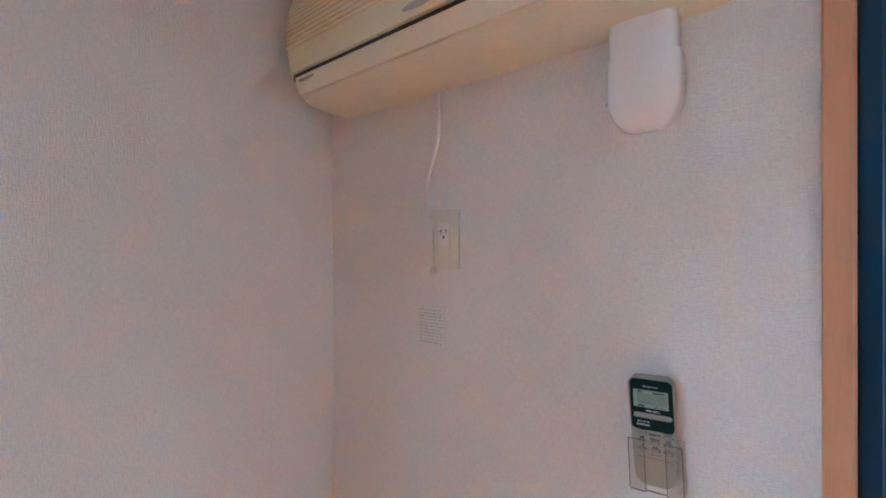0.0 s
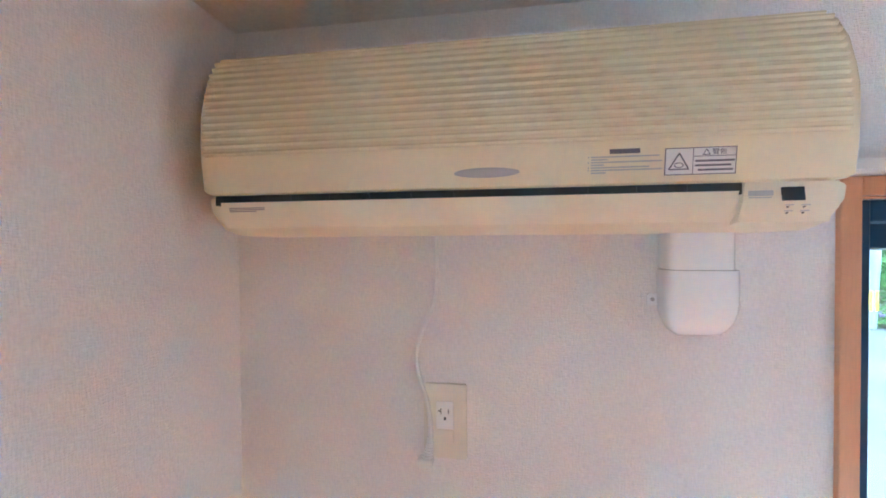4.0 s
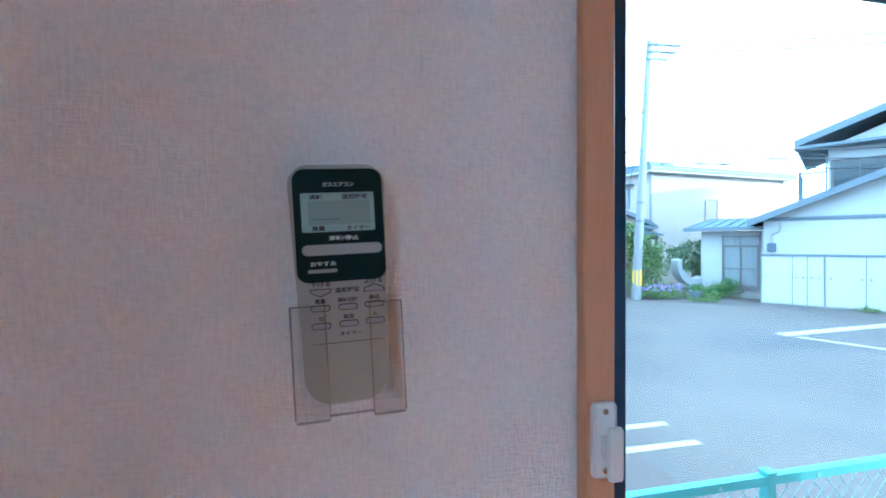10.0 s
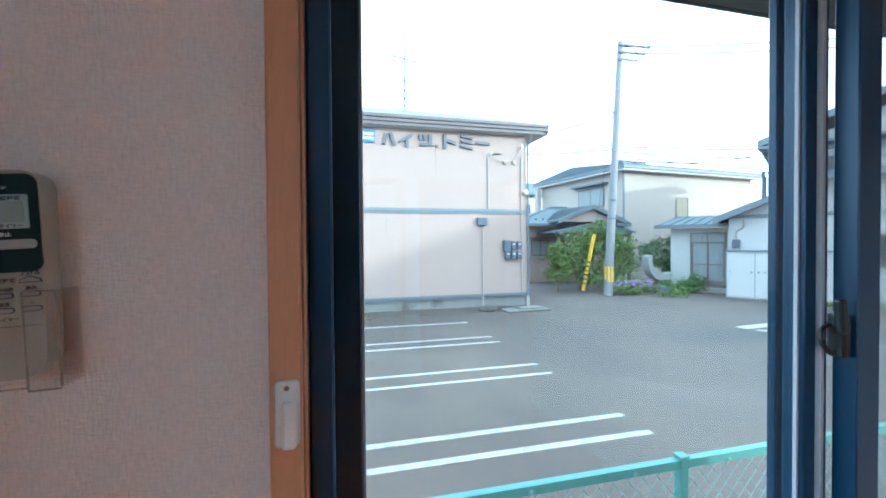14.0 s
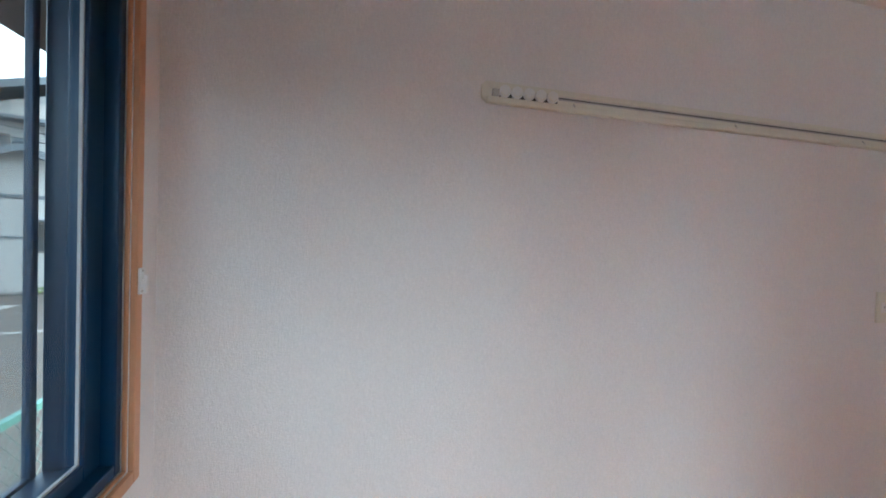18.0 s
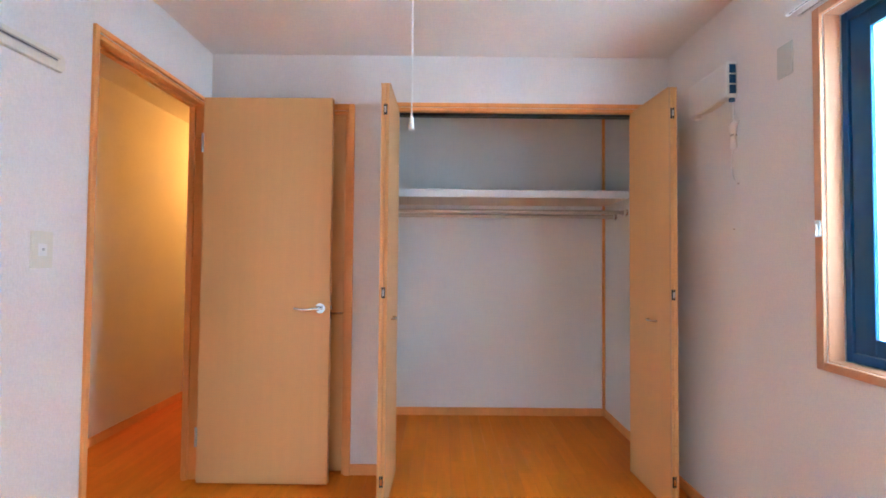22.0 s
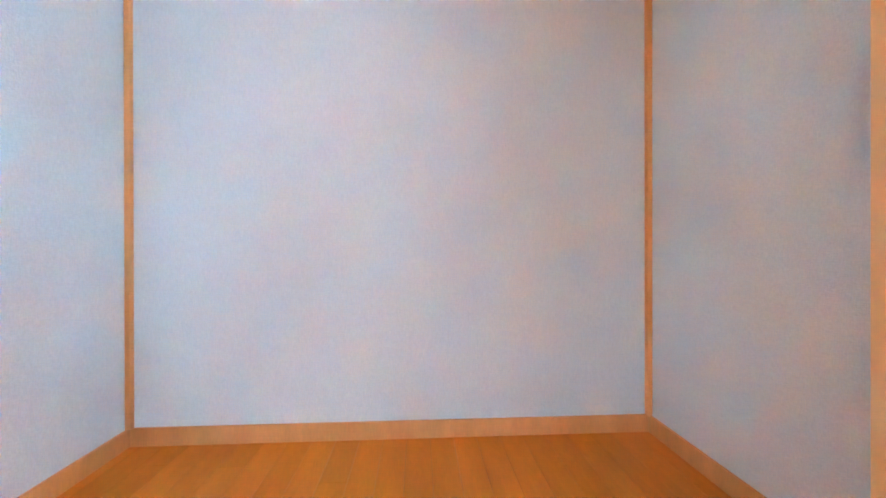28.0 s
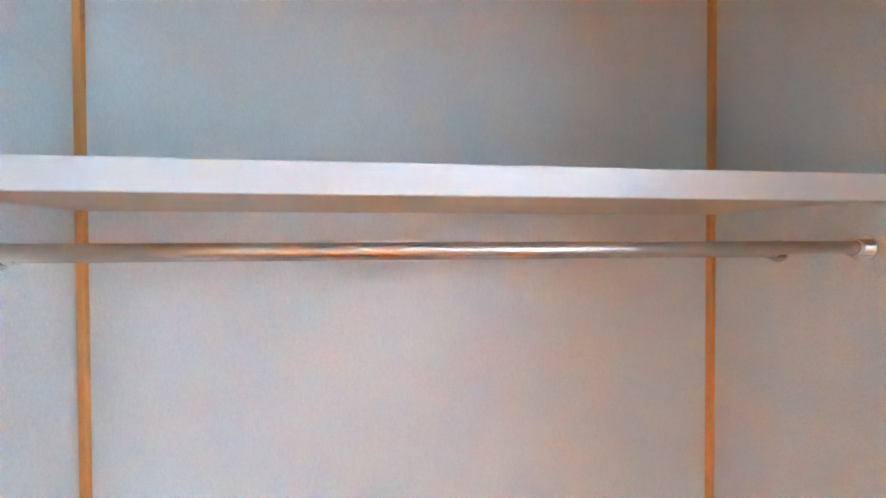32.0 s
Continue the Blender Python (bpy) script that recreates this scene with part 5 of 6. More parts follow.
CABLE = material("cable_black", (0.05, 0.05, 0.055), rough=0.7, vary=0.1, bump=0.0)
PANE = material("dark_window_glass", (0.045, 0.055, 0.06), rough=0.10, vary=0.15, bump=0.0)
WINFRAME = material("window_frame_brown", (0.10, 0.085, 0.075), rough=0.5, vary=0.1, bump=0.0)
BARK = material("bark", (0.12, 0.08, 0.05), rough=0.9, vary=0.2, scale=8, fine=50, bump=0.3)
SOIL = material("gravel_verge", (0.135, 0.118, 0.09), rough=0.95, vary=0.3, scale=3, fine=30, bump=0.4)
PURPLE = material("purple_petals", (0.36, 0.24, 0.62), rough=0.7, vary=0.2, bump=0.0)
SIGNBLUE = material("blue_sign", (0.03, 0.18, 0.62), rough=0.4, vary=0.04, bump=0.0)
SIGNRED = material("red_sign", (0.62, 0.08, 0.07), rough=0.4, vary=0.04, bump=0.0)


def leafy(name, color, tint):
    mat = material(name, color, rough=0.6, vary=0.3, scale=2.5, fine=12, bump=0.0, tint=tint)
    nt = mat.node_tree
    b = nt.nodes["Principled BSDF"]
    geo = nt.nodes.new("ShaderNodeNewGeometry")
    mr = nt.nodes.new("ShaderNodeMapRange")
    mr.inputs["To Min"].default_value, mr.inputs["To Max"].default_value = 0.55, 1.5
    hsv = nt.nodes.new("ShaderNodeHueSaturation")
    src = b.inputs["Base Color"].links[0].from_socket
    nt.links.new(geo.outputs["Random Per Island"], mr.inputs[0])
    nt.links.new(mr.outputs[0], hsv.inputs["Value"])
    nt.links.new(src, hsv.inputs["Color"])
    nt.links.new(hsv.outputs[0], b.inputs["Base Color"])
    return mat


LEAF1 = leafy("leaves_mid", (0.060, 0.130, 0.025), (0.10, 0.19, 0.035))
LEAF2 = leafy("leaves_light", (0.085, 0.145, 0.038), (0.145, 0.205, 0.050))
DRYGRASS = leafy("dry_grass", (0.105, 0.105, 0.050), (0.16, 0.145, 0.075))
LEAF3 = leafy("leaves_dark", (0.05, 0.105, 0.035), (0.075, 0.14, 0.04))

# markings on the asphalt
paint_rows = []
for y in (3.44, 3.91):
    paint_rows.append((-1.6, 4.33, y - 0.052, y + 0.052))
for y in (5.59, 6.09, 7.76, 8.25):
    paint_rows.append((0.62, 4.31, y - 0.042, y + 0.042))
paint_rows.append((0.75, 4.29, 9.90, 10.00))
for x0, x1, y0, y1 in paint_rows:
    single("parking_line", boxes((x0, x1, y0, y1, G + 0.002, G + 0.006)), WORNPAINT if y0 < 4.5 else LINEPAINT, "worn white parking line on the asphalt", "parking line", group="parking lines", kind="structure")


def strip(a, b, w, name="road_line"):
    a, b = Vector((*a, 0)), Vector((*b, 0))
    d = (b - a).normalized()
    s = Vector((-d.y, d.x, 0)) * w / 2
    bm = bmesh.new()
    prism(bm, [tuple((a + s)[:2]), tuple((a - s)[:2]), tuple((b - s)[:2]), tuple((b + s)[:2])], "z", G + 0.002, G + 0.006)
    return single(name, bm, LINEPAINT, "worn white line across the lot", "road line", group="road lines", kind="structure")


strip((10.40, 7.42), (14.6, 7.75), 0.30)
strip((10.55, 7.15), (12.6, 2.4), 0.16)
# verge and kerb stones along the west side of the lot
single("verge", boxes((-3.0, 0.35, 6.0, 11.2, G + 0.001, G + 0.03)), SOIL, "gravelly verge with weeds", "verge", kind="structure")
single("kerb", boxes((0.36, 0.42, 6.2, 11.0, G, G + 0.05)), FOUNDATION, "low broken concrete kerb", "kerb", kind="structure")
rng = random.Random(3)
y = 6.3
while y < 8.9:
    l = rng.uniform(0.25, 0.5)
    bm = boxes((0.25 + rng.uniform(-0.05, 0.05), 0.52, y, y + l - 0.04, G, G + rng.uniform(0.10, 0.24)), bev=0.03, seg=2)
    single("kerb_stone", bm, FOUNDATION, "rough concrete kerb stone at the verge", "kerb stone", group="kerb stones")
    y += l

# ---- apartment building across the lot ----
bld = thing("apartment_building", (2.0, 12.0, G), "two-storey cream apartment building with dark metal eaves", "apartment building")
FY, BX0, BX1 = 11.9, -12.0, 6.95
part("foundation", boxes((BX0 + 0.03, BX1 - 0.03, FY + 0.03, 17.3, G, -0.26)), FOUNDATION, bld, "stained concrete base")
for z in (-0.275, -0.32):
    smooth(part("base_pipe", tube(bmesh.new(), [(BX0, FY - 0.01, z), (BX1 - 0.1, FY - 0.01, z)], 0.014, 6), FASCIA, bld))
part("base_flashing", boxes((BX0, BX1 + 0.01, FY - 0.02, 17.31, -0.26, -0.20)), FASCIA, bld)
part("body", boxes((BX0 + 0.02, BX1 - 0.02, FY + 0.02, 17.3, -0.21, 4.846)), SIDING, bld)
x = BX1
while x > BX0 + 0.5:
    for z0, z1 in ((-0.198, 2.315), (2.485, 4.842)):
        part("siding_panel", boxes((x - 1.508, x - 0.0005, FY, FY + 0.02, z0, z1), bev=0.001), SIDING, bld)
    x -= 1.51
part("band", boxes((BX0, BX1 + 0.012, FY - 0.025, FY + 0.02, 2.315, 2.485), bev=0.01), BAND, bld, "blue-grey band between the storeys")
part("band_ridge", boxes((BX0, BX1 + 0.014, FY - 0.045, FY - 0.020, 2.385, 2.425), bev=0.008), BAND, bld)
part("soffit", boxes((BX0 - 0.4, 7.56, 11.67, 19.4, 4.845, 4.88)), PALESOFFIT, bld)
for k in range(3):
    part("fascia", boxes((BX0 - 0.4, 7.58 + 0.02 * k, 11.64 - 0.02 * k, 11.71, 4.85 + 0.112 * k, 4.954 + 0.112 * k), bev=0.012), ROOFDARK, bld)
    part("fascia", boxes((7.54, 7.58 + 0.02 * k, 11.711, 17.5, 4.85 + 0.112 * k, 4.954 + 0.112 * k), bev=0.012), ROOFDARK, bld)
bm = bmesh.new()
for x, y, z in ((BX0 - 0.4, 11.66, 5.17), (7.56, 11.66, 5.17), (7.56, 17.4, 5.17), (BX0 - 0.4, 17.4, 5.17), (BX0 - 0.4, 14.5, 6.22), (4.3, 14.5, 6.22)):
    bm.verts.new((x, y, z))
    bm.verts.new((x, y, z + 0.02))
bmesh.ops.convex_hull(bm, input=bm.verts)
part("roof", bm, ROOFDARK, bld)
bm = bmesh.new()
tube(bm, curve_pts([(7.06, 11.74, 4.84), (7.03, 11.78, 4.70), (6.985, 11.85, 4.55), (6.985, 11.86, 4.4)]) + [Vector((6.985, 11.86, 0.0)), Vector((6.985, 11.86, G + 0.35))], 0.035, 8)
smooth(part("downpipe", bm, FASCIA, bld, "grey downpipe at the corner"))
smooth(part("drain_sleeve", cyl(bmesh.new(), (6.985, 11.86, G), (6.985, 11.86, G + 0.36), 0.055, 14), PIPE, bld))
for x, z0, z1 in ((5.63, 2.49, 4.10), (6.76, -0.2, 4.15), (5.44, -0.65, 2.0)):
    smooth(part("conduit", tube(bmesh.new(), [(x, FY - 0.03, z0), (x, FY - 0.03, z1)], 0.022, 6), PIPE, bld))
part("junction_box", boxes((5.24, 5.56, FY - 0.13, FY, 1.96, 2.20), bev=0.015), METER, bld, "blue-grey junction box")
smooth(part("wall_lamp", ball(bmesh.new(), (6.88, FY - 0.10, 3.02), 0.085, 12), WHITE, bld))
for i in range(3):
    for j in range(2):
        x, z = 6.17 + i * 0.20, 0.88 + j * 0.31
        if (i, j) == (0, 1):
            part("meter_cabinet", boxes((6.12, 6.35, FY - 0.14, FY - 0.001, 1.13, 1.49), bev=0.012), METER, bld, "blue-grey meter cabinet")
            continue
        mtr = part("electric_meter", boxes((x, x + 0.17, FY - 0.13, FY - 0.02, z, z + 0.27), bev=0.03, seg=2), METER, bld, "grey electric meter")
        part("dial", boxes((x + 0.045, x + 0.125, FY - 0.136, FY - 0.128, z + 0.15, z + 0.20), bev=0.01), PALESOFFIT, mtr)
for z in (0.86, 1.16):
    smooth(part("meter_cable", tube(bmesh.new(), curve_pts([(6.2, FY - 0.03, z), (6.5, FY - 0.03, z - 0.05), (6.76, FY - 0.03, z + 0.02)]), 0.014, 6), PIPE, bld))
for x in (6.20, 6.50):
    part("vent_hood", boxes((x - 0.06, x + 0.06, FY - 0.06, FY, 3.9, 4.02), bev=0.02), SIDING, bld)
LETTER = material("dark_letters", (0.10, 0.11, 0.13), rough=0.5, vary=0.05, bump=0.0)
# each katakana letter: its strokes, from end to end in x and z, in the facade's own metres
STROKES = {
    "letter_ha": ((2.47, 4.66, 2.36, 4.36), (2.56, 4.68, 2.68, 4.34)),
    "letter_i": ((3.19, 4.66, 2.84, 4.46), (3.05, 4.56, 3.05, 4.31)),
    "letter_tsu": ((3.44, 4.68, 3.47, 4.54), (3.57, 4.69, 3.60, 4.55), (3.76, 4.70, 3.76, 4.46), (3.80, 4.42, 3.46, 4.40)),
    "full_stop": ((3.95, 4.37, 3.99, 4.37),),
    "letter_to": ((4.23, 4.72, 4.23, 4.32), (4.27, 4.56, 4.56, 4.48)),
    "letter_mi": ((4.74, 4.72, 5.09, 4.66), (4.74, 4.57, 5.09, 4.51), (4.74, 4.42, 5.09, 4.34)),
    "long_vowel_mark": ((5.26, 4.545, 5.65, 4.515),),
}
sg = thing("building_sign", (4.0, FY, 4.2), "large dark katakana letters on the facade", "sign")
for nm, strokes in STROKES.items():
    bm = bmesh.new()
    for i, (x0, z0, x1, z1) in enumerate(strokes):
        d = Vector((x1 - x0, 0, z1 - z0)).normalized()
        w = Vector((-d.z, 0, d.x)) * (0.034 if nm in ("full_stop", "letter_mi") else 0.045)
        e = d * 0.02
        p, q = Vector((x0, 0, z0)) - e, Vector((x1, 0, z1)) + e
        prism(bm, [(v.x, v.z) for v in (p - w, q - w, q + w, p + w)], "y", FY - 0.075 + 0.002 * i, FY - 0.004)
    part(nm, bm, LETTER, sg)
sb = thing("sign_board", (1.7, FY, 4.37), "sign board, white with a red house shape and blue", "sign")
part("white_half", boxes((1.29, 1.69, FY - 0.06, FY - 0.001, 4.38, 4.74), bev=0.004), WHITE, sb)
part("blue_half", boxes((1.692, 2.09, FY - 0.06, FY - 0.001, 4.38, 4.74), bev=0.004), SIGNBLUE, sb)
bm = bmesh.new()
prism(bm, [(1.36, 4.42), (1.62, 4.42), (1.62, 4.57), (1.66, 4.57), (1.49, 4.71), (1.32, 4.57), (1.36, 4.57)], "y", FY - 0.064, FY - 0.059)
part("house_shape", bm, SIGNRED, sb)
bm = cyl(bmesh.new(), (1.49, FY - 0.068, 4.53), (1.49, FY - 0.063, 4.53), 0.075, 18)
part("round_shape", bm, WHITE, sb)
for z in (4.46, 4.59):
    for x, w in ((1.73, 0.07), (1.82, 0.06), (1.90, 0.07), (1.99, 0.06)):
        part("white_bar", boxes((x, x + w, FY - 0.064, FY - 0.059, z, z + 0.07)), WHITE, sb)
ant = thing("roof_antenna", (3.34, 14.0, 5.5), "thin metal television antenna with two booms on the roof", "antenna")
smooth(part("mast", tube(bmesh.new(), [(3.34, 14.0, 5.3), (3.34, 14.0, 8.9)], 0.026, 6), METER, ant))
for z, l0, l1, tilt, n in ((7.08, 0.18, 0.27, -0.28, 5), (7.86, 0.56, 0.60, -0.18, 9)):
    bo = part("boom", tube(bmesh.new(), [(3.34 - l0, 14.0, z - l0 * tilt), (3.34 + l1, 14.0, z + l1 * tilt)], 0.018, 5), METER, ant)
    for k in range(n):
        d = -l0 + (l0 + l1) * (k + 0.3) / n
        part("element", tube(bmesh.new(), [(3.34 + d - 0.03, 13.78, z + d * tilt - 0.03), (3.34 + d + 0.03, 14.22, z + d * tilt + 0.03)], 0.010, 4), METER, bo)
part("upright_element", tube(bmesh.new(), [(3.0, 14.0, 7.75), (3.0, 14.0, 8.2)], 0.014, 5), METER, ant)
for z in (6.2, 6.45, 6.72):
    part("mast_clamp", boxes((3.29, 3.39, 13.95, 14.05, z, z + 0.07), bev=0.01), METER, ant)
# strip of dirt along the foot of the building
rng = random.Random(21)
bm = bmesh.new()
front, n, off = [], 46, 0.0
for k in range(n + 1):
    x = -3.0 + k * 0.22
    off = 0.7 * off + rng.uniform(-0.09, 0.09)
    depth = 0.62 + off if x < 5.4 else max(0.15, 0.45 + off - (x - 5.4) * 0.12)
    front.append((bm.verts.new((x, FY + 0.028 - depth, G + 0.004)), bm.verts.new((x, FY + 0.028 - depth * 0.5, G + 0.03 + rng.uniform(0, 0.02))), bm.verts.new((x, FY + 0.028, G + 0.05 + rng.uniform(0, 0.03)))))
for a, b in zip(front, front[1:]):
    bm.faces.new((a[0], b[0], b[1], a[1]))
    bm.faces.new((a[1], b[1], b[2], a[2]))
single("dirt_strip", bm, DIRT, "strip of dark dirt along the foot of the building", "dirt", kind="structure")
rng = random.Random(22)
for x, y, w in ((5.45, 11.50, 0.22), (5.75, 11.62, 0.15), (6.05, 11.72, 0.12)):
    bm = bmesh.new()
    bmesh.ops.create_icosphere(bm, subdivisions=2, radius=w)
    for v in bm.verts:
        v.co = Vector((x, y, G + 0.05)) + Vector((v.co.x * 1.3, v.co.y, v.co.z * 0.55)) * rng.uniform(0.85, 1.12)
    single("stone", bm, DIRT, "dark rough stone at the foot of the building", "stone", group="stones at the building")
single("concrete_step", boxes((5.9, 7.35, 11.0, 11.60, G, G + 0.05), (6.4, 7.2, 11.2, 11.6, G + 0.0505, G + 0.09), bev=0.02), FOUNDATION, "low cracked concrete slab at the building corner", "step")

for x, z in ((5.72, 4.20), (6.76, 4.46)):
    part("cable_anchor", cyl(bmesh.new(), (x, FY + 0.01, z), (x, FY - 0.12, z), 0.02, 8), METER, bld)
    part("anchor_insulator", cyl(bmesh.new(), (x - 0.01, FY - 0.10, z - 0.05), (x - 0.01, FY - 0.10, z + 0.05), 0.035, 10), PALESOFFIT, bld)
smooth(part("cable_loop", tube(bmesh.new(), curve_pts([(5.72, FY - 0.10, 4.18), (5.95, FY - 0.06, 4.02), (6.35, FY - 0.05, 4.0), (6.6, FY - 0.05, 4.2), (6.76, FY - 0.08, 4.44)]), 0.014, 6), PIPE, bld))

# ---- own building: eaves outside the window ----
hood = thing("window_hood", (1.5, 0.14, 2.04), "dark metal hood above the window outside", "window hood", kind="structure")
part("canopy", boxes((0.30, 2.74, 0.141, 0.565, 2.104, 2.135), bev=0.004), SOFFIT, hood)
part("front_lip", boxes((0.29, 2.75, 0.5655, 0.578, 2.100, 2.150), bev=0.003), SOFFIT, hood)
for x in (0.9, 1.7, 2.5):
    part("brace", boxes((x, x + 0.03, 0.141, 0.53, 2.1355, 2.175)), SOFFIT, hood)
bm = bmesh.new()
prism(bm, [(0.49, 1.965), (0.498, 1.99), (0.141, 2.51), (0.141, 2.47)], "x", 2.765, 3.5)
part("side_roof", bm, SOFFIT, hood, "dark sloping roof sheet")
single("outer_wall", boxes((2.721, 2.86, -1.39, 0.14, G, 2.5), (3.561, 3.70, -6.6, -1.39, G, 2.5), (2.861, 3.70, -1.39, 0.139, G, 2.5), (-0.30, -0.141, -6.6, VY0 - 0.1, G, 2.5), (-0.30, -0.141, VY1 + 0.1, 0.14, G, 2.5), (-0.30, 2.86, 0.02, 0.139, G, -0.03)), SIDING, "cream outer wall of the own building", "wall", kind="structure")

# unseen storey and roof, added to block the sun over part of the lot
own = thing("shade_storey", (1.7, -3.0, G), "unseen upper storey of the own building, added to cast shade", "building", kind="structure")
part("upper_storey", boxes((-0.30, 3.70, -6.6, 0.14, 2.625, 5.695)), SIDING, own)
bm = bmesh.new()
prism(bm, [(-7.1, 5.70), (0.75, 5.70), (0.75, 5.90), (-3.2, 7.0), (-7.1, 5.90)], "x", -0.8, 4.2)
part("roof", bm, ROOFDARK, own)
# unseen house, added to shape the shade on the facade and lot
nb = thing("shade_house", (20.5, -2.4, G), "unseen gabled house, added to shape the shade on the facade", "house")
bm = bmesh.new()
prism(bm, [(15.0, G), (26.0, G), (26.0, 4.9), (20.5, 7.2), (15.0, 4.9)], "y", -3.8, -1.0)
part("wall", bm, SIDING, nb)
bm = bmesh.new()
prism(bm, [(14.5, 4.75), (20.5, 7.25), (26.5, 4.75), (26.5, 4.95), (20.5, 7.45), (14.5, 4.95)], "y", -4.1, -0.7)
part("roof", bm, ROOFDARK, nb)

# ---- teal net fence in front of the window ----
fen = thing("net_fence", (3.0, 1.14, G), "teal painted steel fence with diamond wire net", "fence")
part("kerb", boxes((-3.0, 9.6, 1.06, 1.22, G, G + 0.14), bev=0.01), CONCRETE, fen, "concrete kerb")
for k in range(-2, 4):
    x = 2.47 + 1.98 * k
    p = part("post", boxes((x - 0.022, x + 0.022, 1.118, 1.162, G + 0.1, 0.466), bev=0.004), TEAL, fen)
    part("cap", boxes((x - 0.026, x + 0.026, 1.114, 1.166, 0.466, 0.474), bev=0.003), TEAL, p)
    if k < 3:
        for z0, z1 in ((0.418, 0.456), (G + 0.17, G + 0.205)):
            r = part("rail", boxes((x + 0.0225, x + 1.9575, 1.122, 1.130, z0, z1), (x + 0.0225, x + 1.9575, 1.1305, 1.158, z1 - 0.005, z1)), TEAL, fen)
            for j in range(4):
                part("bolt", cyl(bmesh.new(), (x + 0.25 + j * 0.49, 1.122, z0 + 0.014), (x + 0.25 + j * 0.49, 1.116, z0 + 0.014), 0.009, 8), WIRE, r)
bm = bmesh.new()
z0, z1, pitch = G + 0.19, 0.43, 0.075
for s in (1, -1):
    x = -1.5 - (z1 - z0)
    while x < 8.3 + (z1 - z0):
        a, b = Vector((x, 1.134 + 0.004 * s, z0)), Vector((x + (z1 - z0) * 0.9, 1.134 + 0.004 * s, z1))
        if s < 0:
            a.x, b.x = b.x, a.x
        lo, hi = max(-1.5, min(a.x, b.x)), min(8.3, max(a.x, b.x))
        if hi > lo:
            d = (b - a)
            pa, pb = a + d * ((lo - a.x) / d.x if s > 0 else (hi - a.x) / d.x), a + d * ((hi - a.x) / d.x if s > 0 else (lo - a.x) / d.x)
            tube(bm, [pa, pb], 0.0018, 4)
        x += pitch
nt_ = part("wire_net", bm, WIRE, fen, "diamond wire net")
tagged(nt_, kind="stuff")

# ---- utility pole ----
po = thing("utility_pole", (11.16, 13.47, G), "grey concrete utility pole with yellow striped band", "utility pole")


def on_pole(z):
    return Vector((11.14 + 0.0573 * (z - G), 13.47, z))


smooth(part("shaft", tube(bmesh.new(), [on_pole(G + (9.15 - G) * k / 6) for k in range(7)], [0.172 - 0.012 * k for k in range(7)], 16), POLEGREY, po))
for k in range(8):
    a = math.tau * k / 8 - 2.2
    c = on_pole(0.16)
    bm = boxes((-0.040, 0.040, -0.176, -0.166, -0.30, 0.30), bev=0.004)
    bm.transform(Matrix.Translation(c) @ Matrix.Rotation(a, 4, "Z"))
    part("yellow_stripe", bm, YELLOW, po)
for z in (2.3, 3.0, 4.5, 5.9, 6.3):
    c = on_pole(z)
    part("clamp", cyl(bmesh.new(), c - Vector((0, 0, 0.04)), c + Vector((0, 0, 0.04)), 0.178 - 0.010 * z, 14), METER, po)
for z, l in ((8.98, 1.25), (8.70, 1.05), (8.42, 0.7)):
    c = on_pole(z)
    arm = part("crossarm", boxes((c.x - 0.15, c.x + l, c.y - 0.18, c.y - 0.11, z - 0.035, z + 0.035)), METER, po)
    for k in range(3):
        x = c.x + 0.25 + (l - 0.3) * k / 2
        smooth(part("insulator", cyl(bmesh.new(), (x, c.y - 0.145, z + 0.035), (x, c.y - 0.145, z + 0.17), 0.045, 10, 0.03), WHITE, arm))
gy = thing("guy_wire_guard", (10.95, 14.6, G), "yellow guy-wire guard with black stripes", "guy wire")
ga, gb = Vector((10.95, 14.85, G + 0.03)), Vector((11.50, 14.85, 1.72))
smooth(part("guard", tube(bmesh.new(), [ga, gb], 0.075, 12), YELLOW, gy))
for k in range(6):
    a = ga + (gb - ga) * (0.12 + 0.075 * k)
    part("black_stripe", tube(bmesh.new(), [a, a + (gb - ga).normalized() * 0.07], 0.078, 12), BLACK, gy)
smooth(part("wire", tube(bmesh.new(), [gb, on_pole(7.6)], 0.012, 5), CABLE, gy))


def hang(a, b, sag, r=0.022):
    a, b = Vector(a), Vector(b)
    return tube(bmesh.new(), [a + (b - a) * (k / 14) - Vector((0, 0, sag * 4 * (k / 14) * (1 - k / 14))) for k in range(15)], r, 4)


for a, b, s in ((on_pole(5.0), (5.72, 11.80, 4.20), 0.08), (on_pole(6.5), (7.50, 11.60, 4.92), 0.10), (on_pole(4.6), (19.0, 12.4, 5.2), 0.35), (on_pole(4.9), (26.0, 6.0, 4.9), 0.6), (on_pole(5.1), (30.0, 2.0, 5.5), 0.8),
                (on_pole(8.95), (34.0, 0.0, 9.0), 0.9), (on_pole(8.7), (33.0, 0.0, 8.4), 0.9), (on_pole(4.7), (26.5, 6.0, 4.6), 0.7)):
    single("overhead_cable", hang(a, b, s), CABLE, "black overhead cable from the utility pole", "cable", group="overhead cables")


# ---- houses ----
def house_frame(origin, u):
    u = Vector((*u, 0)).normalized()
    n = Vector((-u.y, u.x, 0))
    m = Matrix.Identity(4)
    for i in range(3):
        m[i][0], m[i][1], m[i][2] = u[i], n[i], (0, 0, 1)[i]
        m[i][3] = (*origin, 0)[i]
    return m


def house(name, origin, u, label):
    t = thing(name, (0, 0, 0), label, "house", local=True)
    t.matrix_basis = house_frame(origin, u)
    return t


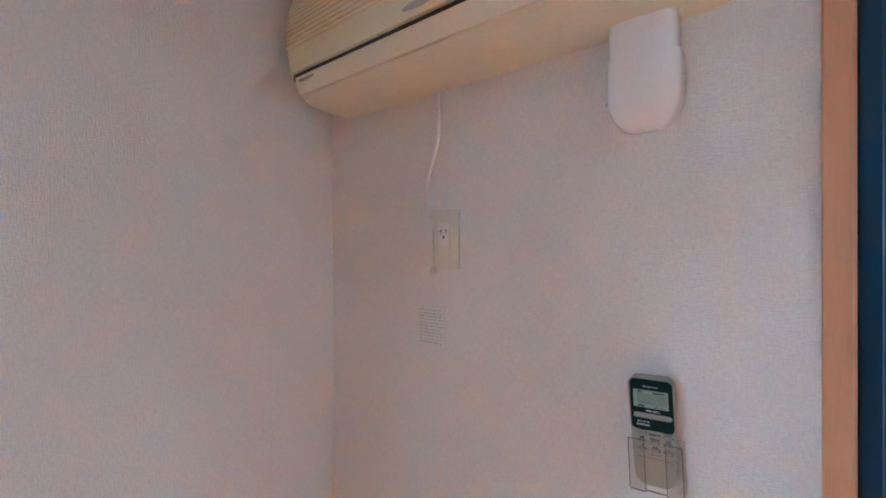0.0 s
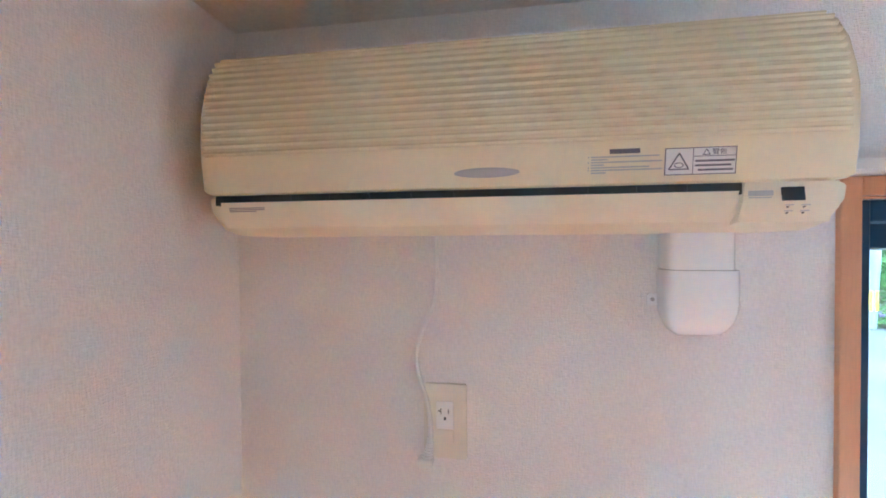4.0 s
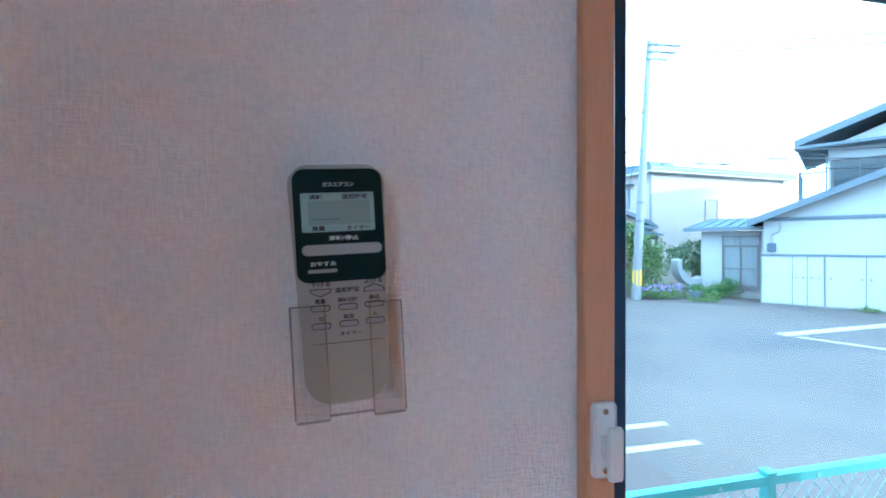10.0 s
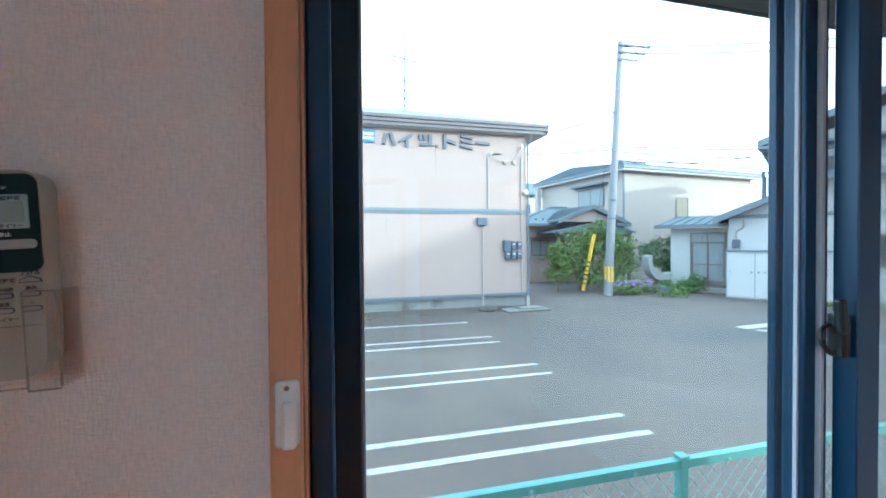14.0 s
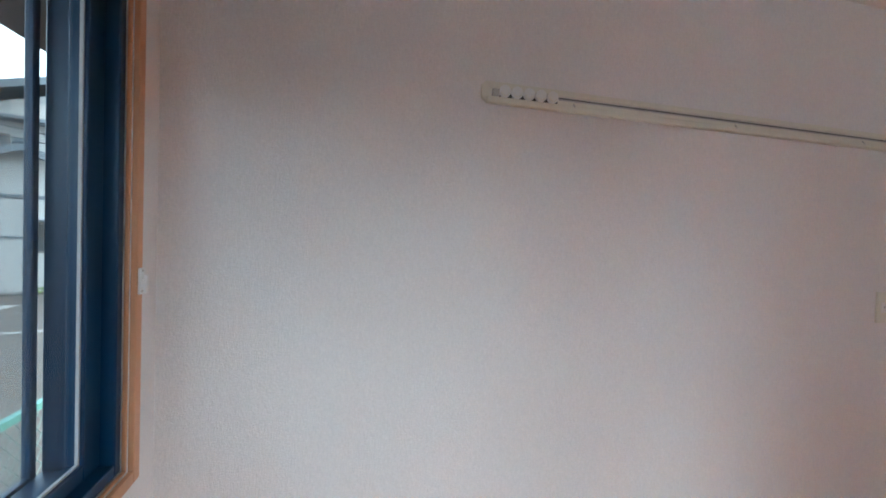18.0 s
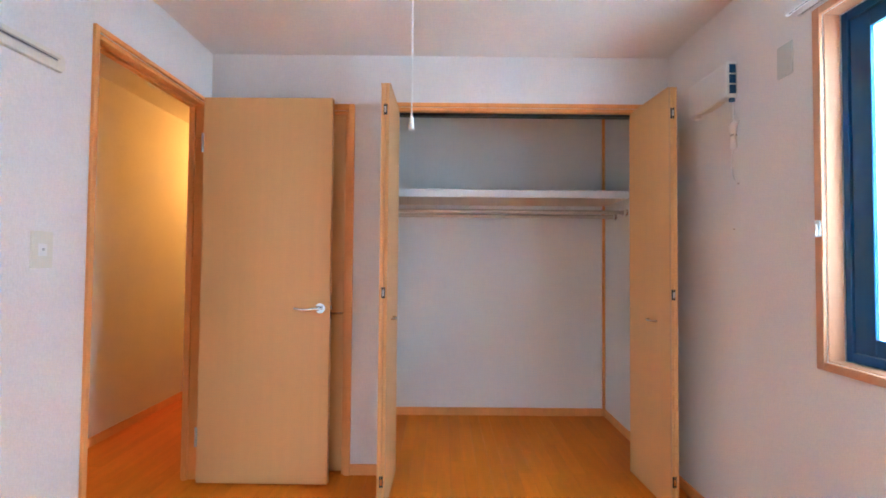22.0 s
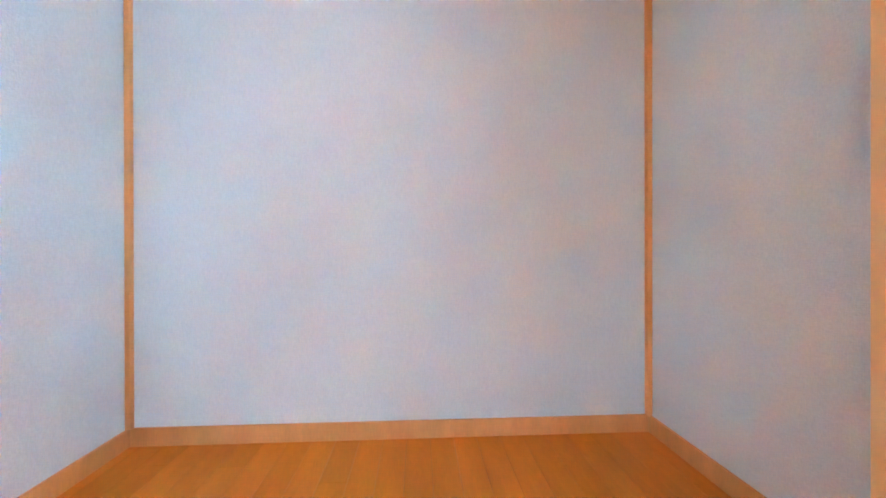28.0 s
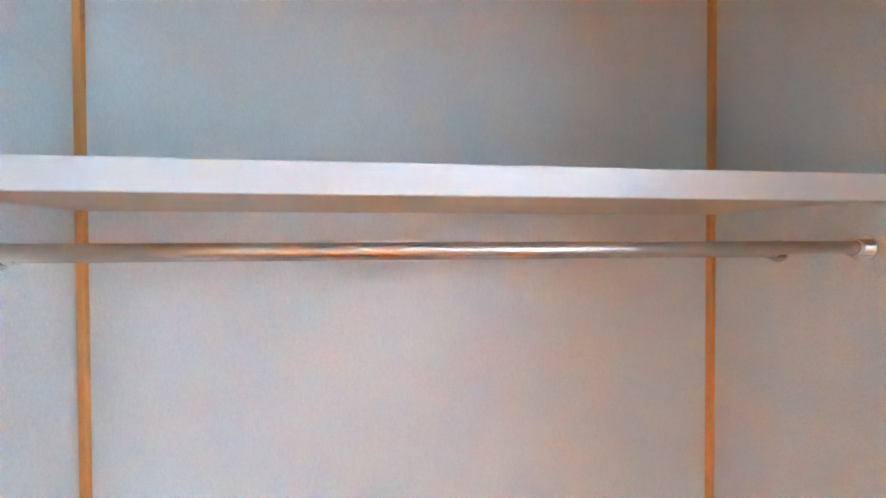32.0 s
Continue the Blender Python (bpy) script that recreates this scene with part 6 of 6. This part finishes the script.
CURTAINED = material("curtained_pane", (0.21, 0.23, 0.24), rough=0.3, vary=0.25, scale=2, fine=14, stretch=(6, 6, 0.4), bump=0.0)
DOORBROWN = material("brown_door_frame", (0.13, 0.115, 0.11), rough=0.45, vary=0.1, bump=0.0)


def window(t, k0, k1, z0, z1, d=0.0, panes=2, frame=WINFRAME, proud=0.03, pane=PANE):
    """A framed window on a face at depth d of the house's own frame."""
    w = part("window", boxes((k0, k1, d - proud, d - 0.001, z0, z0 + 0.05), (k0, k1, d - proud, d - 0.001, z1 - 0.05, z1), (k0, k0 + 0.05, d - proud, d - 0.001, z0 + 0.05, z1 - 0.05),
                              (k1 - 0.05, k1, d - proud, d - 0.001, z0 + 0.05, z1 - 0.05)), frame, t)
    s = (k1 - k0 - 0.1) / panes
    for i in range(panes):
        part("pane", boxes((k0 + 0.05 + s * i + 0.012, k0 + 0.05 + s * (i + 1) - 0.012, d - 0.014, d - 0.002, z0 + 0.06, z1 - 0.06)), pane, w)
        if i:
            part("mullion", boxes((k0 + 0.05 + s * i - 0.02, k0 + 0.05 + s * i + 0.02, d - 0.026, d - 0.002, z0 + 0.05, z1 - 0.05)), frame, w)
    return w


def gable_roof(t, k0, k1, apex, z_eave, z_top, d0, d1, th=0.10, mat=ROOFBLUE, fascia=FASCIA):
    for a, b in (((k0, z_eave), (apex, z_top)), ((k1, z_eave), (apex, z_top))):
        bm = bmesh.new()
        prism(bm, [a, b, (b[0], b[1] + th), (a[0], a[1] + th)], "y", d0 + 0.08, d1)
        part("roof", bm, mat, t)
        bm = bmesh.new()
        prism(bm, [(a[0], a[1] - 0.10), (b[0], b[1] - 0.10), (b[0], b[1] + th + 0.03), (a[0], a[1] + th + 0.03)], "y", d0, d0 + 0.08)
        part("barge_board", bm, fascia, t)
        n = 14
        for i in range(1, n):
            f = i / n
            x, z = a[0] + (b[0] - a[0]) * f, a[1] + (b[1] - a[1]) * f
            part("roof_seam", boxes((x - 0.012, x + 0.012, d0 + 0.08, d1, z + th, z + th + 0.03)), mat, t)


# garage house: gable towards the lot, white storage doors in front
gh = house("garage_house", (15.154, 11.86), (0.5593, -0.829), "white gabled house with storage doors along its front")
bm = bmesh.new()
prism(bm, [(0.0, G), (6.75, G), (6.75, 2.25), (3.36, 3.70), (0.0, 2.25)], "y", 0.0, 6.0)
part("wall", bm, SIDINGW, gh)
for i in range(9):
    part("siding_seam", boxes((0.75 * i + 0.36, 0.75 * i + 0.372, -0.006, -0.0005, 1.06, 2.20)), PALESOFFIT, gh)
part("band", boxes((-0.02, 6.77, -0.05, -0.001, 2.24, 2.36), bev=0.01), FASCIA, gh, "grey-blue band below the gable")
gable_roof(gh, -0.42, 7.12, 3.36, 2.14, 3.76, -0.55, 6.2)
window(gh, 3.56, 5.6, 0.56, 1.54, 0.0, 3)
part("window_awning", boxes((3.5, 5.7, -0.28, -0.031, 1.56, 1.62), bev=0.01), FASCIA, gh)
part("gas_meter", boxes((0.12, 0.36, -0.20, -0.001, 1.16, 1.46), bev=0.03, seg=2), METER, gh, "grey gas meter")
smooth(part("gas_pipe", tube(bmesh.new(), curve_pts([(0.24, -0.08, 1.46), (0.24, -0.08, 1.75), (0.45, -0.06, 1.9), (0.45, -0.04, 2.2)]), 0.025, 6), PIPE, gh))
part("ridge_ornament", boxes((3.2, 3.52, -0.6, 6.2, 3.86, 3.98), bev=0.03), ROOFBLUE, gh)
shd = part("storage_box", boxes((-0.02, 3.52, -0.50, -0.001, G + 0.05, 1.02)), SIDINGW, gh, "row of white storage cupboards")
part("storage_top", boxes((-0.06, 3.56, -0.56, -0.001, 1.02, 1.08), bev=0.008), FASCIA, shd)
part("storage_plinth", boxes((-0.02, 3.52, -0.48, -0.001, G, G + 0.05)), CONCRETE, shd)
for k0, k1 in ((0.02, 0.83), (0.84, 1.21), (1.22, 1.60), (1.68, 2.58), (2.59, 3.48)):
    dd = part("storage_door", boxes((k0, k1, -0.522, -0.502, G + 0.08, 0.99), bev=0.006), SIDINGW, gh)
    for kk in (k0 + 0.10, k1 - 0.10):
        part("finger_pull", boxes((kk - 0.025, kk + 0.025, -0.526, -0.5215, 0.27, 0.33)), METER, dd)
# grey-blue strips laid over the seams, standing in for shaded gaps
for k in (0.005, 0.835, 1.215, 1.64, 2.585, 3.495):
    part("gap_shade", boxes((k - 0.011, k + 0.011, -0.5245, -0.5215, G + 0.08, 0.99)), FASCIA, shd)
# glazed entrance beside it
part("annex_wall", boxes((-2.2, -0.02, 1.2, 5.5, G, 1.95)), SIDINGW, gh)
bm = bmesh.new()
prism(bm, [(0.75, 1.98), (0.75, 2.08), (4.8, 2.62), (4.8, 2.52)], "x", -2.72, 0.05)
part("annex_roof", bm, ROOFBLUE, gh)
part("annex_fascia", boxes((-2.74, 0.05, 0.70, 0.75, 1.95, 2.10)), FASCIA, gh)
for i in range(7):
    bm = bmesh.new()
    prism(bm, [(0.75, 2.08), (0.75, 2.12), (4.8, 2.66), (4.8, 2.62)], "x", -2.6 + i * 0.42, -2.56 + i * 0.42)
    part("roof_batten", bm, ROOFBLUE, gh)
ent = window(gh, -1.46, -0.22, -0.42, 1.76, 1.2, 2, DOORBROWN, 0.06, CURTAINED)
part("transom", boxes((-1.41, -0.27, 1.150, 1.185, 1.30, 1.38)), DOORBROWN, ent)
for k0 in (-1.41, -0.85):
    part("door_rail", boxes((k0, k0 + 0.58, 1.158, 1.185, -0.36, -0.20)), DOORBROWN, ent)
    part("door_rail", boxes((k0, k0 + 0.58, 1.160, 1.185, 0.42, 0.47)), DOORBROWN, ent)
    for kk in (k0, k0 + 0.53):
        part("door_stile", boxes((kk, kk + 0.05, 1.155, 1.184, -0.20, 1.30)), DOORBROWN, ent)
part("downpipe", tube(bmesh.new(), [(-0.10, 1.14, 1.95), (-0.10, 1.14, G)], 0.035, 8), FASCIA, gh)
part("door_step", boxes((-1.6, -0.1, 0.75, 1.199, G, -0.46), bev=0.02), CONCRETE, gh)

# two-storey house behind it with a balcony
h3 = house("balcony_house", (18.36, 12.03), (0.5593, -0.829), "pale two-storey house with a railed balcony")
bm = bmesh.new()
prism(bm, [(0.0, G), (5.9, G), (5.9, 5.1), (2.9, 6.3), (0.0, 5.1)], "y", 0.0, 6.5)
part("wall", bm, SIDINGW, h3)
gable_roof(h3, -0.95, 6.9, 2.9, 5.20, 6.66, -0.75, 7.0, 0.14)
part("pent_eave", boxes((-0.95, 6.9, -0.75, -0.001, 5.02, 5.14), bev=0.02), FASCIA, h3)
part("gable_panel", boxes((1.6, 4.2, -0.05, -0.001, 5.30, 5.80)), PALESOFFIT, h3)
window(h3, 0.08, 1.60, 3.42, 4.58, 0.0, 2)
part("window_rail", boxes((0.0, 1.7, -0.10, -0.03, 3.30, 3.42), bev=0.01), FASCIA, h3)
bal = part("balcony_floor", boxes((-0.86, -0.001, 0.3, 2.6, 3.10, 3.26)), FASCIA, h3, "small balcony")
part("balcony_post", boxes((-0.88, -0.80, 0.25, 0.33, 3.1, 4.30)), METER, bal)
part("handrail", boxes((-0.86, -0.02, 0.27, 0.31, 4.18, 4.24)), METER, bal)
for i in range(8):
    part("baluster", boxes((-0.78 + i * 0.10, -0.765 + i * 0.10, 0.28, 0.30, 3.3, 4.18)), METER, bal)
part("handrail", boxes((-0.87, -0.83, 0.33, 2.6, 4.18, 4.24)), METER, bal)
for i in range(14):
    part("baluster", boxes((-0.86, -0.845, 0.45 + i * 0.15, 0.465 + i * 0.15, 3.3, 4.18)), METER, bal)
smooth(part("gutter_pipe", tube(bmesh.new(), curve_pts([(-0.8, -0.5, 5.05), (-0.3, -0.2, 4.85), (-0.05, -0.06, 4.75), (-0.05, -0.06, 4.3)]) + [Vector((-0.05, -0.06, 2.6))], 0.035, 6), FASCIA, h3))

# large tile-faced house behind the trees
h2 = house("tiled_house", (15.57, 18.2), (0.9936, 0.1126), "large pale two-storey house with a flat dark roof edge")
part("wall", boxes((0.46, 10.7, 0.46, 8.0, G, 5.20)), TILEWALL, h2)
for k in (2.4, 6.0, 8.3):
    part("expansion_joint", boxes((k, k + 0.02, 0.452, 0.4595, G, 5.15)), PALESOFFIT, h2)
part("corner_pipe", boxes((0.40, 0.47, 0.40, 0.47, G, 5.2)), FASCIA, h2)
part("soffit", boxes((0.05, 11.05, 0.05, 8.4, 5.20, 5.28)), PALESOFFIT, h2)
part("roof_edge", boxes((0.0, 11.1, 0.0, 8.45, 5.28, 5.50), bev=0.03), FASCIA, h2)
bm = bmesh.new()
prism(bm, [(0.0, 5.50), (0.0, 5.54), (4.2, 6.0), (8.45, 5.54), (8.45, 5.50)], "x", 0.0, 11.1)
part("roof", bm, ROOFBLUE, h2)
for k in (0.2, 1.2):
    part("roof_vent", boxes((k, k + 0.7, 0.3, 0.7, 5.56, 5.75), bev=0.03), METER, h2)
window(h2, 4.28, 5.25, 2.70, 3.92, 0.46, 1)
an2 = thing("roof_antenna", (18.44, 20.0, 5.6), "tall thin antenna mast on the tiled house", "antenna")
smooth(part("mast", tube(bmesh.new(), [(18.44, 20.0, 5.62), (18.45, 20.0, 10.5)], 0.022, 6), METER, an2))
for z in (8.0, 9.9, 10.3):
    part("element", tube(bmesh.new(), [(18.2, 19.9, z), (18.7, 20.1, z)], 0.014, 5), METER, an2)
# its west side: a window with a small canopy
for z0, z1 in ((3.42, 4.56),):
    ww = part("window", boxes((0.425, 0.459, 1.9, 4.1, z0, z1)), WINFRAME, h2)
    for y0 in (1.97, 3.03):
        part("pane", boxes((0.417, 0.427, y0, y0 + 1.0, z0 + 0.07, z1 - 0.07)), CURTAINED, ww)
part("canopy", boxes((0.0, 0.459, 1.6, 4.4, 4.66, 4.78), bev=0.02), FASCIA, h2)
part("balcony_wall", boxes((-0.2, 0.459, 5.0, 7.9, 2.2, 3.4)), TILEWALL, h2)
part("balcony_pillar", boxes((-0.2, 0.1, 7.6, 7.9, 3.4, 5.2)), TILEWALL, h2)

# low house with a blue-green roof at the end of the road
h5 = house("low_house", (9.2, 19.0), (1.0, 0.0), "low beige house with a blue-grey metal roof")
part("wall", boxes((0.9, 6.6, 0.3, 5.0, G, 2.27)), SIDING, h5)
bm = bmesh.new()
for z in (2.28, 2.36):
    for x in (0.3, 7.15):
        for y in (-0.4, 5.6):
            bm.verts.new((x, y, z))
ridge = ((4.0, 2.6, 3.42), (5.0, 2.6, 3.42))
for p in ridge:
    bm.verts.new(p)
bmesh.ops.convex_hull(bm, input=bm.verts)
part("roof", bm, ROOFGREEN, h5)
part("ridge_cap", tube(bmesh.new(), [(3.9, 2.6, 3.43), (5.1, 2.6, 3.43)], 0.07, 8), ROOFGREEN, h5)
for p, q in (((0.3, -0.4, 2.38), ridge[0]), ((7.15, -0.4, 2.38), ridge[1])):
    part("hip_cap", tube(bmesh.new(), [p, q], 0.045, 8), ROOFGREEN, h5)
part("eave_board", boxes((0.28, 7.17, -0.43, -0.401, 2.22, 2.35)), FASCIA, h5)
for k in range(5):
    part("snow_stop", boxes((0.95 + 0.42 * k, 1.03 + 0.42 * k, 0.15, 0.21, 2.56, 2.66)), METER, h5)
gable_roof(h5, 2.30, 6.25, 4.25, 2.40, 3.18, -1.25, 1.6, 0.08, ROOFGREEN)
bm = bmesh.new()
prism(bm, [(2.62, 2.42), (5.93, 2.42), (4.25, 3.10)], "y", -1.02, -0.90)
part("gable_wall", bm, SIDING, h5)
bm = bmesh.new()
prism(bm, [(1.95, 1.84), (1.95, 1.92), (4.2, 2.36), (6.5, 1.92), (6.5, 1.84)], "y", -1.6, 0.3)
part("porch_roof", bm, ROOFGREEN, h5)
part("porch_beam", boxes((2.1, 6.35, -1.42, -1.30, 1.70, 1.838)), WINFRAME, h5)
for x in (2.2, 6.2):
    part("porch_post", boxes((x, x + 0.1, -1.41, -1.31, G, 1.70)), WINFRAME, h5)
window(h5, 1.62, 2.62, 0.70, 1.52, 0.3, 2, WINFRAME, 0.03, CURTAINED)
part("window_sill", boxes((1.54, 2.7, 0.18, 0.299, 0.54, 0.64)), CONCRETE, h5)
part("window_hood", boxes((1.50, 2.74, 0.05, 0.299, 1.60, 1.66), bev=0.01), FASCIA, h5)
# far houses, roof over roof
for nm, o, w, hgt, mat in (("far_house", (12.5, 34.0), 7.0, 5.6, SIDINGW), ("far_house", (20.5, 42.0), 8.0, 5.2, SIDING)):
    f = house(nm, o, (1, 0), "distant pale house with a dark roof")
    part("wall", boxes((0, w, 0, 6, G, hgt)), mat, f)
    bm = bmesh.new()
    prism(bm, [(-0.5, hgt), (-0.5, hgt + 0.15), (3.0, hgt + 1.6), (6.5, hgt + 0.15), (6.5, hgt)], "x", -0.5, w + 0.5)
    part("roof", bm, ROOFBLUE, f)
    window(f, 1.0, 2.6, hgt - 2.0, hgt - 0.8, 0.0, 2)
    window(f, 4.0, 5.6, hgt - 2.0, hgt - 0.8, 0.0, 2)
rw = thing("garden_wall", (7.97, 15.56, G), "white garden wall with a red coping by the road", "garden wall")
part("panel", boxes((7.35, 8.6, 15.5, 15.62, G, 1.09), bev=0.01), SIDINGW, rw)
part("coping", boxes((7.33, 8.62, 15.48, 15.64, 1.091, 1.16), bev=0.01), SIGNRED, rw, "faded red coping")


# ---- plants ----
def crown(rng, blobs, count, size):
    """Small leaves, folded along the middle, gathered in loose clumps over several masses, with gaps between the clumps."""
    bm = bmesh.new()
    clumps = []
    for c, r in blobs:
        for _ in range(30):
            d = Vector((rng.gauss(0, 1), rng.gauss(0, 1), rng.gauss(0, 1))).normalized()
            q = rng.uniform(0.30, 1.0) if rng.random() < 0.82 else rng.uniform(1.0, 1.30)
            clumps.append((Vector(c) + Vector((d.x * r[0], d.y * r[1], d.z * r[2])) * q, (0.10 + 0.16 * rng.random()) * (r[0] + r[2])))
    for _ in range(count):
        c, w = clumps[rng.randrange(len(clumps))]
        p = c + Vector((rng.gauss(0, w * 0.55), rng.gauss(0, w * 0.55), rng.gauss(0, w * 0.45)))
        if p.z < G + 0.03:
            continue
        s = size * rng.uniform(0.5, 1.3)
        m = Matrix.Translation(p) @ Euler((rng.uniform(-1.2, 1.2), rng.uniform(-1.2, 1.2), rng.uniform(0, 6.28))).to_matrix().to_4x4()
        v = [bm.verts.new(m @ Vector(a)) for a in ((0, -s, 0), (s * 0.42, 0, s * 0.12), (0, s, 0), (-s * 0.42, 0, s * 0.12))]
        bm.faces.new((v[0], v[1], v[2]))
        bm.faces.new((v[0], v[2], v[3]))
    return bm


def shrub(name, base, blobs, count, size, mat, label, seed, category="shrub"):
    rng = random.Random(seed)
    t = thing(name, base, label, category)
    b = Vector(base)
    trunk = bmesh.new()
    thin = 0.15 if category == "plants" else 1.0
    for c, r in blobs:
        c = Vector(c)
        mid = b.lerp(c, 0.5) + Vector((rng.uniform(-0.1, 0.1), rng.uniform(-0.1, 0.1), 0))
        tube(trunk, curve_pts([b, mid, c]), [thin * (0.05 - 0.004 * k) for k in range(len(curve_pts([b, mid, c])))] if len(curve_pts([b, mid, c])) < 12 else 0.02 * thin, 6)
        for _ in range(4):
            d = Vector((rng.gauss(0, 1), rng.gauss(0, 1), rng.uniform(0.1, 1))).normalized()
            tube(trunk, [mid, mid.lerp(c + Vector((d.x * r[0], d.y * r[1], d.z * r[2])) * 0.8, 0.9)], [0.018 * thin, 0.006 * thin], 5)
    part("trunk", trunk, BARK, t)
    part("crown", crown(rng, blobs, count, size), mat, t, "leafy crown")
    return t


shrub("shrub", (9.95, 15.1, G), [((9.9, 15.1, 0.3), (0.45, 0.5, 0.75)), ((10.1, 15.2, 0.85), (0.4, 0.45, 0.5))], 2200, 0.075, LEAF2, "light green shrub beside the utility pole", 11)
shrub("tree", (11.3, 15.6, G), [((10.9, 15.6, 0.7), (0.7, 0.7, 0.8)), ((11.8, 15.7, 1.35), (0.65, 0.6, 0.75)), ((12.3, 15.6, 1.75), (0.45, 0.45, 0.55)), ((13.0, 15.6, 1.05), (0.6, 0.55, 0.7)), ((11.6, 15.3, 0.1), (1.1, 0.6, 0.75))], 8200, 0.075, LEAF2, "leafy green garden tree behind the utility pole", 12, "tree")
shrub("shrub", (12.9, 14.9, G), [((12.8, 14.9, 0.45), (0.70, 0.5, 1.0)), ((13.1, 15.0, 1.0), (0.55, 0.45, 0.55))], 3000, 0.06, LEAF2, "clipped yellow-green shrub beside the garden tree", 13)
shrub("shrub", (14.9, 15.0, G), [((14.4, 15.0, 0.85), (0.62, 0.5, 0.55)), ((15.3, 14.9, 1.05), (0.65, 0.5, 0.50)), ((16.0, 14.6, 0.85), (0.50, 0.4, 0.5)), ((15.2, 14.9, 0.35), (0.35, 0.35, 0.4))], 4800, 0.06, LEAF3, "dark green pruned shrub by the entrance", 14)
shrub("shrub", (14.35, 13.35, G), [((14.75, 13.30, -0.35), (0.40, 0.32, 0.30)), ((14.9, 13.1, -0.20), (0.36, 0.30, 0.28)), ((14.3, 13.3, -0.45), (0.45, 0.4, 0.22))], 2400, 0.050, LEAF1, "low loose green shrub in front of the glazed entrance", 19)
shrub("flower_bed", (12.4, 13.7, G), [((11.8, 13.9, -0.42), (0.6, 0.4, 0.28)), ((12.6, 13.6, -0.42), (0.6, 0.4, 0.28)), ((12.2, 13.5, -0.5), (0.7, 0.3, 0.2))], 2400, 0.05, LEAF2, "low flowering plants at the foot of the pole", 15, "plants")
bm = bmesh.new()
rng = random.Random(5)
for _ in range(90):
    c = (rng.uniform(11.5, 13.1), rng.uniform(13.2, 13.7), rng.uniform(-0.35, -0.12))
    bmesh.ops.create_icosphere(bm, subdivisions=1, radius=rng.uniform(0.02, 0.04), matrix=Matrix.Translation(c))
tagged(single("flowers", bm, PURPLE, "small purple flower heads", "flowers"), kind="stuff")
shrub("grass_tuft", (14.6, 13.9, G), [((14.3, 13.9, -0.5), (0.8, 0.5, 0.28)), ((15.3, 13.4, -0.52), (0.6, 0.5, 0.25)), ((13.7, 13.0, -0.60), (0.6, 0.5, 0.12)), ((13.2, 12.5, -0.63), (0.6, 0.5, 0.08))], 3200, 0.05, LEAF2, "low weeds and grass along the lot edge", 16, "plants")
shrub("weeds", (0.3, 9.8, G), [((-0.5, 10.7, -0.63), (1.3, 0.6, 0.10)), ((1.1, 11.0, -0.65), (0.8, 0.4, 0.06))], 2600, 0.032, DRYGRASS, "half-dry weeds along the gravel verge", 17, "plants")
shrub("weeds", (17.2, 9.0, G), [((16.2, 9.3, -0.63), (0.5, 0.3, 0.10)), ((17.0, 8.2, -0.63), (0.4, 0.3, 0.10))], 500, 0.05, LEAF2, "weeds at the foot of the storage doors", 18, "plants")
pot = thing("flower_pot", (13.35, 13.0, G), "pale blue plastic flower pot", "flower pot")
smooth(part("pot", cyl(bmesh.new(), (13.35, 13.0, G), (13.35, 13.0, G + 0.32), 0.15, 18, 0.22), BAND, pot), 40)
smooth(part("rim", cyl(bmesh.new(), (13.35, 13.0, G + 0.29), (13.35, 13.0, G + 0.34), 0.235, 18), BAND, pot), 40)
part("plant", crown(random.Random(8), [((13.35, 13.0, G + 0.45), (0.22, 0.22, 0.16))], 260, 0.05), LEAF1, pot)
bm = bmesh.new()
arc = [(math.cos(radians(a)), math.sin(radians(a))) for a in range(168, 306, 6)]
outer, inner = [(14.05 + 0.75 * c, 0.62 + 0.84 * q) for c, q in arc], [(14.14 + 0.66 * c, 0.70 + 0.66 * q) for c, q in arc]
prism(bm, outer + inner[::-1], "y", 13.80, 14.20)
prism(bm, [(13.85, G), (14.25, G), (14.20, -0.20), (13.90, -0.20)], "y", 13.88, 14.12)
single("garden_seat", bm, material("weathered_white_plastic", (0.30, 0.31, 0.31), rough=0.5, vary=0.15, scale=3, fine=30, bump=0.03), "white curved plastic garden seat among the shrubs", "garden seat")
